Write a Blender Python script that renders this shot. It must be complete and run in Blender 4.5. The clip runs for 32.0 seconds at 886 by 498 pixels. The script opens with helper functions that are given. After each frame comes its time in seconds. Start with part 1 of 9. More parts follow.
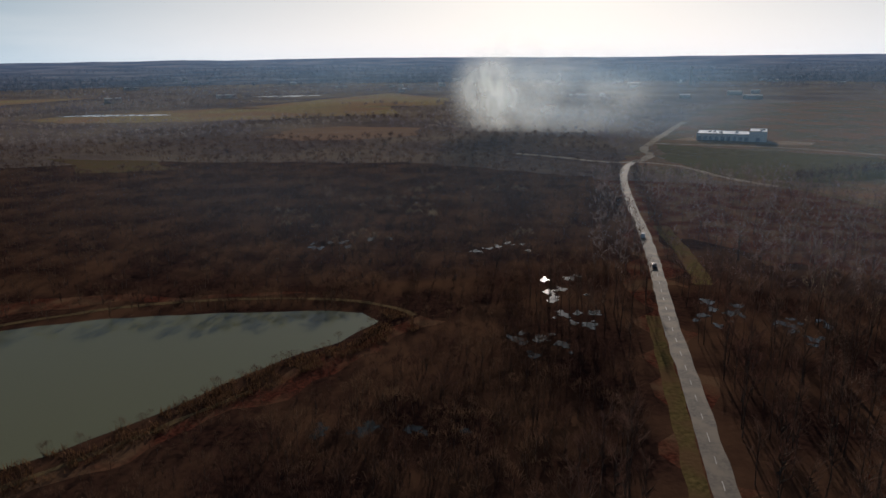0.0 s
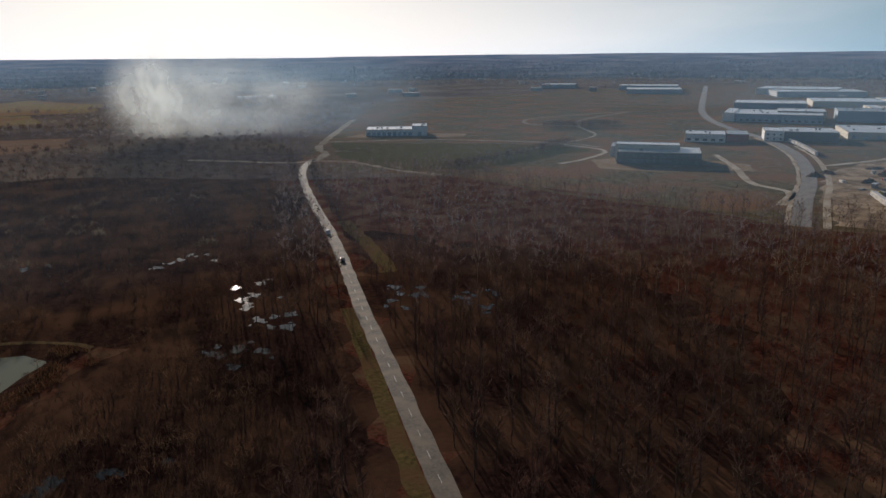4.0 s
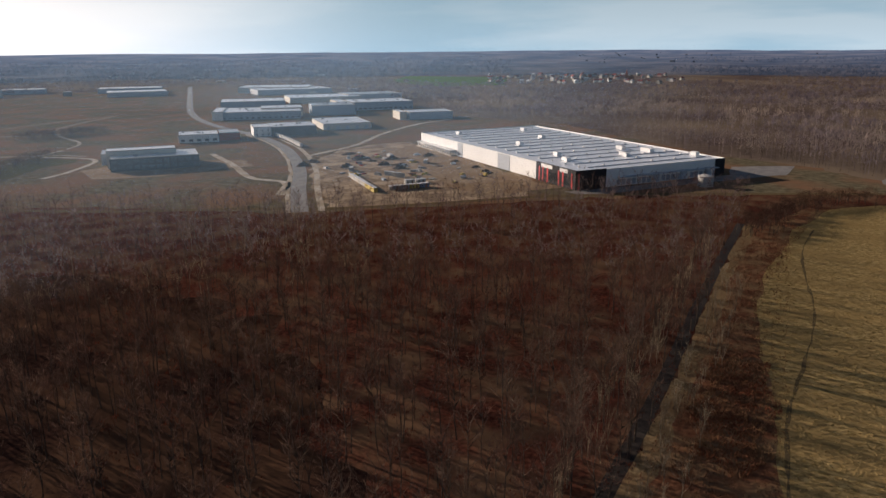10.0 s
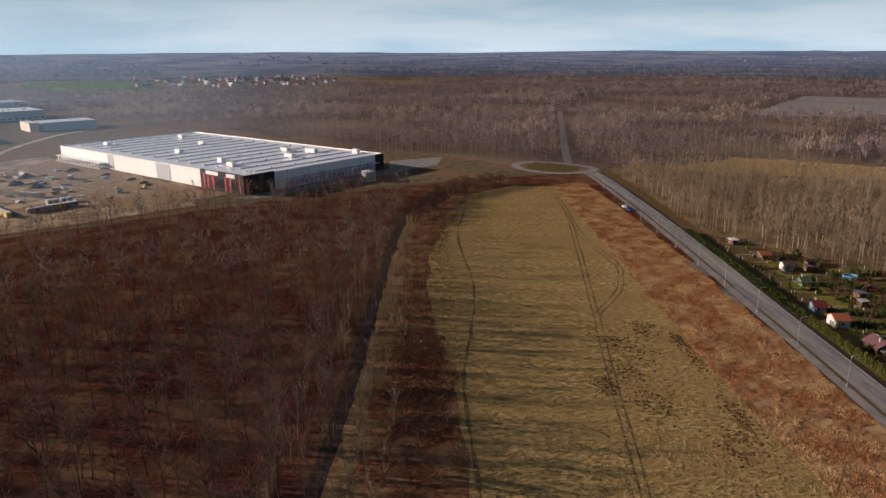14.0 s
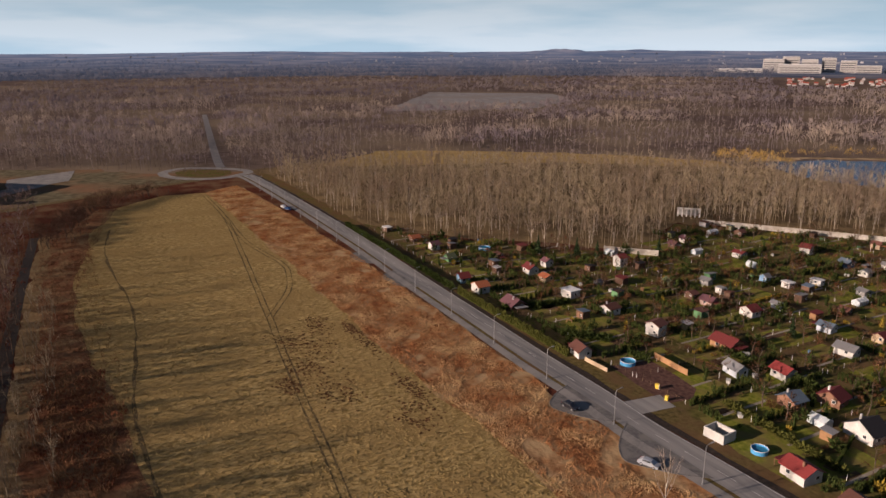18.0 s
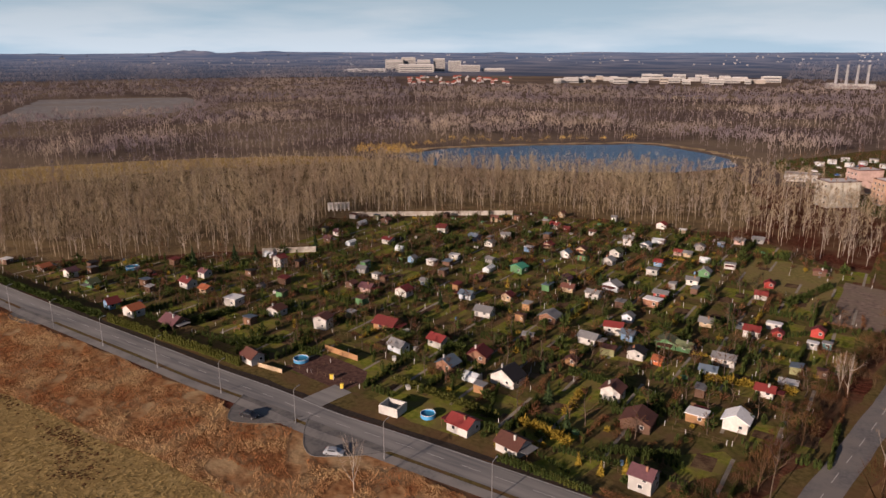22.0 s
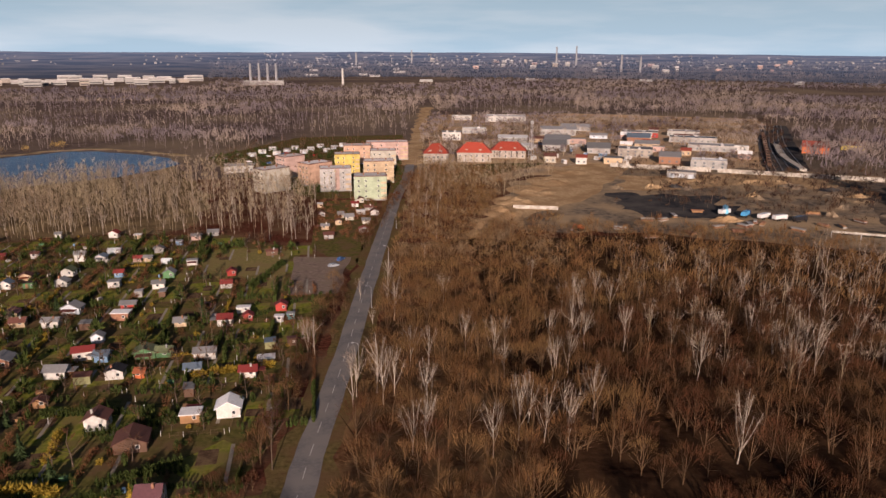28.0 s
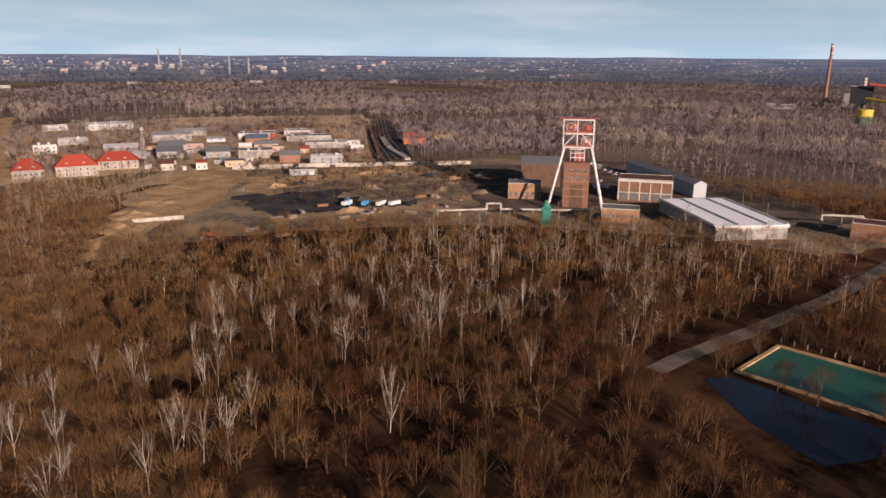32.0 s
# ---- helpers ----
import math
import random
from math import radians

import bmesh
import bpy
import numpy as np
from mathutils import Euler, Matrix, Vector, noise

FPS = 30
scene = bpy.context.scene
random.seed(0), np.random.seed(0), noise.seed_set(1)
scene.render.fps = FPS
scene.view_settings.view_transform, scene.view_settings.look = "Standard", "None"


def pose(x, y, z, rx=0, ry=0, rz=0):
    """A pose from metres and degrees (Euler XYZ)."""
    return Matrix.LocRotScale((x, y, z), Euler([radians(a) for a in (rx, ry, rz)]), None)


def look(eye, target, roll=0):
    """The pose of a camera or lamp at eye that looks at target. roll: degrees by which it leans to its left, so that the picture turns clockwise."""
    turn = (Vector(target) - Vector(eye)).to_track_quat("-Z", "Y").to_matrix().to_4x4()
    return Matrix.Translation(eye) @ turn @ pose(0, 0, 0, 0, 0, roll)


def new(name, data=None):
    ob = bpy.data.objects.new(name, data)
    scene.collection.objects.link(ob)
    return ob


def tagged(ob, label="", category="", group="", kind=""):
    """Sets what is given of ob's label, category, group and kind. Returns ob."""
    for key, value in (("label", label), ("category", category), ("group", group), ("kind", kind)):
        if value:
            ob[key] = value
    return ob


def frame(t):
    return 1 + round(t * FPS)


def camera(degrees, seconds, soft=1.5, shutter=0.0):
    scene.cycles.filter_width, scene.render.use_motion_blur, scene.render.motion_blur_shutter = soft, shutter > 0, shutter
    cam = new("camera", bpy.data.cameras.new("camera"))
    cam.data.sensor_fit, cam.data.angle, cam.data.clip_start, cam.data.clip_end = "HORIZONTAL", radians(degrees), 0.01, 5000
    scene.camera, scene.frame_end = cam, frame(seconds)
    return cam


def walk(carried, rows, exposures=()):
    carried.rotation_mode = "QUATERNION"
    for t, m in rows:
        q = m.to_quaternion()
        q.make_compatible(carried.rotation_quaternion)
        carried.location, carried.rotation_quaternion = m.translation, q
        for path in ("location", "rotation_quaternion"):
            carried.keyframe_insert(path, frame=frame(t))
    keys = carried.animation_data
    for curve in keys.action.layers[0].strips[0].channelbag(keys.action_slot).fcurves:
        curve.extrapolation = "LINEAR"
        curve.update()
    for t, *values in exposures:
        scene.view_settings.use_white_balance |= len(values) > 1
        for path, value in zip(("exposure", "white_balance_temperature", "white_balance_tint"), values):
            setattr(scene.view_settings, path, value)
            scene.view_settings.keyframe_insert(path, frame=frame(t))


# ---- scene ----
EYE = 80.0  # height of the drone over the ground
cam = camera(63.87, 32.0)
TURN = [  # seconds, heading, tilt, lean
    (0, 0.01, -15.34, 0.55), (1, -6.30, -15.35, 0.61), (2, -12.65, -15.42, 0.65),
    (3, -19.12, -15.48, 0.66), (3.5, -22.38, -15.49, 0.66), (5.5, -35.44, -15.65, 0.56),
    (6, -38.68, -15.66, 0.55), (7, -45.19, -15.71, 0.51), (8, -51.68, -15.75, 0.49),
    (9, -58.15, -15.78, 0.48), (10, -64.64, -15.82, 0.43), (11, -71.12, -15.82, 0.40),
    (12, -77.59, -15.82, 0.36), (13, -84.31, -15.81, 0.30), (14, -91.14, -15.80, 0.26),
    (14.5, -94.54, -15.80, 0.26), (16.5, -108.21, -15.81, 0.22), (17, -111.69, -15.81, 0.19),
    (18, -118.67, -15.82, 0.12), (19, -125.70, -15.82, 0.09), (20, -132.73, -15.79, 0.10),
    (21, -139.70, -15.76, 0.08), (22, -146.70, -15.75, 0.07), (23, -153.76, -15.76, 0.06),
    (24, -160.91, -15.79, 0.05), (25, -168.08, -15.80, 0.01), (25.5, -171.65, -15.81, -0.00),
    (27.5, -186.01, -15.72, -0.26), (28, -189.73, -15.70, -0.27), (29, -197.20, -15.63, -0.29),
    (30, -204.69, -15.55, -0.31), (31, -212.14, -15.48, -0.34), (32, -219.63, -15.45, -0.31),
]

EXPOSURE = [(0, -0.2, 5450, 14), (3, -0.12, 5500, 14), (6.3, 0.14, 5620, 15), (7, 0.38, 5750, 50), (7.5, 0.12, 5680, 18), (8, 0.10, 5700, 16), (9, 0.2, 5750, 17), (11, 0.40, 5850, 19), (16, 0.52, 6050, 24), (22, 0.45, 6100, 26), (30, 0.44, 6080, 27), (32, 0.52, 6080, 27)]
walk(cam, [(t, pose(0, 0, EYE, 90 + p, r, y)) for t, y, p, r in TURN], EXPOSURE)

# ---- sky and sun ----
SUN_AZ, SUN_EL = radians(8.5), radians(15.5)
sun_dir = Vector((math.sin(SUN_AZ) * math.cos(SUN_EL), math.cos(SUN_AZ) * math.cos(SUN_EL), math.sin(SUN_EL)))
sun_data = bpy.data.lights.new("sun", "SUN")
sun_data.energy, sun_data.angle, sun_data.color = 5.0, radians(0.6), (1.0, 0.80, 0.57)
sun = new("sun", sun_data)
sun.matrix_world = look(sun_dir * 900, (0, 0, 0))

world = bpy.data.worlds.new("winter_sky")
scene.world = world
world.use_nodes = True
wn, wl = world.node_tree.nodes, world.node_tree.links
wn.clear()
sky = wn.new("ShaderNodeTexSky")
sky.sky_type, sky.sun_disc = "NISHITA", False
sky.sun_elevation, sky.sun_rotation = SUN_EL, SUN_AZ
sky.air_density, sky.dust_density, sky.ozone_density = 1.0, 1.0, 2.0
wco = wn.new("ShaderNodeTexCoord")
sep = wn.new("ShaderNodeSeparateXYZ")
wmap = wn.new("ShaderNodeMapping")
wmap.inputs["Scale"].default_value = (2.2, 2.2, 16.0)
cloud = wn.new("ShaderNodeTexNoise")
cloud.inputs["Scale"].default_value, cloud.inputs["Detail"].default_value = 1.5, 5.0
haze = wn.new("ShaderNodeMapRange")  # thick haze at the horizon, clear blue overhead
haze.inputs["From Min"].default_value, haze.inputs["From Max"].default_value = 0.0, 0.2
haze.inputs["To Min"].default_value, haze.inputs["To Max"].default_value = 0.88, 0.03
puff = wn.new("ShaderNodeMapRange")
puff.inputs["From Min"].default_value, puff.inputs["From Max"].default_value = 0.42, 0.62
puff.inputs["To Min"].default_value, puff.inputs["To Max"].default_value = 0.0, 1.0
tone = wn.new("ShaderNodeMixRGB")
tone.inputs["Color1"].default_value, tone.inputs["Color2"].default_value = (24.9, 35.4, 37.8, 1), (35.7, 43.1, 42.4, 1)
glow = wn.new("ShaderNodeVectorMath")  # the haze scatters more light towards the sun
glow.operation = "DOT_PRODUCT"
glow.inputs[1].default_value = sun_dir
flare = wn.new("ShaderNodeMapRange")
flare.interpolation_type = "SMOOTHSTEP"
flare.inputs["From Min"].default_value, flare.inputs["From Max"].default_value = 0.55, 1.0
flare.inputs["To Min"].default_value, flare.inputs["To Max"].default_value = 1.0, 2.3
warm = wn.new("ShaderNodeMixRGB")  # and that light is warmer
warm.inputs["Color2"].default_value = (41.0, 37.0, 31.0, 1)
near = wn.new("ShaderNodeMapRange")
near.interpolation_type = "SMOOTHSTEP"
near.inputs["From Min"].default_value, near.inputs["From Max"].default_value = 0.55, 0.96
lit = wn.new("ShaderNodeVectorMath")
lit.operation = "SCALE"
veil = wn.new("ShaderNodeMixRGB")
dome = wn.new("ShaderNodeVectorMath")  # clear blue sky above the haze
dome.operation = "SCALE"
dome.inputs["Scale"].default_value = 2.0
bg = wn.new("ShaderNodeBackground")
bg.inputs["Strength"].default_value = 0.014
out = wn.new("ShaderNodeOutputWorld")
wl.new(wco.outputs["Generated"], wmap.inputs["Vector"])
wl.new(wco.outputs["Generated"], sep.inputs["Vector"])
wl.new(wmap.outputs["Vector"], cloud.inputs["Vector"])
wl.new(sep.outputs["Z"], haze.inputs["Value"])
wl.new(cloud.outputs["Fac"], puff.inputs["Value"])
wl.new(puff.outputs["Result"], tone.inputs["Fac"])
wl.new(haze.outputs["Result"], veil.inputs["Fac"])
wl.new(sky.outputs["Color"], dome.inputs[0])
wl.new(dome.outputs["Vector"], veil.inputs["Color1"])
wl.new(wco.outputs["Generated"], glow.inputs[0])
wl.new(glow.outputs["Value"], flare.inputs["Value"])
wl.new(glow.outputs["Value"], near.inputs["Value"])
wl.new(near.outputs["Result"], warm.inputs["Fac"])
wl.new(tone.outputs["Color"], warm.inputs["Color1"])
wl.new(warm.outputs["Color"], lit.inputs[0])
wl.new(flare.outputs["Result"], lit.inputs["Scale"])
wl.new(lit.outputs["Vector"], veil.inputs["Color2"])
wl.new(veil.outputs["Color"], bg.inputs["Color"])
wl.new(bg.outputs["Background"], out.inputs["Surface"])


# ---- materials ----
def material(name, a, b, size=1.0, rough=0.9, bump=0.0, c=None, patch=20.0, metal=0.0, per="", vary=0.25, stretch=None, trans=0.0):
    """Two colours in grain of that size in metres, a third in larger patches, relief, and a change from piece to piece."""
    m = bpy.data.materials.new(name)
    m.use_nodes = True
    n, l = m.node_tree.nodes, m.node_tree.links
    p = n["Principled BSDF"]
    geo = n.new("ShaderNodeNewGeometry")
    src = geo.outputs["Position"]
    if stretch:
        mp = n.new("ShaderNodeMapping")
        mp.inputs["Rotation"].default_value[2] = radians(stretch[0])
        mp.inputs["Scale"].default_value = (stretch[1], stretch[2], 1)
        l.new(src, mp.inputs["Vector"])
        src = mp.outputs["Vector"]
    grain = n.new("ShaderNodeTexNoise")
    grain.inputs["Scale"].default_value, grain.inputs["Detail"].default_value = 1 / size, 5
    l.new(src, grain.inputs["Vector"])
    r = n.new("ShaderNodeValToRGB")
    r.color_ramp.elements[0].position, r.color_ramp.elements[1].position = 0.35, 0.66
    r.color_ramp.elements[0].color, r.color_ramp.elements[1].color = (*a, 1), (*b, 1)
    l.new(grain.outputs["Fac"], r.inputs["Fac"])
    colour = r.outputs["Color"]
    if c:
        big = n.new("ShaderNodeTexNoise")
        big.inputs["Scale"].default_value, big.inputs["Detail"].default_value = 1 / patch, 4
        l.new(src, big.inputs["Vector"])
        r2 = n.new("ShaderNodeValToRGB")
        r2.color_ramp.elements[0].position, r2.color_ramp.elements[1].position = 0.42, 0.62
        l.new(big.outputs["Fac"], r2.inputs["Fac"])
        mx = n.new("ShaderNodeMixRGB")
        mx.inputs["Color2"].default_value = (*c, 1)
        l.new(r2.outputs["Color"], mx.inputs["Fac"])
        l.new(colour, mx.inputs["Color1"])
        colour = mx.outputs["Color"]
    if per:
        if per == "island":
            rnd = geo.outputs["Random Per Island"]
        else:
            rnd = n.new("ShaderNodeObjectInfo").outputs["Random"]
        mr = n.new("ShaderNodeMapRange")
        mr.inputs["To Min"].default_value, mr.inputs["To Max"].default_value = 1 - vary, 1 + vary
        l.new(rnd, mr.inputs["Value"])
        hsv = n.new("ShaderNodeHueSaturation")
        l.new(mr.outputs["Result"], hsv.inputs["Value"])
        l.new(colour, hsv.inputs["Color"])
        colour = hsv.outputs["Color"]
    l.new(colour, p.inputs["Base Color"])
    p.inputs["Roughness"].default_value, p.inputs["Metallic"].default_value = rough, metal
    p.inputs["Specular IOR Level"].default_value = 0.0 if rough > 0.88 else 0.25 if rough > 0.6 else 0.5
    if bump:
        bp = n.new("ShaderNodeBump")
        bp.inputs["Strength"].default_value, bp.inputs["Distance"].default_value = 0.7, bump
        l.new(grain.outputs["Fac"], bp.inputs["Height"])
        l.new(bp.outputs["Normal"], p.inputs["Normal"])
    if trans:
        tb, ms, o = n.new("ShaderNodeBsdfTranslucent"), n.new("ShaderNodeMixShader"), n["Material Output"]
        l.new(colour, tb.inputs["Color"])
        ms.inputs["Fac"].default_value = trans
        l.new(p.outputs["BSDF"], ms.inputs[1])
        l.new(tb.outputs["BSDF"], ms.inputs[2])
        l.new(ms.outputs["Shader"], o.inputs["Surface"])
    return m


def water(name, colour, ripple=0.02, size=1.2, rough=0.06):
    m = bpy.data.materials.new(name)
    m.use_nodes = True
    n, l = m.node_tree.nodes, m.node_tree.links
    p = n["Principled BSDF"]
    p.inputs["Base Color"].default_value = (*colour, 1)
    p.inputs["Roughness"].default_value, p.inputs["IOR"].default_value = rough, 1.33
    geo, w, bp = n.new("ShaderNodeNewGeometry"), n.new("ShaderNodeTexNoise"), n.new("ShaderNodeBump")
    w.inputs["Scale"].default_value, w.inputs["Detail"].default_value = 1 / size, 3
    bp.inputs["Strength"].default_value, bp.inputs["Distance"].default_value = 0.5, ripple
    l.new(geo.outputs["Position"], w.inputs["Vector"])
    l.new(w.outputs["Fac"], bp.inputs["Height"])
    l.new(bp.outputs["Normal"], p.inputs["Normal"])
    return m


M_FLOOR = material("leaf_litter", (0.046, 0.016, 0.011), (0.118, 0.043, 0.027), 1.1, 0.95, 0.25, (0.128, 0.076, 0.044), 13)
M_LITTER = material("warm_leaf_litter", (0.075, 0.036, 0.018), (0.150, 0.080, 0.040), 1.2, 0.95, 0.2, (0.175, 0.108, 0.052), 9)
M_FIELD = material("dry_field_grass", (0.195, 0.136, 0.050), (0.44, 0.322, 0.140), 0.9, 0.95, 0.4, (0.28, 0.196, 0.080), 12, stretch=(8, 1.0, 0.45))
M_RUST = material("rust_dry_grass", (0.18, 0.080, 0.034), (0.34, 0.180, 0.082), 1.6, 0.95, 0.35, (0.38, 0.262, 0.140), 7)
M_BAND = material("red_brown_band", (0.105, 0.045, 0.024), (0.20, 0.092, 0.048), 1.4, 0.95, 0.35, (0.21, 0.135, 0.070), 8)
M_VERGE = material("grass_verge", (0.075, 0.060, 0.024), (0.145, 0.110, 0.044), 1.2, 0.95, 0.2, (0.12, 0.075, 0.038), 9)
M_LAWN = material("winter_lawn", (0.060, 0.058, 0.017), (0.125, 0.110, 0.036), 1.4, 0.95, 0.12, (0.118, 0.078, 0.040), 6)
M_GREEN = material("green_crop", (0.07, 0.12, 0.02), (0.10, 0.16, 0.035), 8, 0.95)
M_PLAIN = material("fallow_land", (0.085, 0.074, 0.046), (0.170, 0.145, 0.092), 5, 0.95, 0.3, (0.190, 0.112, 0.066), 42)
M_FARFIELD = material("far_pale_field", (0.205, 0.160, 0.070), (0.320, 0.255, 0.120), 9, 0.95, 0, (0.26, 0.165, 0.090), 90)
M_RUSTFIELD = material("rusty_fallow_field", (0.165, 0.112, 0.076), (0.250, 0.176, 0.118), 6, 0.95, 0, (0.21, 0.130, 0.085), 40, stretch=(70, 0.12, 1.0))
M_FLOOR_FAR = material("far_wood_floor", (0.078, 0.058, 0.054), (0.140, 0.106, 0.090), 9, 0.95, 0, (0.180, 0.138, 0.098), 150)
M_DARKFIELD = material("ploughed_field", (0.075, 0.064, 0.030), (0.125, 0.105, 0.050), 7, 0.95, 0.2, (0.10, 0.090, 0.040), 50)
M_DIRT = material("bare_earth", (0.20, 0.145, 0.095), (0.36, 0.28, 0.19), 2.5, 0.95, 0.2, (0.25, 0.175, 0.11), 18)
M_SAND = material("sand_slope", (0.34, 0.23, 0.125), (0.50, 0.355, 0.205), 2.0, 0.95, 0.3, (0.30, 0.195, 0.105), 14)
M_COAL = material("coal_dust", (0.030, 0.030, 0.034), (0.058, 0.057, 0.060), 3, 0.9, 0.1, (0.080, 0.074, 0.070), 18)
M_WORKS = material("sandy_works_ground", (0.25, 0.185, 0.130), (0.42, 0.315, 0.215), 4, 0.95, 0.2, (0.46, 0.31, 0.175), 28)
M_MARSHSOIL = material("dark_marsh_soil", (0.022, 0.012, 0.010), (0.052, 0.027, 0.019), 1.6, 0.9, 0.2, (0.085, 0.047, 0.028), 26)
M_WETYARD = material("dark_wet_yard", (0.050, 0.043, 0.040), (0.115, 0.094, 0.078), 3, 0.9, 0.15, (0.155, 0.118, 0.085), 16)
# wood soil with the shade under the trees in its colour
M_WOODSOIL = material("shade_dark_wood_soil", (0.015, 0.008, 0.006), (0.046, 0.024, 0.014), 1.5, 0.95, 0.2, (0.075, 0.042, 0.022), 14)
M_TAIL = material("grey_tailings", (0.19, 0.185, 0.19), (0.27, 0.26, 0.255), 12, 0.95, 0.1, (0.22, 0.20, 0.185), 60)
M_ALDERFLOOR = material("alder_wood_floor", (0.085, 0.060, 0.034), (0.165, 0.120, 0.066), 1.8, 0.95, 0.2, (0.20, 0.145, 0.078), 14)
M_YARD = material("yard_ground", (0.11, 0.090, 0.070), (0.24, 0.190, 0.140), 3, 0.9, 0.15, (0.32, 0.235, 0.145), 22)
M_ASPHALT = material("worn_asphalt", (0.15, 0.145, 0.14), (0.21, 0.20, 0.19), 0.7, 0.85, 0.01, (0.24, 0.225, 0.21), 6)
M_ROADA = material("dusty_forest_asphalt", (0.082, 0.071, 0.058), (0.132, 0.115, 0.094), 0.7, 0.85, 0.01, (0.165, 0.136, 0.102), 5)
M_ASPHALT_OLD = material("old_asphalt", (0.115, 0.11, 0.115), (0.165, 0.158, 0.155), 0.7, 0.85, 0.01, (0.185, 0.17, 0.16), 7)
M_ROADB = material("streaked_asphalt", (0.135, 0.132, 0.136), (0.20, 0.195, 0.19), 0.8, 0.85, 0.01, (0.25, 0.24, 0.23), 3.0, stretch=(0, 0.08, 1.0))
M_PAINT = material("road_paint", (0.32, 0.31, 0.30), (0.52, 0.51, 0.49), 0.4, 0.7)
M_SITE = material("churned_site_earth", (0.138, 0.100, 0.068), (0.312, 0.237, 0.163), 3.0, 0.95, 0.4, (0.400, 0.312, 0.213), 15)
M_TRACK = material("dirt_track", (0.10, 0.075, 0.038), (0.15, 0.11, 0.058), 1.0, 0.95, 0.1)
M_GRAVEL = material("gravel_way", (0.30, 0.245, 0.18), (0.42, 0.36, 0.28), 1.4, 0.95, 0.05, (0.24, 0.19, 0.13), 12)
M_PALEWAY = material("pale_dusty_way", (0.40, 0.345, 0.27), (0.55, 0.485, 0.395), 1.4, 0.95, 0.05, (0.34, 0.28, 0.20), 12)
M_DITCH = material("dark_soil_and_ditch_shade", (0.018, 0.013, 0.010), (0.04, 0.028, 0.02), 0.8, 0.8, 0.1)
M_WATER = water("olive_lake_water", (0.15, 0.155, 0.085), 0.012, 1.5)
M_WATER2 = water("blue_lake_water", (0.015, 0.075, 0.17), 0.35, 1.6, 0.25)
M_POOLW = water("green_basin_water", (0.018, 0.095, 0.070), 0.01, 1.0)
M_PUDDLE = water("marsh_water", (0.03, 0.035, 0.03), 0.006, 0.8, 0.04)
M_BARK = material("dark_bark", (0.060, 0.044, 0.034), (0.125, 0.094, 0.070), 0.4, 0.95, 0.02, per="island", vary=0.35)
M_BARK_PALE = material("alder_bark", (0.20, 0.160, 0.105), (0.33, 0.265, 0.178), 0.6, 0.9, 0.01, per="island", vary=0.4)
M_BARK_BROWN = material("young_oak_bark", (0.085, 0.052, 0.030), (0.16, 0.104, 0.060), 0.5, 0.95, 0.01, per="island", vary=0.35)
M_BIRCH = material("birch_bark", (0.29, 0.24, 0.19), (0.50, 0.44, 0.37), 0.5, 0.8, 0.01)
M_TWIG = material("brown_twigs", (0.078, 0.050, 0.038), (0.150, 0.102, 0.076), 6, 0.95, c=(0.095, 0.048, 0.036), patch=30, per="island", vary=0.4, trans=0.35)
M_UNDER = material("red_brown_undergrowth", (0.066, 0.018, 0.011), (0.132, 0.038, 0.021), 5, 0.95, per="island", vary=0.4, trans=0.3)
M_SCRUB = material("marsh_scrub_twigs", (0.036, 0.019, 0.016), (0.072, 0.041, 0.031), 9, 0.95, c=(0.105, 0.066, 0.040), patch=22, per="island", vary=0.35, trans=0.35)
M_TWIG_GREY = material("grey_brown_twigs", (0.140, 0.112, 0.108), (0.235, 0.190, 0.178), 8, 0.95, c=(0.150, 0.095, 0.080), patch=32, per="island", vary=0.35, trans=0.45)
M_TWIG_THICKET = material("thicket_twigs", (0.185, 0.128, 0.074), (0.300, 0.215, 0.130), 8, 0.95, c=(0.150, 0.092, 0.050), patch=24, per="island", vary=0.35, trans=0.25)
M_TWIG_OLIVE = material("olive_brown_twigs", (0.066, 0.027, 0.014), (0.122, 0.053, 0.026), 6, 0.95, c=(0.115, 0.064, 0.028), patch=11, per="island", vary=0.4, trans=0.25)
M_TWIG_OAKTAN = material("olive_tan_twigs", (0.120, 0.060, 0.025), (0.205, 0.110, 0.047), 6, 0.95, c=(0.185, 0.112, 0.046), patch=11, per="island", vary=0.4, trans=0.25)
M_TWIG_TAN = material("tan_twigs", (0.24, 0.190, 0.122), (0.38, 0.305, 0.200), 8, 0.95, c=(0.215, 0.155, 0.110), patch=40, per="island", vary=0.35, trans=0.2)
M_TWIG_BIRCH = material("birch_twigs", (0.17, 0.125, 0.095), (0.30, 0.24, 0.19), 6, 0.95, per="island", vary=0.3, trans=0.15)
# twigs of the distant woods, with blue haze mixed into their colour
M_TWIG_MID = material("hazed_mid_twigs", (0.150, 0.122, 0.140), (0.240, 0.198, 0.205), 30, 0.95, c=(0.330, 0.268, 0.215), patch=105, per="island", vary=0.15, trans=0.3)
M_TWIG_FAR = material("hazed_far_twigs", (0.120, 0.102, 0.122), (0.185, 0.153, 0.164), 40, 0.95, c=(0.240, 0.196, 0.170), patch=190, per="island", vary=0.12, trans=0.3)
M_GOLD = material("willow_twigs", (0.34, 0.22, 0.06), (0.48, 0.32, 0.10), 4, 0.95, per="island", vary=0.3, trans=0.2)


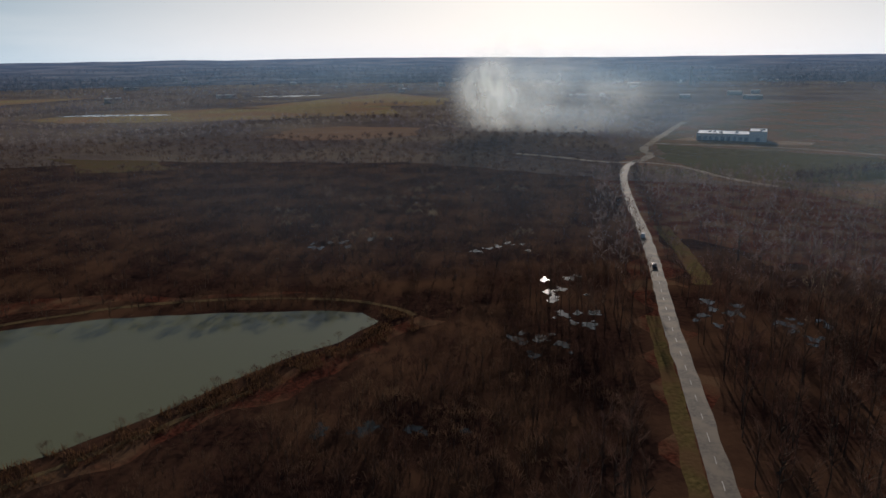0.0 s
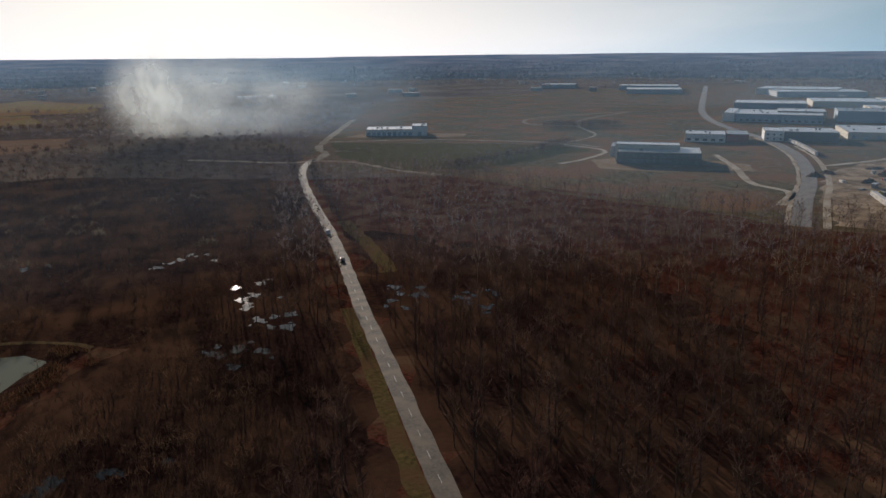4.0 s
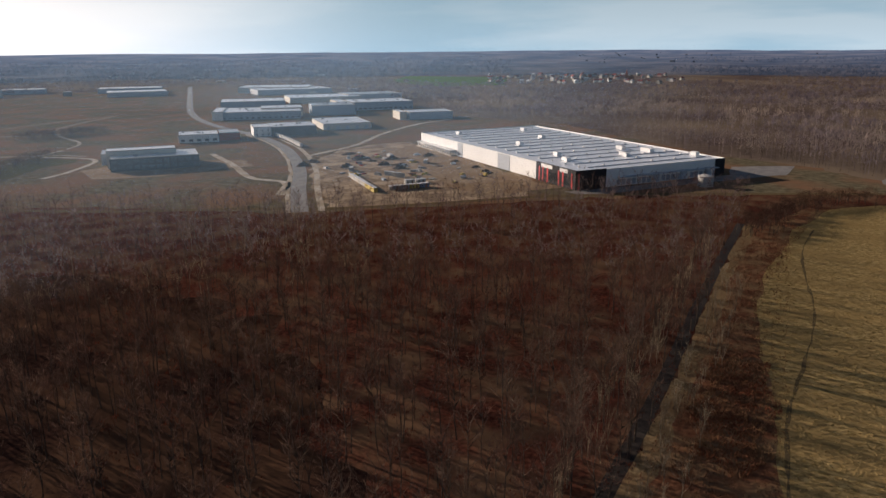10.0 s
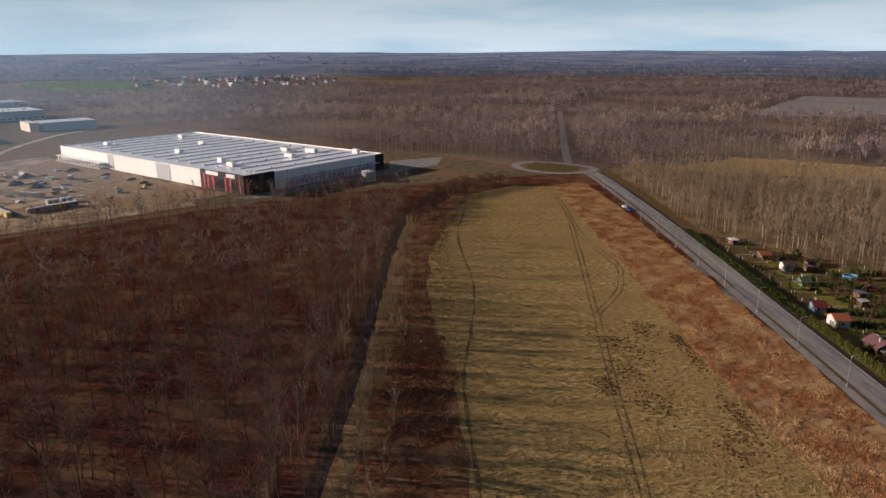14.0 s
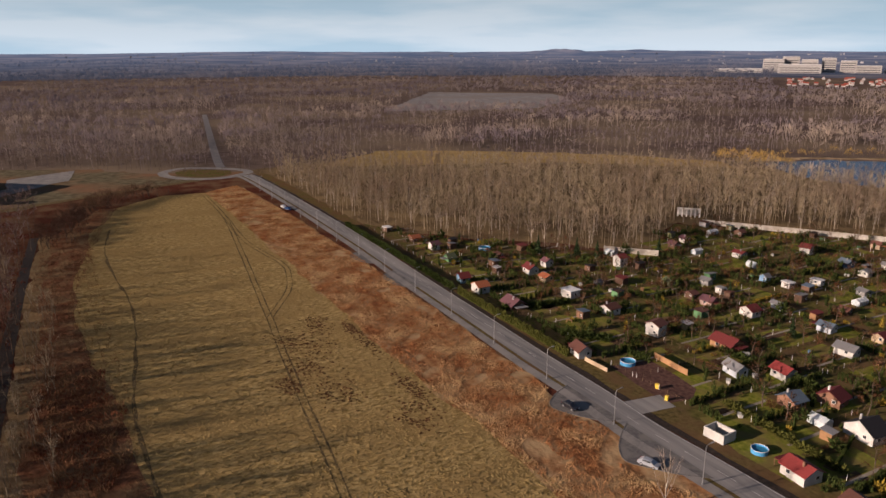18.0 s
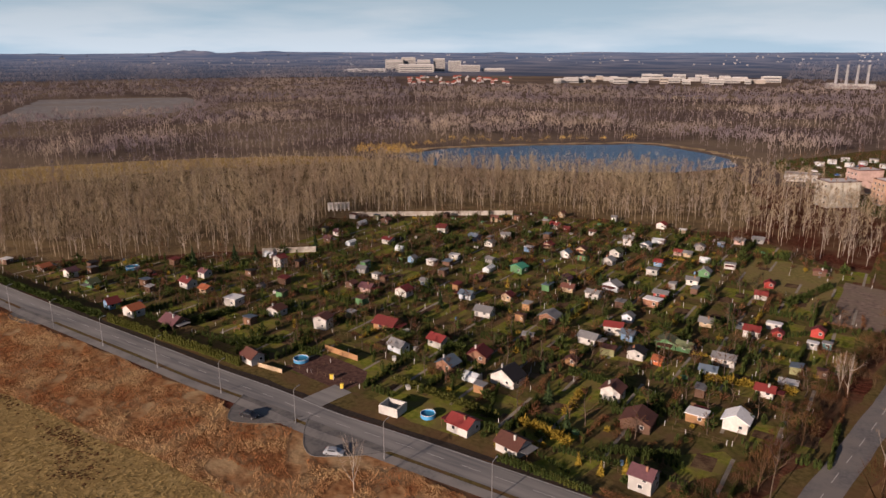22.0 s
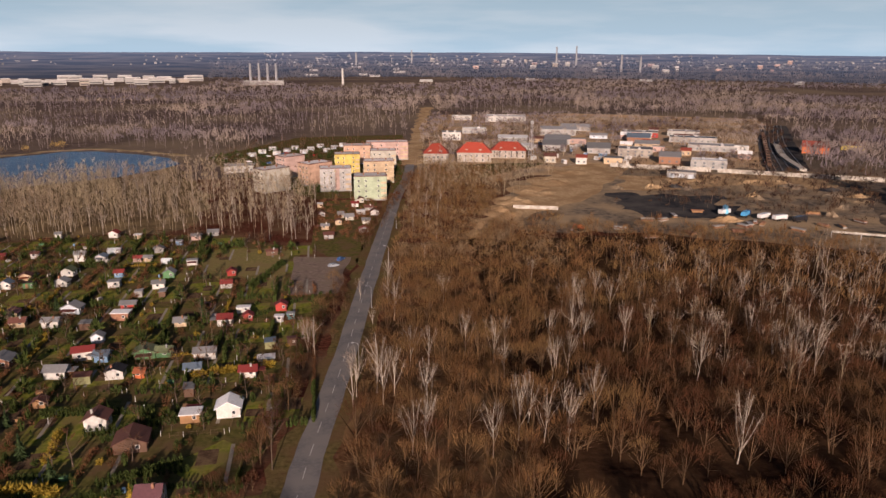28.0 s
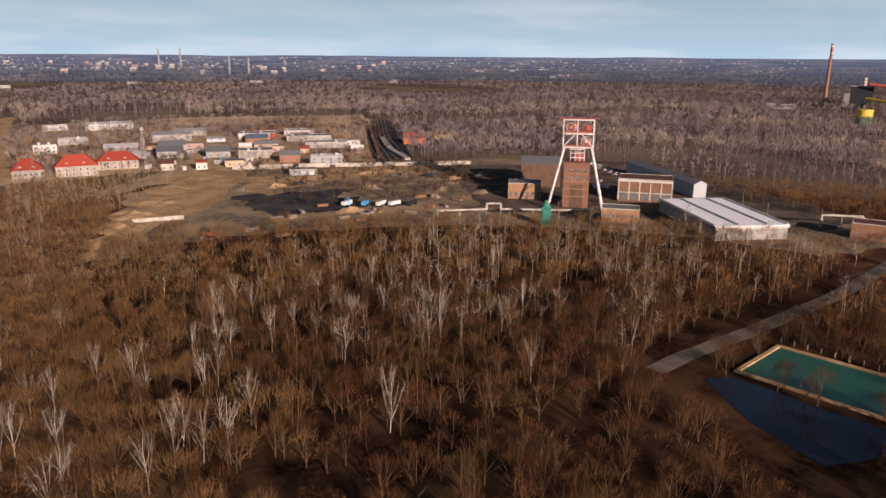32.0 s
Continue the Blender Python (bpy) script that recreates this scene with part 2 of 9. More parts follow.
# ---- making things ----
def mesh_of(name, verts, tris, mats, mat_ids=None):
    """One mesh out of arrays of corners and triangles."""
    me = bpy.data.meshes.new(name)
    v, f = np.asarray(verts, np.float32), np.asarray(tris, np.int32)
    me.vertices.add(len(v))
    me.vertices.foreach_set("co", v.ravel())
    me.loops.add(f.size)
    me.loops.foreach_set("vertex_index", f.ravel())
    me.polygons.add(len(f))
    me.polygons.foreach_set("loop_start", np.arange(0, f.size, 3, dtype=np.int32))
    if mat_ids is not None:
        me.polygons.foreach_set("material_index", np.asarray(mat_ids, np.int32))
    for m in mats:
        me.materials.append(m)
    me.update()
    me.validate()
    return me


def from_bm(name, bm, mat):
    me = bpy.data.meshes.new(name)
    bm.to_mesh(me)
    bm.free()
    for m in mat if isinstance(mat, (list, tuple)) else (mat,):
        me.materials.append(m)
    return me


def part(name, bm, mat, parent, label=""):
    """A bmesh, or a finished mesh, as one object under a thing or a part."""
    ob = new(name, bm if isinstance(bm, bpy.types.Mesh) else from_bm(name, bm, mat))
    ob.parent = parent
    return tagged(ob, label)


def thing(name, x, y, turn=0, label="", category="", group="", z=0.0):
    ob = new(name)
    ob.empty_display_size = 0.5
    ob.matrix_basis = pose(x, y, z, 0, 0, turn)
    return tagged(ob, label, category, group)


def slab(bm, x, y, z, sx, sy, sz, turn=0.0, bevel=0.0):
    """A block with its middle at x, y and its underside at z."""
    m = Matrix.Translation((x, y, z + sz / 2)) @ Matrix.Rotation(turn, 4, "Z") @ Matrix.Diagonal((sx, sy, sz, 1))
    got = bmesh.ops.create_cube(bm, size=1, matrix=m)["verts"]
    if bevel:
        es = list({e for v in got for e in v.link_edges})
        bmesh.ops.bevel(bm, geom=es, offset=bevel, segments=1, affect="EDGES")
    return bm


def block(*a, **k):
    return slab(bmesh.new(), *a, **k)


def tube(bm, a, b, r1, r2=None, sides=8):
    a, b = Vector(a), Vector(b)
    d = b - a
    m = Matrix.Translation((a + b) / 2) @ d.to_track_quat("Z", "Y").to_matrix().to_4x4()
    bmesh.ops.create_cone(bm, cap_ends=True, segments=sides, radius1=r1, radius2=r1 if r2 is None else r2, depth=d.length, matrix=m)
    return bm


def ground_z(x, y):
    r = np.hypot(x, y)
    return 58 * (np.maximum(0, r - 1800) / 3150) ** 2


def land_z(x, y):
    """The height of the far land with its swells."""
    far = max(0.0, (math.hypot(x, y) - 2200) / 2700)
    return float(ground_z(x, y)) + far * 9 * (noise.noise((x * 0.0011, y * 0.0011, 5)) + 0.5 * noise.noise((x * 0.004, y * 0.004, 2))) - far * 4


def smooth_line(pts, step=4.0):
    """A curve through the points, in even steps."""
    p = [Vector((*q, 0)) for q in pts]
    p = [p[0] * 2 - p[1]] + p + [p[-1] * 2 - p[-2]]
    res = []
    for i in range(1, len(p) - 2):
        n = max(1, int((p[i + 1] - p[i]).length / step))
        for k in range(n):
            t = k / n
            res.append(0.5 * ((2 * p[i]) + (p[i + 1] - p[i - 1]) * t + (2 * p[i - 1] - 5 * p[i] + 4 * p[i + 1] - p[i + 2]) * t * t
                              + (3 * p[i] - p[i - 1] - 3 * p[i + 1] + p[i + 2]) * t ** 3))
    res.append(p[-2])
    return res


def ribbon_bm(pts, width, z, step=4.0, ragged=0.0, side=0.0, thick=0.0):
    """A strip along a line; side shifts it to the right of its way."""
    line = smooth_line(pts, step)
    bm = bmesh.new()
    last = None
    for i, q in enumerate(line):
        d = (line[min(i + 1, len(line) - 1)] - line[max(i - 1, 0)]).normalized()
        nrm = Vector((d.y, -d.x, 0))
        j = [ragged * noise.noise((q.x * 0.13, q.y * 0.13, k * 7.7)) * 2 for k in (0, 1)]
        up = Vector((0, 0, z + float(ground_z(q.x, q.y))))
        row = [bm.verts.new(q + nrm * (side - width / 2 + j[0]) + up), bm.verts.new(q + nrm * (side + width / 2 + j[1]) + up)]
        if last:
            bm.faces.new((last[0], last[1], row[1], row[0]))
        last = row
    bmesh.ops.recalc_face_normals(bm, faces=bm.faces)
    for f in bm.faces:
        if f.normal.z < 0:
            f.normal_flip()
    if thick:
        ext = bmesh.ops.extrude_face_region(bm, geom=list(bm.faces))["geom"]
        bmesh.ops.translate(bm, vec=(0, 0, thick), verts=[e for e in ext if isinstance(e, bmesh.types.BMVert)])
    return bm


def sheet(name, pts, z, mat, label, category="ground", ragged=2.0, step=5.0):
    """A patch of ground with an uneven outline."""
    bm = bmesh.new()
    vs = []
    n = len(pts)
    for i in range(n):
        a, b = Vector((*pts[i], 0)), Vector((*pts[(i + 1) % n], 0))
        k = max(1, int((b - a).length / step))
        for j in range(k):
            q = a.lerp(b, j / k)
            w = ragged * min(1, (b - a).length / 20)
            q += Vector((noise.noise((q.x * 0.07, q.y * 0.07, 3.1)), noise.noise((q.x * 0.07, q.y * 0.07, 9.4)), 0)) * w * 2
            vs.append(bm.verts.new((q.x, q.y, z + float(ground_z(q.x, q.y)))))
    f = bm.faces.new(vs)
    f.normal_update()
    if f.normal.z < 0:
        f.normal_flip()
    bmesh.ops.triangulate(bm, faces=[f])
    ob = new(name, from_bm(name, bm, mat))
    return tagged(ob, label, category, kind="structure")


def inside(px, py, poly):
    c = np.zeros(len(px), bool)
    n = len(poly)
    for i in range(n):
        (x1, y1), (x2, y2) = poly[i], poly[(i + 1) % n]
        k = (y1 > py) != (y2 > py)
        c ^= k & (px < (x2 - x1) * (py - y1) / ((y2 - y1) or 1e-9) + x1)
    return c


def near_line(px, py, line, width):
    c = np.zeros(len(px), bool)
    for (x1, y1), (x2, y2) in zip(line, line[1:]):
        dx, dy = x2 - x1, y2 - y1
        t = np.clip(((px - x1) * dx + (py - y1) * dy) / (dx * dx + dy * dy), 0, 1)
        c |= np.hypot(px - x1 - t * dx, py - y1 - t * dy) < width
    return c


# ---- plan: outlines in metres ----
LAKE = [(-21, 207), (-27, 215), (-49, 217), (-71, 216), (-106, 212), (-135, 202), (-170, 187), (-150, 105), (-103, 114), (-89, 126), (-82, 133),
        (-74, 141), (-65, 152), (-56, 164), (-45, 179), (-31, 191)]
ROAD_A = [(32, 20), (43.5, 68), (52, 115), (60, 156), (70, 210), (81.5, 265), (90, 309), (101, 376), (116, 455), (130, 506), (145, 540)]
ROAD_B = [(466, -108), (441, -110), (349, -111), (270, -110), (211, -108), (171, -107), (142, -106), (119, -106), (100, -105), (77, -106), (20, -107), (4, -107)]
ROAD_C = [(9, -104), (4, -135), (-3, -172), (-12, -226), (-25, -302), (-40, -386), (-54, -451), (-63, -505)]
CROSS = [(200, 470), (240, 330), (283, 247), (295, 217), (331, 166), (372, 119), (405, 60), (425, 15), (448, -40), (460, -75)]
IND_ROAD = [(287, 217), (333, 252), (390, 293), (440, 335), (481, 375), (518, 420), (549, 467), (583, 532), (636, 613), (706, 696), (822, 813), (1225, 1205)]
JUNCTION = [(60, 588), (96, 560), (117, 540), (143, 536), (166, 572), (172, 612), (230, 738), (282, 846)]
JUNCTION_R = [(143, 536), (170, 512), (184, 463), (203, 428)]
FARM_WAY = [(188, 647), (285, 610), (366, 535), (383, 491)]
MINE_WAY = [(-152, -96), (-160, -96), (-170, -96), (-195, -94), (-221, -93), (-262, -92), (-330, -96)]
FIELD = [(60, -7), (115, -7), (155, -5), (189, -1), (239, 3), (300, -2), (347, -9), (397, -23), (421, -50), (417, -76), (340, -75), (266, -75), (161, -73), (121, -75), (60, -77)]
ALLOT = [(305, -124), (268, -140), (249, -156), (224, -176), (203, -206), (234, -252), (161, -315), (93, -325), (43, -318), (9, -290), (12, -242), (-3, -231),
         (4, -198), (12, -138), (20, -118), (114, -116), (198, -116)]
OPEN_EAST = [(132, 504), (134, 540), (170, 620), (295, 877), (420, 1120), (900, 1250), (1301, 1260), (1199, 804), (984, 534), (803, 365), (755, 214), (640, 110), (571, 39), (552, -2),
             (500, -60), (478, -118), (455, -60), (440, -10), (415, 30), (372, 108), (331, 158), (284, 215), (262, 300), (229, 380), (200, 431), (167, 462)]
MEADOW = [(480, -161), (528, -233), (486, -302), (414, -381), (354, -424), (331, -409), (412, -314), (462, -190)]
LAKE_B = [(335, -440), (333, -456), (319, -496), (280, -542), (241, -574), (201, -606), (175, -606), (139, -583), (112, -561), (100, -530), (116, -490), (179, -447), (272, -412)]
TAILINGS = [(862, -384), (1197, -624), (1045, -796), (892, -714), (800, -574)]
ESTATE = [(71, -519), (85, -560), (20, -680), (-80, -690), (-72, -600), (-44, -395), (-23, -391), (3, -392), (27, -429)]
GARDENS_B = [(3, -385), (-30, -389), (-24, -330), (-10, -255), (6, -292), (3, -329)]
WORKS = [(-82, -560), (-95, -720), (-150, -900), (-330, -900), (-520, -800), (-486, -700), (-400, -560), (-310, -440), (-193, -452), (-137, -449), (-106, -430)]
YARD = [(-75, -310), (-66, -300), (-92, -363), (-120, -430), (-198, -475), (-300, -452), (-385, -400), (-440, -345), (-426, -292), (-386, -212), (-374, -150), (-380, -112), (-345, -100), (-300, -120),
        (-282, -180), (-240, -232), (-200, -262), (-150, -290)]
RAIL = [(-300, -440), (-335, -440), (-510, -720), (-480, -725)]
FAR_FIELDS = [
    [(-578, 960), (-365, 1150), (-78, 1146), (-66, 1010), (-143, 988), (-232, 936), (-300, 914), (-480, 905)],
    [(-342, 1135), (-115, 1559), (16, 1342), (-5, 1172)],
    [(-260, 500), (-200, 520), (-230, 560), (-330, 590)],
    [(1500, 560), (1900, 700), (1880, 1000), (1560, 900), (1420, 680)],
    [(-560, -120), (-700, -130), (-760, -220), (-600, -215)],
    [(-1250, 560), (-900, 900), (-700, 1500), (-1150, 1300)],
    [(-185, 727), (-137, 697), (-88, 698), (-20, 732), (-25, 804), (-104, 837), (-170, 812)],
]
BASIN = [(-168, -82), (-193, -83), (-196, -50), (-192, -30), (-171, -40)]
BASIN_B = [(-158, -85), (-164, -81), (-166, -45), (-156, -40), (-140, -48), (-146, -67)]
SANDPIT = [(-62, -292), (-92, -355), (-130, -420), (-190, -455), (-206, -468), (-150, -372), (-112, -345), (-88, -318)]
MARSH = [[(18, 184), (30, 182), (36, 192), (26, 196)], [(34, 202), (46, 200), (48, 212), (36, 214)], [(83, 200), (94, 203), (92, 226), (82, 236), (78, 225)],
         [(-26, 139), (-10, 139), (4, 141), (0, 144), (-14, 144), (-24, 143)], [(36, 228), (46, 228), (50, 252), (36, 250)], [(100, 190), (112, 186), (116, 200), (104, 206)],
         [(12, 290), (30, 288), (38, 300), (20, 304)], [(-60, 300), (-30, 296), (-22, 306), (-50, 312)]]


def wooded(px, py):
    """True where trees may stand."""
    c = np.ones(len(px), bool)
    for poly in (LAKE, FIELD, ALLOT, OPEN_EAST, MEADOW, LAKE_B, TAILINGS, ESTATE, GARDENS_B, WORKS, YARD, RAIL, BASIN, BASIN_B, SANDPIT, *FAR_FIELDS):
        c &= ~inside(px, py, poly)
    for line, w in ((ROAD_A, 5.5), (ROAD_C, 8), (CROSS, 8), (JUNCTION, 9), (MINE_WAY, 7.5)):
        c &= ~near_line(px, py, line, w)
    c &= ~((px > 40) & (px < 470) & (py < 22 - px * 0.026) & (py > -121))  # ditch, field and the road beside the gardens
    c &= ~((px > 2) & (px < 60) & (py < -90) & (py > -121))
    c &= ~near_line(px, py, LAKE_B[-4:] + LAKE_B[:1], 16)
    c &= ~near_line(px, py, LAKE_B[:10], 27)
    c &= ~inside(px, py, [(34, -308), (-13, -292), (-9, -236), (14, -226), (24, -245)])
    c &= ~near_line(px, py, [(-150, -86), (-148, -60), (-132, -44)], 13)
    c &= ~((px > 300) & (px < 480) & (py < -100) & (py > -120))
    c &= ~near_line(px, py, [(-54, -451), (-80, -600), (-152, -1020)], 12)
    c &= ~near_line(px, py, [(495, -101), (536, -104), (640, -121), (933, -170)], 8)
    c &= ~near_line(px, py, [(33, 68), (42, 115), (50, 156), (60, 200)], 5)
    c &= ~near_line(px, py, [(92, 240), (97, 270), (103, 330)], 6)
    return c


# ---- ground ----
def distance_material():
    """Hazy far land: bluish woods and paler fields in long patches, the air's haze painted in as blue colour and glow.
    """
    m = bpy.data.materials.new("hazy_distance")
    m.use_nodes = True
    n, l = m.node_tree.nodes, m.node_tree.links
    p = n["Principled BSDF"]
    geo, a, b, r, e = n.new("ShaderNodeNewGeometry"), n.new("ShaderNodeTexNoise"), n.new("ShaderNodeTexNoise"), n.new("ShaderNodeValToRGB"), n.new("ShaderNodeMath")
    a.inputs["Scale"].default_value, a.inputs["Detail"].default_value = 0.0045, 8
    b.inputs["Scale"].default_value = 0.03
    e.operation = "ADD"
    e.inputs[1].default_value = 0.0
    l.new(geo.outputs["Position"], a.inputs["Vector"])
    l.new(a.outputs["Fac"], e.inputs[0])
    l.new(e.outputs[0], r.inputs["Fac"])
    r.color_ramp.elements[0].position, r.color_ramp.elements[1].position = 0.40, 0.64
    r.color_ramp.elements[0].color, r.color_ramp.elements[1].color = (0.032, 0.034, 0.044, 1), (0.115, 0.098, 0.090, 1)
    l.new(r.outputs["Color"], p.inputs["Base Color"])
    p.inputs["Roughness"].default_value, p.inputs["Specular IOR Level"].default_value = 1.0, 0.0
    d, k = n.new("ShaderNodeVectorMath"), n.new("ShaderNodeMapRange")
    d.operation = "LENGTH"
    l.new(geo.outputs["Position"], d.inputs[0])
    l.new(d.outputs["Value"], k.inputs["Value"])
    # painted haze: blue emission that grows with distance
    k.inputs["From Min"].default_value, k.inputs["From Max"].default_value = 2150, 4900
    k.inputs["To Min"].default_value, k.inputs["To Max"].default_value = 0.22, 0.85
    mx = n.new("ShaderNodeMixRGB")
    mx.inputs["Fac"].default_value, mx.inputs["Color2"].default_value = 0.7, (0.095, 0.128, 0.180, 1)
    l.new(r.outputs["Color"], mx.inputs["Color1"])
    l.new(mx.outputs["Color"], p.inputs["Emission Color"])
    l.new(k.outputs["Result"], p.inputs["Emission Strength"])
    return m


M_DISTANCE = distance_material()


def build_ground():
    rings = list(np.concatenate([np.arange(0, 400, 20), np.arange(400, 1800, 70), np.linspace(1800, 4960, 60)]))
    n = 240
    ang = np.linspace(0, 2 * math.pi, n, endpoint=False)
    vs, fs = [(0, 0, 0)], []
    for r in rings[1:]:
        for a in ang:
            x, y = r * math.sin(a), r * math.cos(a)
            z = land_z(x, y)
            vs.append((x, y, z))
    for k in range(n):
        fs.append((0, 1 + (k + 1) % n, 1 + k))
    for i in range(len(rings) - 2):
        a, b = 1 + i * n, 1 + (i + 1) * n
        for k in range(n):
            k2 = (k + 1) % n
            fs += [(a + k, a + k2, b + k2), (a + k, b + k2, b + k)]
    fs = [f[::-1] for f in fs]
    edge = 1 + n * (rings.index(next(r for r in rings if r > 2150)) - 1)
    far_fs = [f for f in fs if min(f) >= edge]
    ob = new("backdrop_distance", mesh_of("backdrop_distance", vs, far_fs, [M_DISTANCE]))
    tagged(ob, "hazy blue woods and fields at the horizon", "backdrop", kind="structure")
    fs = [f for f in fs if min(f) < edge]
    mid = 1 + n * (rings.index(next(r for r in rings if r > 420)) - 1)
    ob = new("ground", mesh_of("ground", vs, fs, [M_FLOOR, M_FLOOR_FAR], [int(min(f) >= mid) for f in fs]))
    return tagged(ob, "brown leaf-littered winter woodland ground reaching to the horizon", "ground", kind="structure")


build_ground()
sheet("ground_field", FIELD, 0.03, M_FIELD, "mown tan field of dry winter grass", "field", 1.2)
sheet("ground_rust_strip", [(417, -73), (432, -94), (347, -99), (248, -100), (182, -99), (120, -98), (60, -98), (60, -74), (121, -74), (161, -72), (266, -74), (340, -74)],
      0.05, M_RUST, "strip of tall rust-brown dry grass beside the road", "grass", 1.5)
sheet("ground_band", [(60, 21), (113, 19), (211, 15), (302, 12), (345, 6), (400, -16), (397, -25), (347, -10), (300, -3), (239, 2), (189, -2), (155, -6), (115, -8), (60, -8)],
      0.05, M_BAND, "overgrown rust-brown strip between ditch and field", "grass", 1.2)
sheet("ground_gardens", ALLOT, 0.03, M_LAWN, "green winter lawns of the allotment gardens", "lawn", 1.0)
sheet("ground_industrial", OPEN_EAST, 0.03, M_PLAIN, "brown fallow land of the industrial park", "ground", 4)
sheet("ground_dark_field", [(190, 640), (351, 530), (368, 482), (300, 455), (240, 440), (185, 462), (170, 545)], 0.07, M_DARKFIELD, "dark olive ploughed field", "field", 3)
sheet("ground_meadow", MEADOW, 0.05, M_FIELD, "long tan clearing between the woods", "meadow", 3)
sheet("ground_tailings", TAILINGS, 0.4, M_TAIL, "flat grey tailings field in the woods", "ground", 5)
sheet("ground_estate", ESTATE, 0.03, M_LAWN, "grass between the apartment blocks", "lawn", 1.5)
sheet("ground_back_gardens", GARDENS_B, 0.05, M_LAWN, "small garden plots below the blocks", "lawn", 1)
sheet("ground_works", WORKS, 0.03, M_WORKS, "grey yard of the old works", "ground", 3)
sheet("ground_mine_yard", YARD, 0.05, M_YARD, "dusty grey-brown yard of the mine", "ground", 3)
sheet("ground_sand_slope", SANDPIT, 0.09, M_SAND, "eroded orange sand slope", "ground", 2)
sheet("ground_sand_ramp", [(-70, -295), (-73, -322), (-96, -363), (-126, -408), (-169, -480), (-222, -503), (-212, -462), (-157, -390), (-115, -347), (-97, -327), (-80, -289)], 0.12, M_SAND, "bright orange sandy ramp beside the yard", "ground", 2)
# floor darkened for the shade in the gaps between the crowns
sheet("ground_young_wood", [(0, -95), (-2, -130), (-9, -172), (-18, -226), (-30, -290), (-60, -296), (-150, -288), (-200, -260), (-240, -230), (-282, -178), (-300, -122), (-260, -88), (-200, -30), (-130, -30), (-80, -60)], 0.02, M_WOODSOIL, "wood floor painted dark for the shade under the young wood", "ground", 3)
sheet("ground_roadside_litter", [(2, -95), (0, -130), (-7, -172), (-16, -226), (-28, -290), (-62, -288), (-54, -226), (-46, -172), (-44, -130), (-36, -95)], 0.035, M_LITTER, "warm brown leaf litter under the young trees", "ground", 4)
sheet("ground_house_gardens", [(-72, -455), (-96, -440), (-140, -478), (-165, -500), (-130, -502), (-80, -496)], 0.10, M_LAWN, "green gardens before the red-roofed houses", "lawn", 2)
sheet("ground_alder_wood", [(300, -122), (480, -112), (500, -150), (440, -260), (340, -412), (110, -540), (60, -400), (60, -330), (161, -318), (236, -254), (206, -208), (250, -158)], 0.02, M_ALDERFLOOR, "tan grassy floor under the alders", "ground", 3)
sheet("ground_office_yard", [(312, 398), (338, 366), (398, 338), (416, 362), (380, 430), (330, 436)], 0.08, M_DIRT, "pale gravel yard round the office hall", "ground", 2)
sheet("ground_workshop_yard", [(215, 672), (262, 640), (320, 622), (336, 640), (280, 668), (236, 690)], 0.08, M_DIRT, "pale yard round the white workshop", "ground", 2)
sheet("ground_coal_field", [(-150, -322), (-165, -384), (-200, -378), (-222, -360), (-205, -316), (-175, -318)], 0.13, M_COAL, "flat black field of coal dust", "ground", 7, 2)
sheet("ground_coal_yard", [(-255, -275), (-330, -395), (-400, -360), (-470, -330), (-430, -240), (-405, -170), (-385, -130), (-330, -140), (-300, -200)], 0.09, M_WETYARD, "dark wet coal yard round the pit", "ground", 3)
sheet("ground_sand_bank", [(-205, -385), (-175, -392), (-196, -436), (-280, -435), (-330, -400), (-300, -372), (-255, -398)], 0.11, M_SAND, "bare sandy bank in the yard", "ground", 3)
sheet("ground_rail_bed", RAIL, 0.07, M_COAL, "dark railway bed", "ground", 1)
for i, f in enumerate(FAR_FIELDS):
    sheet("ground_far_field", f, 0.2, M_GREEN if i == 3 else M_VERGE if i == 2 else M_RUSTFIELD if i == len(FAR_FIELDS) - 1 else M_FARFIELD, "far green field" if i == 3 else "dull green field in the wood" if i == 2 else "far tan field", "field", 8, 25)
sheet("ground_building_site", [(300, 205), (345, 250), (398, 290), (430, 310), (500, 330), (560, 300), (480, 215), (430, 145), (372, 124), (335, 165)], 0.07, M_SITE, "churned bare earth of a building site", "ground", 3)
sheet("ground_car_park", [(12, -278), (-10, -274), (-3.5, -231), (13.5, -231.5)], 0.06, material("worn_purple_gravel", (0.15, 0.112, 0.095), (0.245, 0.185, 0.15), 1.6, 0.95, 0.1, (0.19, 0.15, 0.115), 7), "worn gravel car park", "ground", 0.8)
sheet("ground_play_meadow", [(34, -294), (13.5, -291), (15.5, -236), (37, -250), (52, -286)], 0.052, material("mown_meadow", (0.135, 0.118, 0.040), (0.235, 0.195, 0.076), 1.2, 0.95, 0.1, (0.19, 0.145, 0.065), 8), "mown tan and green meadow at the gardens' end", "lawn", 0.8)
sheet("ground_gravel_lot", [(128, -119.2), (117, -118), (106, -117.5), (105, -124.5), (108, -129), (122.6, -131), (126, -131)], 0.07, material("red_gravel", (0.075, 0.042, 0.036), (0.135, 0.078, 0.062), 1.0, 0.95, 0.05), "reddish gravel lot", "ground", 0.6)

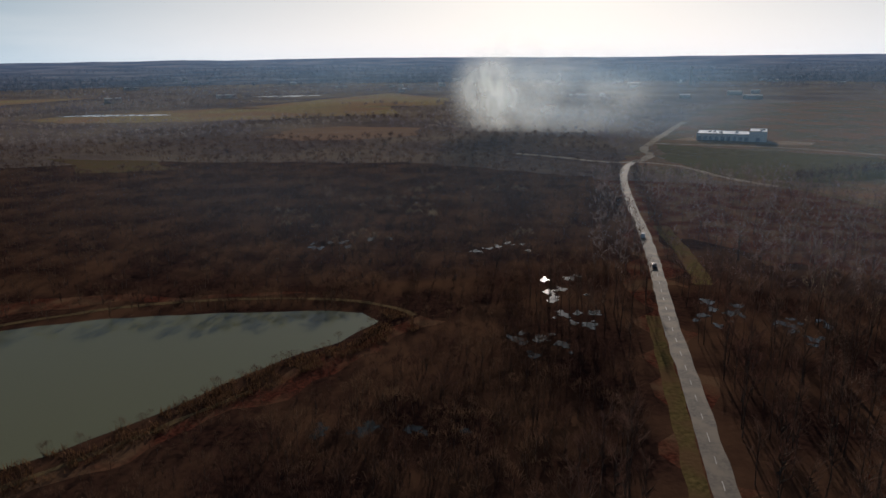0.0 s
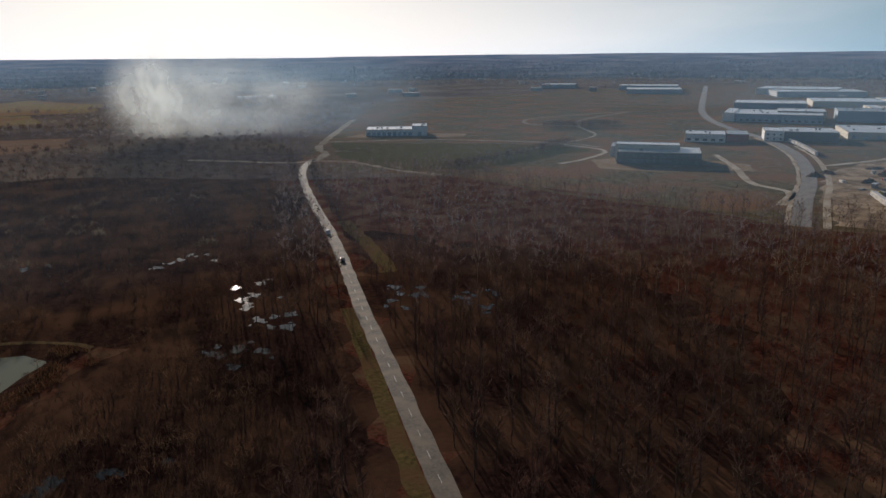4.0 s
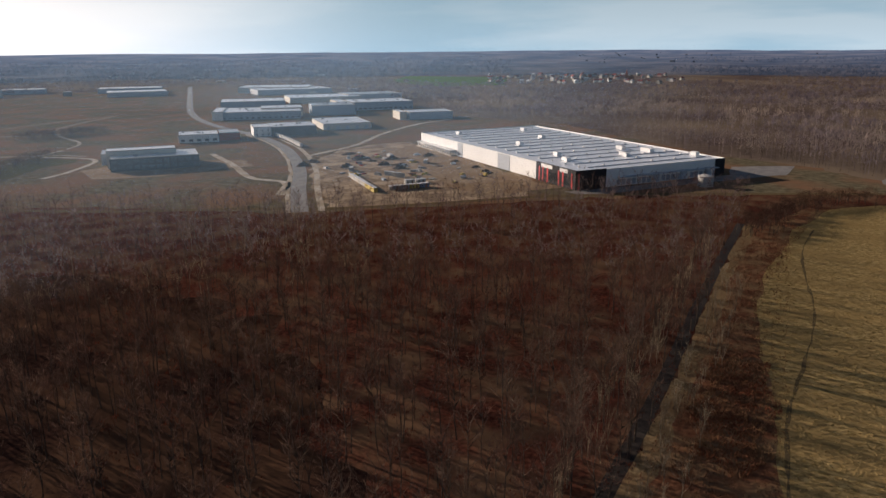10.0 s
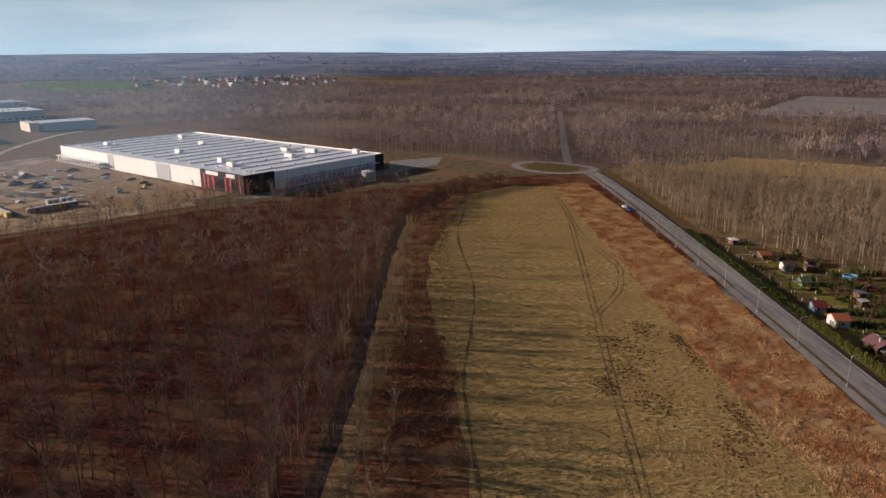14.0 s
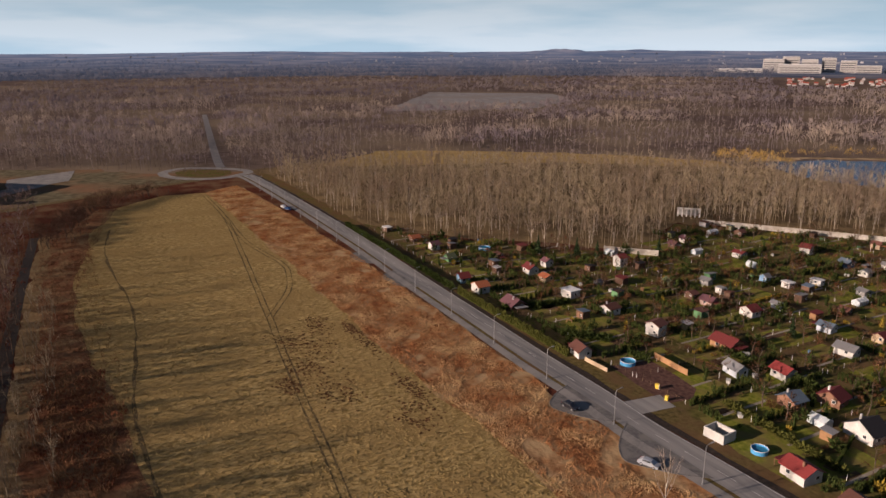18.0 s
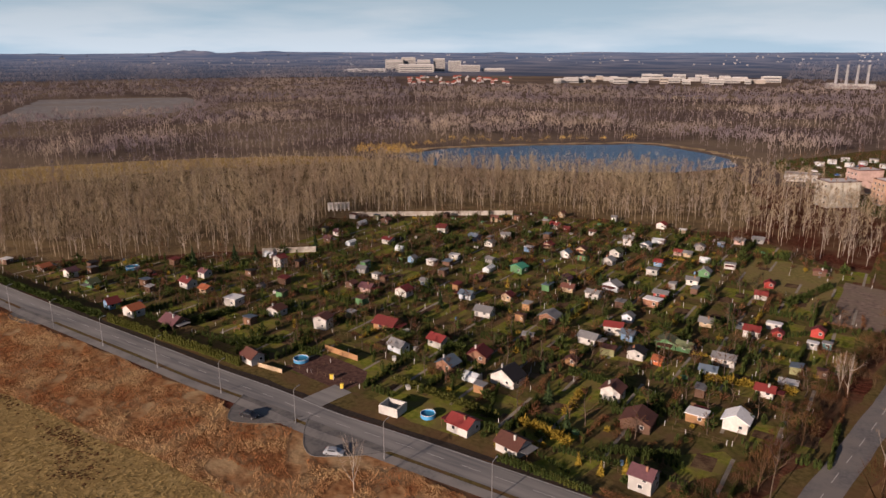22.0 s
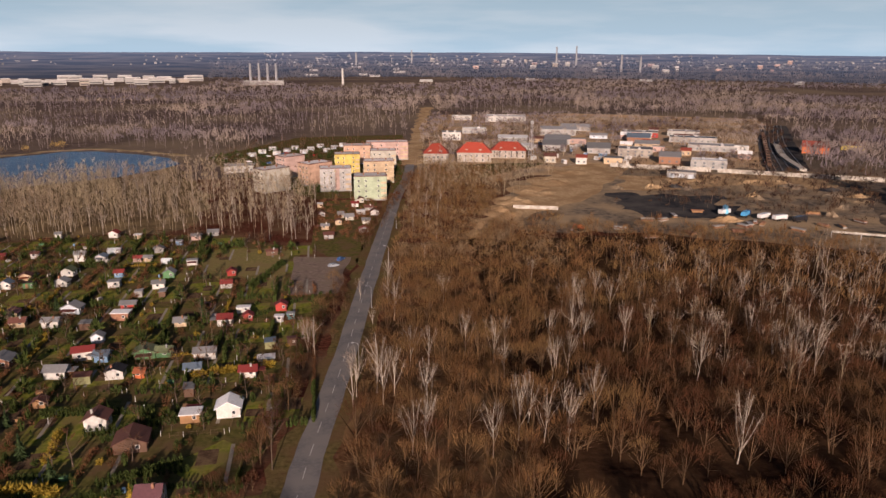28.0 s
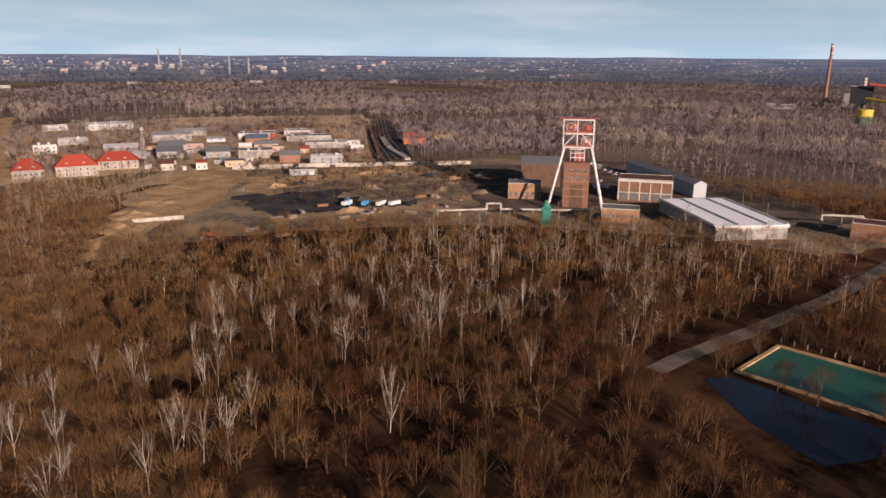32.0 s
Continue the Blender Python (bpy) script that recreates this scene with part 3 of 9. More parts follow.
# darker soil under the trees beside the forest road
sheet("ground_dark_wood", [(30, 72), (50, 66), (84, 60), (118, 78), (150, 120), (168, 170), (170, 225), (140, 262), (112, 300), (98, 330), (84, 268), (72, 206), (60, 150), (48, 100)], 0.02, M_MARSHSOIL, "dark soil under the bare trees", "ground", 8, 4)
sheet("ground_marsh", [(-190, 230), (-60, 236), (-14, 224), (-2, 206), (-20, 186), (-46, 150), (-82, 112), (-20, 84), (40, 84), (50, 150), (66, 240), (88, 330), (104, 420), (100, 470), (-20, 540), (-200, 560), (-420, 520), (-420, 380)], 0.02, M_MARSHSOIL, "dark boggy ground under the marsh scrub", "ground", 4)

# ---- water ----
sheet("ground_shore", [(-90 + (px + 90) * 1.24, 165 + (py - 165) * 1.3) for px, py in LAKE], 0.018, M_MARSHSOIL, "dark muddy shore of the lake", "ground", 3)
sheet("water_lake", LAKE, 0.07, M_WATER, "still olive-green lake reflecting the sky", "lake", 1.0, 3)
sheet("water_blue_lake", LAKE_B, 0.1, M_WATER2, "blue lake with sandy banks", "lake", 2, 6)
sheet("water_basin", BASIN, 0.12, M_POOLW, "green water in a walled settling basin", "basin", 0.1)
sheet("water_side_basin", BASIN_B, 0.08, water("dark_ditch_water", (0.010, 0.016, 0.030), 0.01, 1.0, 0.05), "dark flooded ditch with drowned birches", "pond", 0.6)
rm = random.Random(3)
for m in MARSH:  # scattered pools round each wet hollow
    cx, cy = sum(p[0] for p in m) / len(m), sum(p[1] for p in m) / len(m)
    wx, wy = max(p[0] for p in m) - cx, max(p[1] for p in m) - cy
    for k in range(13):
        ox, oy, a1 = cx + rm.uniform(-1.1, 1.1) * wx, cy + rm.uniform(-1.1, 1.1) * wy, rm.uniform(0.4, 1.7)
        pool = [(ox + a1 * (1 + 0.5 * math.sin(3 * q + k)) * math.cos(q) * 1.1, oy + a1 * (1 + 0.45 * math.sin(2 * q + 2 * k)) * math.sin(q) * 1.5) for q in [j * math.pi / 9 for j in range(18)]]
        sheet("water_marsh", pool, 0.05 + 0.004 * k, M_PUDDLE, "flooded patch between the bare trees", "pond", 0.9, 1)
sheet("water_far_pond", [(-540, 1010), (-500, 1040), (-400, 1035), (-390, 1015), (-470, 1000)], 0.3, M_PUDDLE, "bright far pond", "pond", 6)
sheet("water_far_pond", [(-420, 1470), (-330, 1500), (-250, 1500), (-300, 1460)], 0.3, M_PUDDLE, "small bright far pond", "pond", 6)


# ---- roads ----
def strip(name, pts, width, z, mat, label, category="road", **k):
    return tagged(new(name, from_bm(name, ribbon_bm(pts, width, z, **k), mat)), label, category, kind="structure")


def dashes(parent_name, pts, width, z, on, off, side=0.0, label="white dashed centre line"):
    """Dashes of paint along a line, in one mesh."""
    line = smooth_line(pts, 1.0)
    bm = bmesh.new()
    s = 0.0
    for a, b in zip(line, line[1:]):
        d = b - a
        if d.length < 1e-4:
            continue
        u = d.normalized()
        nrm = Vector((u.y, -u.x, 0))
        if (s % (on + off)) < on:
            q = [a + nrm * (side - width / 2), a + nrm * (side + width / 2), b + nrm * (side + width / 2), b + nrm * (side - width / 2)]
            bm.faces.new([bm.verts.new((v.x, v.y, z)) for v in reversed(q)])
        s += d.length
    return tagged(new(parent_name, from_bm(parent_name, bm, M_PAINT)), label, "marking", kind="structure")


strip("road_forest", ROAD_A, 5.0, 0.10, M_ROADA, "narrow pale asphalt road through the forest", ragged=0.25)
strip("verge_forest", [(x - 5, y) for x, y in ROAD_A[:5]], 4.2, 0.06, M_VERGE, "olive grass verge beside the forest road", "verge", ragged=0.35, step=1.0)
strip("verge_forest_far", [(92, 240), (97, 270), (103, 330)], 7, 0.06, M_VERGE, "tan grass verge along the forest road", "verge", ragged=0.7)
dashes("road_forest_line", ROAD_A[:6], 0.14, 0.115, 3, 6)
strip("road_gardens", ROAD_B, 7.2, 0.10, M_ROADB, "grey asphalt road beside the allotments", ragged=0.05)
strip("road_gardens_walk", ROAD_B, 2.6, 0.14, M_ASPHALT, "pale paved walk beside the road", "pavement", side=6.0, ragged=0.05)
strip("road_gardens_strip", ROAD_B, 1.1, 0.09, M_VERGE, "narrow grass strip between road and walk", "verge", side=4.15, ragged=0.15)
strip("road_gardens_shoulder", ROAD_B, 1.8, 0.08, M_DITCH, "dark earth shoulder below the garden hedges", "verge", side=-4.6, ragged=0.5)
strip("road_gardens_verge", ROAD_B, 7.0, 0.045, M_VERGE, "olive grass verge before the garden plots", "verge", side=-8.6, ragged=0.4)
strip("road_gardens_edge", ROAD_B, 0.2, 0.125, M_PAINT, "white edge line", "marking", side=-3.3)
dashes("road_gardens_line", ROAD_B, 0.16, 0.125, 4, 4, 0.1)
strip("road_estate", ROAD_C, 6.2, 0.11, M_ASPHALT_OLD, "grey asphalt road between gardens and wood", ragged=0.2)
strip("verge_estate", ROAD_C[:6], 13, 0.05, M_VERGE, "dry verges along the road", "verge", ragged=1.5)
dashes("road_estate_line", ROAD_C[:7], 0.16, 0.125, 4, 5)
strip("ground_fire_break", [(-63, -502), (-80, -600), (-100, -720), (-152, -1020)], 15, 0.06, M_SAND, "orange fire break through the wood", "ground", ragged=4)
strip("road_cross", CROSS, 5.5, 0.12, M_TRACK, "brown gravel road along the forest edge", ragged=0.4)
strip("road_industrial", IND_ROAD, 9, 0.16, M_ASPHALT, "wide pale road curving into the industrial park", ragged=0.1)
strip("road_industrial_walk", IND_ROAD[:6], 3.6, 0.14, M_PALEWAY, "pale footway beside the wide road", "pavement", side=11)
strip("road_industrial_edge", IND_ROAD[:7], 2.6, 0.14, M_PALEWAY, "pale dusty shoulder of the wide road", "pavement", side=-6, ragged=0.5)
strip("road_industrial_loop", [(318, 254), (352, 276), (357, 307), (395, 356), (431, 408)], 5, 0.14, M_PALEWAY, "pale site road", ragged=0.5)
strip("road_junction", JUNCTION, 7, 0.12, M_GRAVEL, "sandy road junction at the forest edge", ragged=1.2)
strip("road_junction_arm", JUNCTION_R, 5, 0.12, M_GRAVEL, "sandy lane along the forest edge", ragged=1.0)
strip("track_plain", [(300, 500), (350, 520), (430, 560), (470, 640), (520, 700), (640, 760)], 3, 0.12, M_GRAVEL, "worn track over the fallow land", "track", ragged=1.0)
strip("track_plain_loop", [(470, 640), (440, 690), (470, 740), (560, 760), (640, 760)], 3, 0.12, M_GRAVEL, "pale loop track over the fallow land", "track", ragged=1.2)
strip("road_hall_lane", [(450, 330), (520, 330), (600, 350), (690, 360), (760, 350)], 5, 0.13, M_PALEWAY, "pale lane past the halls", "road", ragged=0.6)
strip("road_office_lane", [(366, 520), (372, 470), (330, 440), (300, 430)], 4, 0.13, M_PALEWAY, "pale lane to the office hall", "road", ragged=0.4)
strip("road_farm", FARM_WAY, 4, 0.12, M_GRAVEL, "pale field road", ragged=0.4)
strip("road_mine", MINE_WAY, 5.6, 0.10, M_ROADA, "pale concrete way beside the basin", ragged=0.15)
strip("path_lake", [(-10, 212), (-16, 219), (-36, 228), (-75, 229), (-110, 221), (-150, 200)], 2.2, 0.06, M_TRACK, "dark footpath round the lake", "path", ragged=0.4)
strip("path_lake_near", [(-48, 160), (-54, 154), (-71, 135), (-86, 120), (-100, 106)], 1.6, 0.08, M_TRACK, "worn path on the lake shore", "path", ragged=0.4)
for o in (-0.9, 0.9):
    strip("track_field", [(90, -36), (118, -40), (159, -45), (227, -54), (289, -62), (350, -69), (409, -71)], 0.45, 0.05, M_TRACK, "wheel track across the field", "track", side=o, ragged=0.12)
    strip("track_field_loop", [(205, -51), (228, -64), (248, -70), (262, -71), (300, -67), (350, -69.5)], 0.4, 0.052, M_TRACK, "fainter wheel track", "track", side=o, ragged=0.12)
strip("track_field_edge", [(110, -9), (160, -8), (205, -13), (240, -15), (300, -12), (350, -17)], 0.7, 0.05, M_TRACK, "trodden path along the field edge", "track", ragged=0.4)


# flat strip: the shade of the ditch is only its dark colour
strip("ground_ditch", [(50, 24), (98, 23.2), (158, 20.3), (262, 17.2), (350, 13)], 3.6, 0.07, M_DITCH, "drainage ditch between wood and field, its shade painted dark", "ditch", ragged=0.1, step=1.5)
M_BANK = material("tan_bank_grass", (0.135, 0.092, 0.046), (0.27, 0.195, 0.105), 1.0, 0.95, 0.3, (0.20, 0.13, 0.066), 7)
strip("ground_ditch_bank", [(50, 19.6), (98, 18.8), (158, 15.9), (262, 12.8), (350, 8.6)], 5.0, 0.066, M_BANK, "pale grassy bank of the ditch", "verge", ragged=1.2)


# ---- trees ----
class Shape:
    """Gathers triangles by material."""

    def __init__(self):
        self.v, self.f, self.m, self.n = [], [], [], 0

    def add(self, v, f, m):
        self.v.append(np.asarray(v, float))
        self.f.append(np.asarray(f, int) + self.n)
        self.m.append(np.full(len(f), m))
        self.n += len(v)

    def arrays(self):
        return np.concatenate(self.v), np.concatenate(self.f), np.concatenate(self.m)


def cone(s, a, b, ra, rb, sides, m):
    a, b = np.asarray(a, float), np.asarray(b, float)
    d = (b - a) / (np.linalg.norm(b - a) + 1e-9)
    u = np.cross(d, (0.3, 0.9, 0.2))
    u /= np.linalg.norm(u)
    w = np.cross(d, u)
    t = np.arange(sides) * 2 * math.pi / sides
    ring = np.cos(t)[:, None] * u + np.sin(t)[:, None] * w
    v = np.concatenate([a + ring * ra, b + ring * rb])
    k = np.arange(sides)
    k2 = (k + 1) % sides
    s.add(v, np.concatenate([np.c_[k, k2, k2 + sides], np.c_[k, k2 + sides, k + sides]]), m)


def slivers(s, base, way, width, rng, m):
    """Thin twigs from base along way."""
    base, way = np.asarray(base, float), np.asarray(way, float)
    n = len(base)
    side = np.cross(way, rng.normal(size=(n, 3)))
    side /= np.linalg.norm(side, axis=1)[:, None] + 1e-9
    side *= (np.asarray(width) / 2)[:, None] if np.ndim(width) else width / 2
    v = np.stack([base - side, base + side, base + way], 1).reshape(-1, 3)
    s.add(v, np.arange(n * 3).reshape(-1, 3), m)


def grow(kind, level, seed):
    """A bare tree as arrays; level 0 is the finest. Material 0 is bark, 1 is twigs."""
    rng = np.random.default_rng(seed)
    s = Shape()
    tall, spread, low, up, stem = {"oak": (16.0, 3.5, 0.42, 1.25, 0.13), "brush": (9.4, 4.0, 0.10, 1.5, 0.12), "birch": (14.0, 3.3, 0.30, 1.7, 0.115),
                                   "alder": (19.0, 2.0, 0.40, 0.95, 0.095), "garden": (5.0, 2.4, 0.25, 0.6, 0.10)}[kind]
    tall *= rng.uniform(0.85, 1.12)
    sides = (6, 3, 3, 3)[level]
    limbs = {"oak": 11, "brush": 12, "birch": 10, "alder": 10, "garden": 8}[kind] // (1, 2, 3, 4)[level]
    lean = rng.normal(size=2) * 0.03 * tall
    knees = [np.zeros(3)]
    for k in (0.35, 0.7, 1.0):
        knees.append(np.array([lean[0] * k + rng.normal() * 0.2, lean[1] * k + rng.normal() * 0.2, tall * k * 0.93]))
    rad = [stem, stem * 0.75, stem * 0.45, stem * 0.1]
    fat = (1.0, 1.0, 1.6, 2.6)[level]
    if level < 2:
        steps = 3 if level == 0 else 1
        for i in range(3):
            for j in range(steps):
                u, w = j / steps, (j + 1) / steps
                cone(s, knees[i] + (knees[i + 1] - knees[i]) * u, knees[i] + (knees[i + 1] - knees[i]) * w, (rad[i] + (rad[i + 1] - rad[i]) * u) * fat, (rad[i] + (rad[i + 1] - rad[i]) * w) * fat, sides, 0)
    else:  # one blade for the stem of a far tree
        slivers(s, np.array(knees[:1]), np.array([knees[3]]), stem * 2 * fat, rng, 0)

    def on_trunk(t):
        k = 0 if t < 0.35 else 1 if t < 0.7 else 2
        lo, hi = ((0, 0.35), (0.35, 0.7), (0.7, 1.0))[k]
        return knees[k] + (knees[k + 1] - knees[k]) * (t - lo) / (hi - lo)

    starts, ways = [], []
    for i in range(limbs):
        t = low + (0.95 - low) * (i + rng.uniform(0, 1)) / limbs
        a = rng.uniform(0, 2 * math.pi)
        ln = spread * rng.uniform(0.75, 1.15) * (1.15 - 0.75 * t if kind != "oak" else 1.05 - 0.4 * t)
        d = np.array([math.cos(a), math.sin(a), up * rng.uniform(0.8, 1.4)])
        d *= ln / np.linalg.norm(d[:2]) / math.sqrt(1 + 0.3 * up * up)
        b = on_trunk(t)
        if kind == "brush":  # stems that fan out from near the ground to a round crown
            b = on_trunk(rng.uniform(0.05, 0.3))
            q = math.sqrt(rng.uniform(0.02, 1.0))
            top = np.array([math.cos(a) * q * spread, math.sin(a) * q * spread, tall * (0.42 + 0.50 * math.sqrt(max(0, 1 - q * q))) * rng.uniform(0.85, 1.0)])
            d = top - b
            ln = np.linalg.norm(d)
        if kind == "birch":  # limbs that rise like a vase and spread at the top
            t0 = rng.uniform(0.14, 0.62)
            b = on_trunk(t0)
            q = math.sqrt(rng.uniform(0.05, 1.0))
            top = np.array([math.cos(a) * q * spread, math.sin(a) * q * spread, tall * (0.22 * t0 + 0.52 + 0.30 * math.sqrt(max(0, 1 - q * q))) * rng.uniform(0.92, 1.06)])
            d = top - b
            ln = np.linalg.norm(d)
        if level == 0 and kind == "brush":
            cone(s, b, b + d, stem * 0.4, 0.02, 3, 0)
        elif level == 0:
            mid = b + d * 0.5 + rng.normal(size=3) * 0.15
            cone(s, b, mid, stem * (0.5 if kind == "birch" else 0.4), stem * 0.27, 3, 0)
            cone(s, mid, b + d + np.array([0, 0, 0.1 * ln]), stem * 0.27, 0.015, 3, 0)
        elif level == 1:
            slivers(s, b[None], d[None], stem * 0.95, rng, 0)
        starts.append(b)
        ways.append(d)
    starts, ways = np.array(starts), np.array(ways)
    n = {"oak": (150, 48, 24, 6), "brush": (290, 84, 26, 9), "birch": (190, 60, 18, 5), "alder": (110, 66, 17, 5), "garden": (130, 48, 16, 5)}[kind][level]
    pick = rng.integers(0, limbs, n)
    base = starts[pick] + ways[pick] * rng.uniform(0.55 if kind == "brush" else 0.25, 1.0, n)[:, None] ** (0.55 if kind == "brush" else 0.8)
    ln = tall * rng.uniform(0.07, 0.17, n) * (1.0, 1.2, 1.35, 2.0)[level]
    w = ways[pick] / np.linalg.norm(ways[pick], axis=1)[:, None] * 0.7 + rng.normal(size=(n, 3)) * 0.55 + np.array([0, 0, 0.35 + 0.4 * (kind in ("birch", "alder"))])
    if kind == "brush":  # fine twigs that bristle outwards from a round crown
        q = np.sqrt(rng.uniform(0, 1, n))
        az, dip = rng.uniform(0, 2 * math.pi, n), rng.uniform(0.72, 1.0, n) ** 0.7
        dome = np.c_[q * np.cos(az) * spread, q * np.sin(az) * spread, tall * (0.15 + 0.52 * np.sqrt(np.maximum(0, 1 - q * q)) + 0.06 * np.sin(3 * az + seed))]
        base = dome * dip[:, None] + np.array([0, 0, tall * 0.28])
        out = base - np.array([0, 0, tall * 0.35])
        w = out / np.linalg.norm(out, axis=1)[:, None] + rng.normal(size=(n, 3)) * 0.26 + np.array([0, 0, 0.25])
        base = base - out * rng.uniform(0.08, 0.34, n)[:, None]
        ln = ln * 1.25
    if level >= 2 and kind == "brush":  # far crowns read as upright stems
        w = w * 0.5 + np.array([0, 0, 0.55])
        ln = ln * 1.25
    w *= (ln / np.linalg.norm(w, axis=1))[:, None]
    if kind == "birch":
        w = ways[pick] / np.linalg.norm(ways[pick], axis=1)[:, None] * 0.7 + rng.normal(size=(n, 3)) * 0.7 + np.array([0, 0, 0.25])
        w *= (ln * 0.9 / np.linalg.norm(w, axis=1))[:, None]
    slivers(s, base, w, np.full(n, (0.055, 0.115, 0.34, 0.95)[level] * ((1.05, 1.1, 1.3, 1.3)[level] if kind == "brush" else 1.0)), rng, 1)
    return s.arrays()


KINDS = {"oak": (M_BARK, M_TWIG), "brush": (M_BARK_BROWN, M_TWIG_OLIVE), "birch": (M_BIRCH, M_TWIG_BIRCH), "alder": (M_BARK_PALE, M_TWIG_TAN), "garden": (M_BARK, M_TWIG_OLIVE)}
PROTO = {}


def proto(kind, level, count=6):
    if (kind, level) not in PROTO:
        PROTO[kind, level] = [grow(kind, level, 100 * level + 10 * i + sum(map(ord, kind))) for i in range(count)]
    return PROTO[kind, level]


def jitter_points(cell, lo, hi, seed, az=(0, 360)):
    """Points in an uneven grid within a ring."""
    rng = np.random.default_rng(seed)
    k = int(hi / cell) + 1
    gx, gy = np.meshgrid(np.arange(-k, k + 1), np.arange(-k, k + 1))
    x = (gx + rng.uniform(-0.68, 0.68, gx.shape)).ravel() * cell
    y = (gy + rng.uniform(-0.68, 0.68, gx.shape)).ravel() * cell
    r, a = np.hypot(x, y), np.degrees(np.arctan2(x, y)) % 360
    c = (r > lo) & (r <= hi) & (((a - az[0]) % 360) <= (az[1] - az[0]))
    return x[c], y[c]


def plant(name, kind, level, x, y, label, category="trees", size=(0.8, 1.2), seed=1, mats=None):
    """Many trees of a kind in one mesh."""
    if len(x) == 0:
        return None
    rng = np.random.default_rng(seed)
    ps = proto(kind, level)
    which = rng.integers(0, len(ps), len(x))
    vs, fs, ms, n = [], [], [], 0
    for i, (v, f, m) in enumerate(ps):
        q = np.nonzero(which == i)[0]
        if not len(q):
            continue
        a, k = rng.uniform(0, 2 * math.pi, len(q)), rng.uniform(*size, len(q))
        c, s = np.cos(a) * k, np.sin(a) * k
        X = v[None, :, 0] * c[:, None] - v[None, :, 1] * s[:, None] + x[q][:, None]
        Y = v[None, :, 0] * s[:, None] + v[None, :, 1] * c[:, None] + y[q][:, None]
        Z = v[None, :, 2] * (k * rng.uniform(0.9, 1.1, len(q)))[:, None] + np.array([land_z(a1, b1) for a1, b1 in zip(x[q], y[q])])[:, None]
        vs.append(np.stack([X, Y, Z], -1).reshape(-1, 3))
        fs.append((f[None] + (np.arange(len(q)) * len(v))[:, None, None] + n).reshape(-1, 3))
        ms.append(np.tile(m, len(q)))
        n += len(q) * len(v)
    me = mesh_of(name, np.concatenate(vs), np.concatenate(fs), mats or KINDS[kind], np.concatenate(ms))
    return tagged(new(name, me), label, category, kind="stuff")


def tree_parts(kind, level, i):
    """A trunk mesh and a crown mesh of one grown tree."""
    v, f, m = proto(kind, level)[i]
    res = []
    for k, nm in ((0, "trunk"), (1, "crown")):
        g = f[m == k]
        if k == 0:  # every limb grows out of a corner of the wood before it
            g = g.copy()
            sizes = [12] * 9
            at, ends, gone = 0, len(np.unique(g)), []
            while at < ends:
                n = sizes.pop(0) if sizes else 6
                if at:
                    far = np.linalg.norm(v[:at] - v[at], axis=1)
                    far[gone] = 1e9
                    g[g == at] = int(np.argmin(far))
                    gone.append(at)
                at += n
        u, inv = np.unique(g, return_inverse=True)
        res.append(mesh_of(nm, v[u], inv.reshape(-1, 3), [KINDS[kind][k]]))
    return res


MODELS = {}


def single_tree(kind, x, y, name, label, turn=0.0, size=1.0, group="", i=0):
    if (kind, i) not in MODELS:
        MODELS[kind, i] = tree_parts(kind, 0, i)
    ob = thing(name, x, y, turn, label, "tree", group)
    ob.scale = (size, size, size)
    part("trunk", MODELS[kind, i][0], None, ob)
    part("crown", MODELS[kind, i][1], None, ob)
    return ob


def cut(x, y, c):
    return x[c], y[c]


HOLLOW = [(-50, -104), (-75, -108), (-97, -111), (-115, -95), (-120, -76)]  # wet ground with fewer trees
SHORE_LINE = [(-160, 80), (-105, 108), (-86, 124), (-64, 148), (-44, 176), (-18, 200), (-8, 212)]


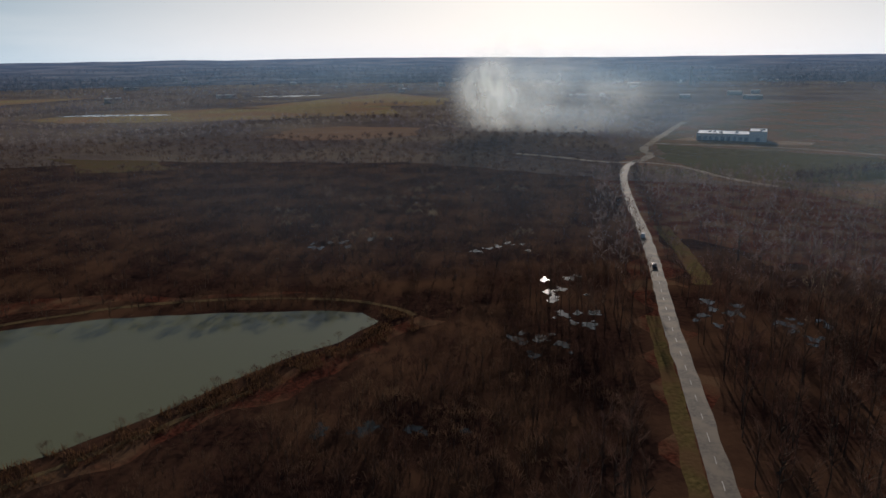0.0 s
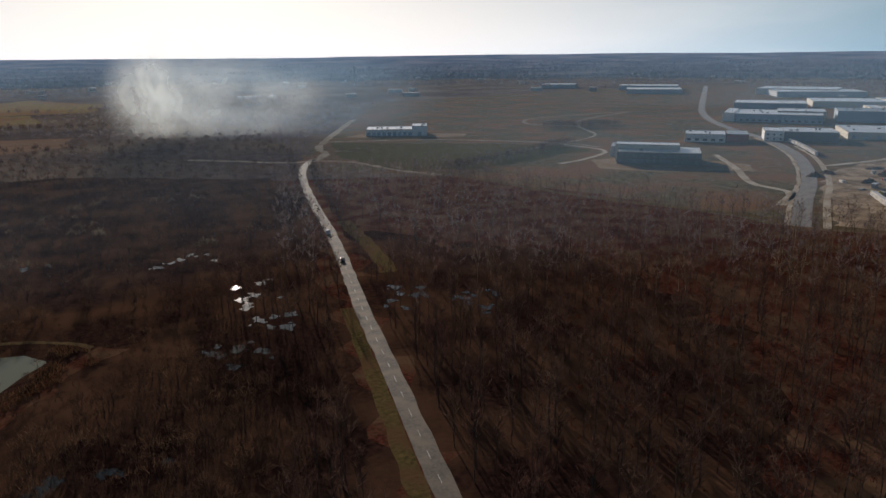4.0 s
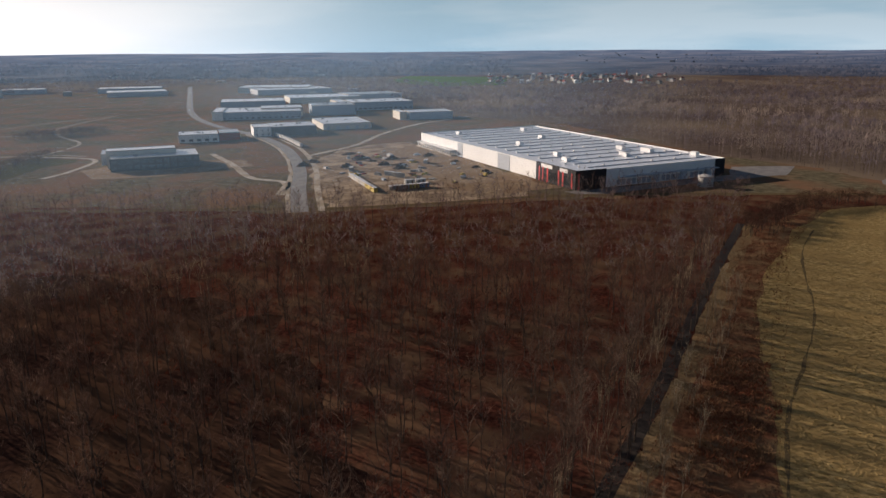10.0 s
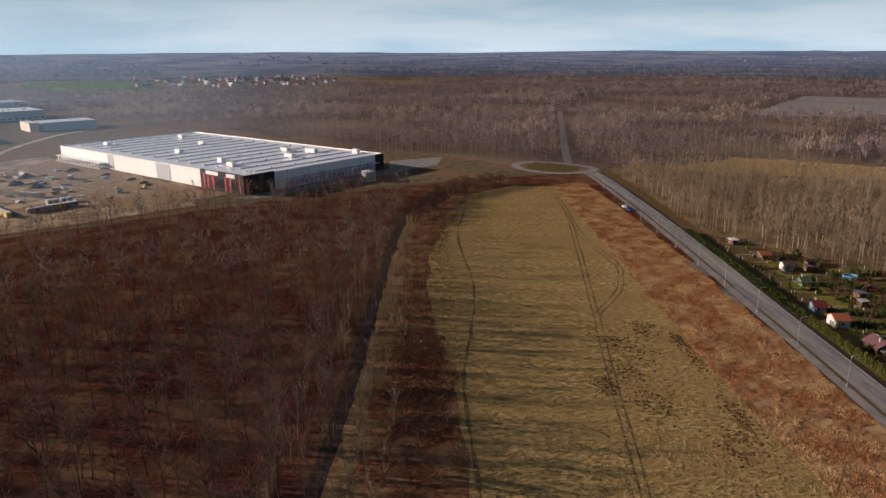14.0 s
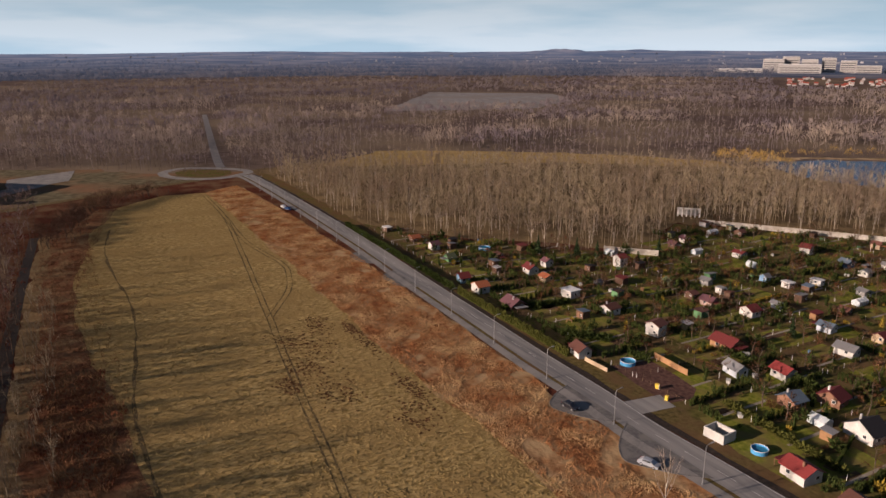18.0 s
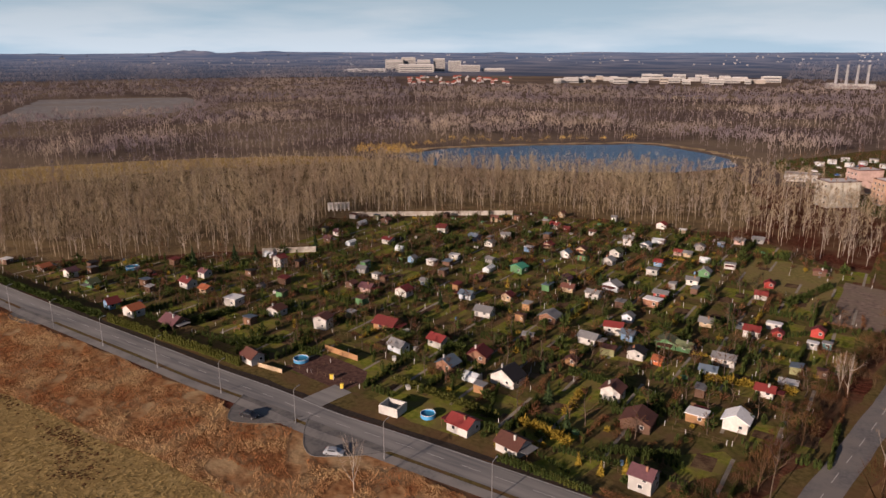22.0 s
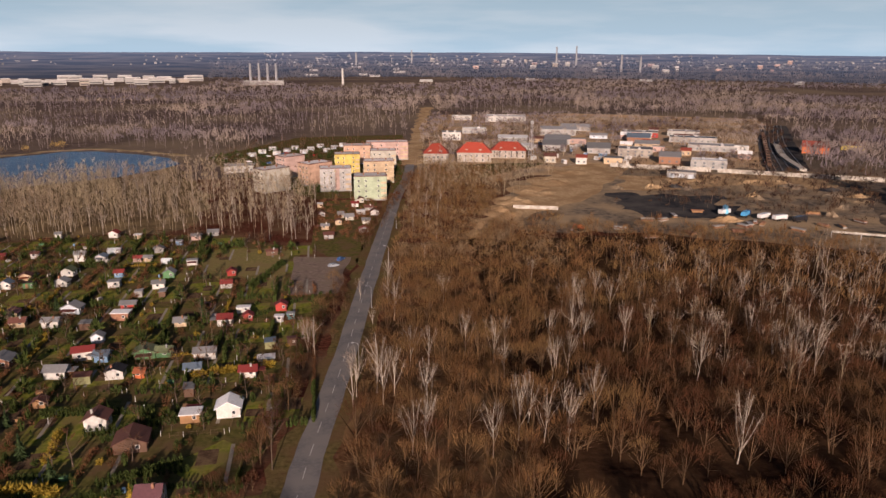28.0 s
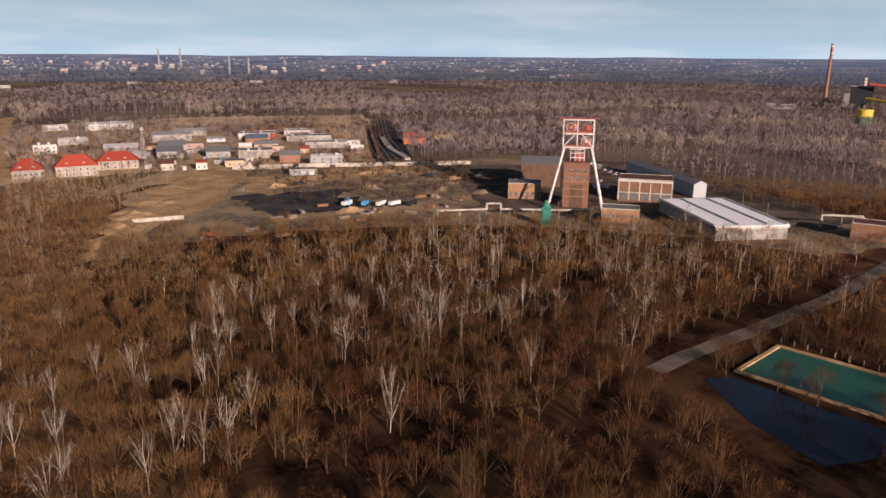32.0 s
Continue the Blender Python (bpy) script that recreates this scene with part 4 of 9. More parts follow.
def woods():
    rng = np.random.default_rng(5)
    # the wood between the lake, the forest road and the field
    x, y = jitter_points(3.7, 84, 235, 11, (-45, 22))
    x, y = cut(x, y, wooded(x, y))
    az = np.degrees(np.arctan2(x, y))
    west = az < 13 + 6 * np.sin(np.hypot(x, y) * 0.05)
    low = near_line(x, y, SHORE_LINE, 26)
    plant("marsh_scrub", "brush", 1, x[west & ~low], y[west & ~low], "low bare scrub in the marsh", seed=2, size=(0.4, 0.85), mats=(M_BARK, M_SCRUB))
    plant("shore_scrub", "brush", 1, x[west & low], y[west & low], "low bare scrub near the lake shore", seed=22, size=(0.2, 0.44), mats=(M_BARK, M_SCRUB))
    x, y = jitter_points(6.3, 84, 235, 10, (-5, 92))
    x, y = cut(x, y, wooded(x, y) & (np.degrees(np.arctan2(x, y)) >= 13 + 6 * np.sin(np.hypot(x, y) * 0.05)) & (rng.uniform(size=len(x)) < 0.92))
    close = np.hypot(x, y) < 150
    one = close & (rng.uniform(size=len(x)) < 0.42)
    for px, py in zip(x[one][:150], y[one][:150]):
        single_tree("oak", px, py, "oak_tree", "bare dark-barked oak in the brown wood", rng.uniform(0, 360), rng.uniform(0.8, 1.15), "oaks of the wood", int(rng.integers(0, 6)))
    rest = ~one
    rest[np.nonzero(one)[0][150:]] = True
    wet = rest & (np.degrees(np.arctan2(x, y)) < 41 + 7 * np.sin(np.hypot(x, y) * 0.07))
    plant("wet_oak_wood", "oak", 0, x[wet], y[wet], "bare dark wood beside the road", seed=33, mats=(M_BARK, M_TWIG))
    rest &= ~wet
    plant("oak_wood", "oak", 0, x[rest], y[rest], "bare brown oak wood over red leaf litter", seed=3)
    # the brushy wood between the estate road and the mine
    x, y = jitter_points(5.6, 84, 235, 12, (165, 270))
    x, y = cut(x, y, wooded(x, y) & ((rng.uniform(size=len(x)) < 0.5) | ~near_line(x, y, HOLLOW, 15)))
    one = (np.hypot(x, y) < 140) & (rng.uniform(size=len(x)) < 0.4)
    for px, py in zip(x[one][:110], y[one][:110]):
        single_tree("brush", px, py, "young_oak", "bare young oak with a dense round crown", rng.uniform(0, 360), rng.uniform(0.8, 1.2), "young oaks of the wood", int(rng.integers(0, 6)))
    rest = ~one
    rest[np.nonzero(one)[0][110:]] = True
    # sunlit part: lighter crowns put into the twig colour, the rest darker
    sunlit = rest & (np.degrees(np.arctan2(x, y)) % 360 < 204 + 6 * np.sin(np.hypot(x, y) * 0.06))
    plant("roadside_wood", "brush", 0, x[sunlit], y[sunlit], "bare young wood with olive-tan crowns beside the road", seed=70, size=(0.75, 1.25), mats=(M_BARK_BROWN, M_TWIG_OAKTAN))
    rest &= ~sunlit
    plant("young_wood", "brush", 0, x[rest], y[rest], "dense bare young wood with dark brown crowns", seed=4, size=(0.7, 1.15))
    # farther woods
    x, y = jitter_points(7.0, 235, 470, 13, (-45, 92))
    x, y = cut(x, y, wooded(x, y))
    west = np.degrees(np.arctan2(x, y)) < 12
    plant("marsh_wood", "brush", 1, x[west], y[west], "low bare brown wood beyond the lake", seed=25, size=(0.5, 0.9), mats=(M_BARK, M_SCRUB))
    plant("oak_wood", "oak", 1, x[~west], y[~west], "bare grey-brown wood", seed=5, size=(0.75, 1.0), mats=(M_BARK, M_TWIG_GREY))
    x, y = jitter_points(7.0, 235, 470, 14, (165, 280))
    x, y = cut(x, y, wooded(x, y))
    east = x > 9 + (y + 104) * 0.18
    plant("lakeside_alders", "alder", 1, x[east], y[east], "tall pale bare alders beside the gardens", seed=66, size=(0.7, 0.98))
    x, y = x[~east], y[~east]
    plant("young_wood", "brush", 1, x, y, "dense bare young wood", seed=6, size=(0.85, 1.3), mats=(M_BARK_BROWN, M_TWIG_OAKTAN))
    x, y = jitter_points(4.7, 150, 470, 15, (92, 165))
    x, y = cut(x, y, wooded(x, y))
    plant("alder_wood", "alder", 1, x, y, "tall pale bare alders and birches", seed=7, size=(0.7, 0.98))
    xa, ya = jitter_points(9.4, 470, 720, 16, (-45, 320))
    xb, yb = jitter_points(13.2, 720, 1150, 17, (-45, 320))
    x, y = np.r_[xa, xb], np.r_[ya, yb]
    x, y = cut(x, y, wooded(x, y))
    pale = np.array([noise.noise((a * 0.006, b * 0.006, 1.7)) for a, b in zip(x, y)]) + 0.25 * ((np.degrees(np.arctan2(x, y)) % 360 > 95) & (np.degrees(np.arctan2(x, y)) % 360 < 200)) > 0.12
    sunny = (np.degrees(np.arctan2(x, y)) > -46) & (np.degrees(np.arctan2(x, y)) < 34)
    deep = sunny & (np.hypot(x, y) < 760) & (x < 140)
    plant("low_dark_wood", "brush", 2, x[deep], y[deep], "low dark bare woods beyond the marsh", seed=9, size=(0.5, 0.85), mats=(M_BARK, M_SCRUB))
    k = sunny & ~deep
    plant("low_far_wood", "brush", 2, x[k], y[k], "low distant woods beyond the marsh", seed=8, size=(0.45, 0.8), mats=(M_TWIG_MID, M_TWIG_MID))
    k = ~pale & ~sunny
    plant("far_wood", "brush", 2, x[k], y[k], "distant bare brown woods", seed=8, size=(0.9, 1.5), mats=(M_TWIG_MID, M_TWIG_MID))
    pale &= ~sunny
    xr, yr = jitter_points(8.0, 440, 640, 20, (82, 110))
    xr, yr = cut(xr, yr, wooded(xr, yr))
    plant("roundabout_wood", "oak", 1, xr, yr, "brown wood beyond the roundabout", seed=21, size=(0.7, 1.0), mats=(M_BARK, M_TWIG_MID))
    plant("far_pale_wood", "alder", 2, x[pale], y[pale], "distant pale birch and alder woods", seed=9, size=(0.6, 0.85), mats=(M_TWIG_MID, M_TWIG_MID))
    # undergrowth of the oak wood
    x, y = jitter_points(3.5, 84, 330, 18, (34, 90))
    x, y = cut(x, y, wooded(x, y) & (np.array([noise.noise((a * 0.07, b * 0.07, 2.2)) for a, b in zip(x, y)]) > -0.12))
    plant("undergrowth", "brush", 2, x, y, "dark red-brown undergrowth in the oak wood", "shrubs", (0.13, 0.30), 19, (M_UNDER, M_UNDER))
    # woods out to the horizon, thinner with distance
    n = 44000
    r = 1150 * (3700 / 1150) ** rng.uniform(0, 1, n)
    a = np.radians(rng.uniform(-45, 260, n))
    x, y = r * np.sin(a), r * np.cos(a)
    gaps = np.array([noise.noise((p * 0.0016, q * 0.0016, 4.4)) for p, q in zip(x, y)])
    x, y = cut(x, y, wooded(x, y) & (gaps < 0.26 + 0.1 * (np.degrees(a) > 60)) & ~((r > 1550) & (((np.degrees(a) > 70) & (np.degrees(a) < 82)) | ((np.degrees(a) > 143) & (np.degrees(a) < 172)))))
    near = np.hypot(x, y) < 1900
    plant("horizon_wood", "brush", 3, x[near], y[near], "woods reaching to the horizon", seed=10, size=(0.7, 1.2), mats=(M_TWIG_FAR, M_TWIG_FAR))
    # the distance material puts its painted haze on these trees
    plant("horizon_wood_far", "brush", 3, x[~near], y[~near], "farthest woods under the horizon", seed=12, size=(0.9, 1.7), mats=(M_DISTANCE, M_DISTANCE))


woods()


# ---- buildings ----
def paint(name, c, rough=0.8, vary=0.12, metal=0.0):
    return material(name, tuple(k * 0.85 for k in c), c, 0.6, rough, 0.004, tuple(k * 0.7 for k in c), 3.0, metal, "object", vary)


WALLS = {k: paint("plaster_" + k, c) for k, c in dict(
    white=(0.56, 0.545, 0.515), cream=(0.49, 0.46, 0.39), pink=(0.45, 0.315, 0.275), sand=(0.50, 0.38, 0.25), blue=(0.16, 0.27, 0.42), green=(0.10, 0.22, 0.10), olive=(0.22, 0.22, 0.11),
    grey=(0.34, 0.33, 0.32), bluegrey=(0.53, 0.58, 0.64), brown=(0.13, 0.075, 0.05), wood=(0.34, 0.19, 0.09), orange=(0.50, 0.14, 0.05), red=(0.36, 0.05, 0.04),
    darkred=(0.18, 0.035, 0.03), teal=(0.10, 0.32, 0.34), yellow=(0.60, 0.47, 0.13), black=(0.03, 0.03, 0.035), mural=(0.56, 0.37, 0.27), mint=(0.36, 0.42, 0.30)).items()}
WALLS["farpale"] = paint("plaster_farpale", (0.36, 0.35, 0.34))
WALLS["farsand"] = paint("plaster_farsand", (0.36, 0.32, 0.28))
WALLS["brick"] = material("brickwork", (0.19, 0.095, 0.062), (0.29, 0.155, 0.10), 0.35, 0.9, 0.01, (0.24, 0.135, 0.09), 2.5, per="object", vary=0.15)
WALLS["ochre_brick"] = material("ochre_brickwork", (0.25, 0.15, 0.085), (0.37, 0.235, 0.135), 0.4, 0.9, 0.01, (0.28, 0.16, 0.095), 3)
ROOFS = {k: material("roofing_" + k, tuple(q * 0.75 for q in c), c, 0.5, 0.7, 0.02, tuple(q * 0.85 for q in c), 2.0, 0, "object", 0.2) for k, c in dict(
    red=(0.22, 0.038, 0.034), darkred=(0.15, 0.030, 0.028), brown=(0.13, 0.056, 0.042), orange=(0.34, 0.11, 0.05), purple=(0.15, 0.07, 0.08), grey=(0.20, 0.20, 0.205), bluegrey=(0.12, 0.16, 0.21),
    black=(0.025, 0.023, 0.026), green=(0.05, 0.24, 0.16), olive=(0.13, 0.15, 0.08), white=(0.84, 0.85, 0.86), flatwhite=(0.70, 0.70, 0.70), flatgrey=(0.30, 0.30, 0.31), tile=(0.28, 0.068, 0.046), redtile=(0.36, 0.062, 0.036)).items()}
# the blue-grey panel holds the shade of the hall fronts in its colour
for k, c in dict(whitepanel=(0.78, 0.78, 0.76), shadedpanel=(0.33, 0.40, 0.48), greypanel=(0.38, 0.41, 0.45), creampanel=(0.58, 0.54, 0.45), darkpanel=(0.085, 0.09, 0.10)).items():
    WALLS[k] = material("cladding_" + k, tuple(q * 0.95 for q in c), c, 2.0, 0.55, 0, tuple(q * 0.92 for q in c), 12, 0, "object", 0.08, stretch=(0, 1.0, 1.0))
ROOFS["sheet"] = material("pale_sheet_roofing", (0.72, 0.75, 0.79), (0.84, 0.86, 0.88), 3.0, 0.3, 0, (0.66, 0.69, 0.74), 9, 0, "object", 0.15)
ROOFS["greysheet"] = material("grey_sheet_roofing", (0.34, 0.36, 0.39), (0.46, 0.48, 0.50), 3.0, 0.3, 0, (0.30, 0.32, 0.36), 9, 0, "object", 0.15)
for k in ("sheet", "greysheet"):  # glossy coated steel
    ROOFS[k].node_tree.nodes["Principled BSDF"].inputs["Specular IOR Level"].default_value = 1.0
M_GLASS = material("dark_window_glass", (0.02, 0.024, 0.03), (0.04, 0.045, 0.05), 0.8, 0.08)
M_PALEGLASS = material("grey_window_glass", (0.10, 0.115, 0.13), (0.17, 0.185, 0.20), 1.2, 0.15)
M_FRAME = material("white_frame", (0.66, 0.65, 0.63), (0.72, 0.71, 0.69), 0.5, 0.5)
M_DOOR = material("door_wood", (0.16, 0.085, 0.045), (0.24, 0.13, 0.07), 0.3, 0.7, per="object", vary=0.35)
M_STEEL = material("galvanised_steel", (0.34, 0.34, 0.35), (0.44, 0.44, 0.45), 0.5, 0.45, 0, metal=0.7)
M_CONCRETE = material("weathered_concrete", (0.38, 0.35, 0.31), (0.52, 0.49, 0.44), 0.8, 0.9, 0.01, (0.30, 0.27, 0.23), 3)
WOOD_FENCE = material("fence_boards", (0.10, 0.062, 0.04), (0.17, 0.11, 0.07), 0.4, 0.9, 0.01, per="object", vary=0.3)
PANES = {}


def flat(name, w, h, t, mat):
    """A shared upright panel w wide, h high, its foot at the origin, its face to the -y side."""
    key = (name, round(w, 2), round(h, 2), mat.name)
    if key not in PANES:
        PANES[key] = from_bm(name, block(0, 0, 0, w, t, h), mat)
    return PANES[key]


def window(parent, x, y, z, w, h, turn=0.0, frame_mat=None):
    f = part("window", flat("window", w, h, 0.08, frame_mat or M_FRAME), None, parent)
    f.matrix_basis = pose(x, y, z, 0, 0, turn)
    p = part("pane", flat("pane", w - 0.16, h - 0.16, 0.04, M_GLASS), None, f)
    p.matrix_basis = pose(0, -0.04, 0.08)
    return f


def gable_body(w, d, h, rise):
    """Walls with gable ends at -y and +y; the ridge runs along y."""
    bm = bmesh.new()
    v = [bm.verts.new(c) for c in ((-w / 2, -d / 2, -0.3), (w / 2, -d / 2, -0.3), (w / 2, -d / 2, h), (0, -d / 2, h + rise), (-w / 2, -d / 2, h))]
    u = [bm.verts.new((a.co.x, d / 2, a.co.z)) for a in v]
    bm.faces.new(v)
    bm.faces.new(u[::-1])
    for i in range(5):
        j = (i + 1) % 5
        bm.faces.new((v[j], v[i], u[i], u[j]))
    return bm


def gable_roof(w, d, h, rise, over=0.4, thick=0.16):
    bm = bmesh.new()
    k = rise / (w / 2)
    for s in (-1, 1):
        pts = [(0, h + rise), (s * (w / 2 + over), h - over * k)]
        q = []
        for y in (-d / 2 - over, d / 2 + over):
            for (x, z) in pts:
                q += [bm.verts.new((x, y, z + 0.03)), bm.verts.new((x, y, z + thick + 0.03))]
        a = q[:4]
        b = q[4:]
        for f in ((a[0], a[1], a[3], a[2]), (b[0], b[2], b[3], b[1]), (a[1], b[1], b[3], a[3]), (a[0], a[2], b[2], b[0]), (a[2], a[3], b[3], b[2]), (a[0], b[0], b[1], a[1])):
            bm.faces.new(f)
    bmesh.ops.recalc_face_normals(bm, faces=bm.faces)
    return bm


HOUSES = []
PLAIN = {"flatwhite": "pale flat", "flatgrey": "grey flat", "darkred": "dark red", "bluegrey": "blue-grey", "tile": "red tiled"}


def cottage(x, y, w, d, h, wall, roof, turn):
    """A garden house: walls, roof, door, windows, now and then a chimney or a porch."""
    rng = random.Random(int(x * 31 + y * 17))
    small = w < 3.7
    w, d, h = w * 0.86, d * 0.86, h * 0.92
    name = "garden_shed" if small else "garden_house"
    tall = "two-storey " if h > 3.3 else ""
    ob = thing(name, x, y, turn, "%s%s %s with a %s roof among the gardens" % (tall, wall, "shed" if small else "summer house", PLAIN.get(roof, roof)), "shed" if small else "house", "allotment houses")
    HOUSES.append((x, y, max(w, d) * 0.75))
    if turn > 45:
        w, d = d, w
    flat_top = roof.startswith("flat")
    rise = 0.0 if flat_top else w * rng.uniform(0.2, 0.34)
    if flat_top:
        part("wall", block(0, 0, -0.3, w, d, h + 0.3), WALLS[wall], ob)
        part("roof", block(0, 0, h + 0.004, w + 0.5, d + 0.5, 0.18, bevel=0.03), ROOFS[roof], ob)
    else:
        part("wall", gable_body(w, d, h, rise), WALLS[wall], ob)
        part("roof", gable_roof(w, d, h, rise, rng.uniform(0.3, 0.55)), ROOFS[roof], ob)
    if h < 1.5:
        return ob
    dr = part("door", flat("door", 0.9, 1.95, 0.08, M_DOOR), None, ob)
    dr.matrix_basis = pose(w * 0.2, -d / 2 - 0.03, 0)
    window(ob, -w * 0.22, -d / 2 - 0.03, 0.95, 0.9, 0.9)
    window(ob, -w * 0.22, d / 2 + 0.03, 0.95, 0.9, 0.9, 180)
    for s in (-1, 1):
        window(ob, s * (w / 2 + 0.03), rng.uniform(-0.2, 0.2) * d, 0.95, 1.0, 0.9, 90 * s)
    if h > 3.3:
        for s in (-1, 1):
            window(ob, s * (w / 2 + 0.03), 0.2 * d, 2.5, 0.9, 0.8, 90 * s)
        window(ob, 0, -d / 2 - 0.03, 2.6, 0.9, 0.8)
        window(ob, 0, d / 2 + 0.03, 2.6, 0.9, 0.8, 180)
    if not flat_top and not small and rng.random() < 0.5:
        part("chimney", block(w * 0.16, d * 0.18, h + rise * 0.4, 0.45, 0.45, rise * 0.6 + 0.7, bevel=0.03), WALLS[rng.choice(["brick", "white", "grey"])], ob)
    if not small and rng.random() < 0.4:
        bm = bmesh.new()
        s = rng.choice((-1, 1))
        slab(bm, 0, s * (d / 2 + 1.1), h - 0.35, w * 0.8, 2.2, 0.09)
        part("porch_roof", bm, ROOFS[rng.choice(["brown", "grey", "orange", "darkred"])], ob)
        for k in (-1, 1):
            part("porch_post", tube(bmesh.new(), (k * w * 0.36, s * (d / 2 + 2.0), -0.1), (k * w * 0.36, s * (d / 2 + 2.0), h - 0.34), 0.06, sides=6), M_DOOR, ob)
    return ob


def facing(x, y):
    """The turn at which a thing's front looks to the middle of the plan."""
    return math.degrees(math.atan2(-x, y))


def hall(x, y, w, d, h, wall, roof, label, name="industrial_hall", category="building", turn=None, gable=0.0, rows=0, cols=0, gates=0, vents=0, group="", parapet=0.5, wsize=(1.4, 1.3)):
    """A long building whose front's middle stands at x, y."""
    ob = thing(name, x, y, facing(x, y) if turn is None else turn, label, category, group)
    if gable:
        b = gable_body(d, w, h, gable)
        bmesh.ops.transform(b, matrix=pose(0, d / 2, 0, 0, 0, 90), verts=b.verts)
        part("wall", b, WALLS[wall], ob)
        b = gable_roof(d, w, h, gable, 0.5, 0.25)
        bmesh.ops.transform(b, matrix=pose(0, d / 2, 0, 0, 0, 90), verts=b.verts)
        part("roof", b, ROOFS[roof], ob)
    else:
        part("wall", block(0, d / 2, -0.4, w, d, h + 0.4), WALLS[wall], ob)
        part("roof", block(0, d / 2, h + 0.004, w - 0.6, d - 0.6, 0.25), ROOFS[roof], ob)
        if parapet:
            bm = bmesh.new()
            for px, py, sx, sy in ((0, 0.15, w, 0.3), (0, d - 0.15, w, 0.3), (-w / 2 + 0.15, d / 2, 0.3, d - 0.6), (w / 2 - 0.15, d / 2, 0.3, d - 0.6)):
                slab(bm, px, py, h + 0.003, sx, sy, parapet)
            part("parapet", bm, M_CONCRETE, ob)
    for r in range(rows):
        for c in range(cols):
            part("window", flat("window", *wsize, 0.1, M_PALEGLASS), None, ob).matrix_basis = pose(-w / 2 + w * (c + 0.5) / cols, -0.03, 1.2 + r * (h - 1.0) / max(rows, 1))
    for i in range(gates):
        gte = part("gate", flat("gate", 3.4, min(3.6, h - 0.8), 0.12, WALLS["bluegrey"]), None, ob)
        gte.matrix_basis = pose(-w / 2 + w * (i + 0.5) / gates, -0.05, 0)
    rng = random.Random(int(abs(x * 7 + y)))
    for i in range(vents):
        part("roof_vent", block(rng.uniform(-0.4, 0.4) * w, d * rng.uniform(0.2, 0.8), h + 0.25 + gable * 0.5, rng.uniform(1.5, 3), rng.uniform(1.5, 2.5), rng.uniform(0.9, 1.6), bevel=0.1), M_STEEL, ob)
    return ob


def apartment(x, y, w, wall, label, h=13.3, d=11.0, stripe=None, name="apartment_block"):
    """A four-storey block: base, walls, floors of windows, balconies, flat roof with a parapet."""
    ob = thing(name, x, y, facing(x, y) * 0.4 + 180 * 0.6, label, "building", "blocks of the estate")
    part("plinth", block(0, d / 2, -0.3, w + 0.1, d + 0.1, 1.2), WALLS["grey"], ob)
    part("wall", block(0, d / 2, 0.9, w, d, h - 0.9), WALLS[wall], ob)
    part("roof", block(0, d / 2, h + 0.003, w - 0.5, d - 0.5, 0.2), ROOFS["flatwhite"], ob)
    bm = bmesh.new()
    for px, py, sx, sy in ((0, 0.15, w + 0.3, 0.3), (0, d - 0.15, w + 0.3, 0.3), (-w / 2, d / 2, 0.3, d - 0.6), (w / 2, d / 2, 0.3, d - 0.6)):
        slab(bm, px, py, h + 0.003, sx, sy, 0.45)
    part("parapet", bm, ROOFS["brown"], ob)
    for px in (-w * 0.2, w * 0.25):
        part("chimney", block(px, d / 2, h + 0.2, 0.9, 0.6, 1.2), WALLS["brick"], ob)
    if stripe:
        part("stripe", block(w * 0.05, -0.04, 0.9, w * 0.14, 0.1, h - 0.95), WALLS[stripe], ob)
    for r in range(4):
        z = 1.9 + r * 2.85
        for c in (-0.36, -0.14, 0.24):
            window(ob, c * w, -0.03, z, 1.1, 1.1)
        for c in range(3):
            window(ob, w / 2 + 0.03, d * (0.2 + 0.3 * c), z, 1.3, 1.3, 90)
            window(ob, -w / 2 - 0.03, d * (0.2 + 0.3 * c), z, 1.3, 1.3, -90)
        bal = part("balcony", block(w * 0.40, -0.55, z - 1.0, w * 0.17, 1.1, 0.14), M_CONCRETE, ob)
        part("railing", block(w * 0.40, -1.08, z - 0.86, w * 0.17, 0.06, 0.9), WALLS["sand"], bal)
    return ob


def hip_house(x, y, w, d, h, rise, wall, roof, label, rows=2, cols=6, turn=None):
    ob = thing("villa", x, y, facing(x, y) if turn is None else turn, label, "building", "red-roofed houses")
    part("wall", block(0, d / 2, -0.4, w, d, h + 0.4), WALLS[wall], ob)
    bm = bmesh.new()
    o = 0.7
    e = [bm.verts.new(c) for c in ((-w / 2 - o, -o, h), (w / 2 + o, -o, h), (w / 2 + o, d + o, h), (-w / 2 - o, d + o, h))]
    r = [bm.verts.new((-w / 2 + d * 0.45, d / 2, h + rise)), bm.verts.new((w / 2 - d * 0.45, d / 2, h + rise))]
    for f in ((e[0], e[1], r[1], r[0]), (e[1], e[2], r[1]), (e[2], e[3], r[0], r[1]), (e[3], e[0], r[0]), (e[3], e[2], e[1], e[0])):
        bm.faces.new(f)
    part("roof", bm, ROOFS[roof], ob)
    for k in (-0.25, 0.2):
        part("chimney", block(k * w, d * 0.45, h + rise * 0.5, 0.8, 0.8, rise * 0.5 + 1.1, bevel=0.05), WALLS["brick"], ob)
        part("dormer", block(k * w * 0.9, d * 0.16, h + rise * 0.12, 1.8, 2.4, 1.5, bevel=0.1), WALLS[wall], ob)
    for q in range(rows):
        for c in range(cols):
            window(ob, -w / 2 + w * (c + 0.5) / cols, -0.03, 1.0 + q * 3.0, 1.2, 1.6)
    return ob


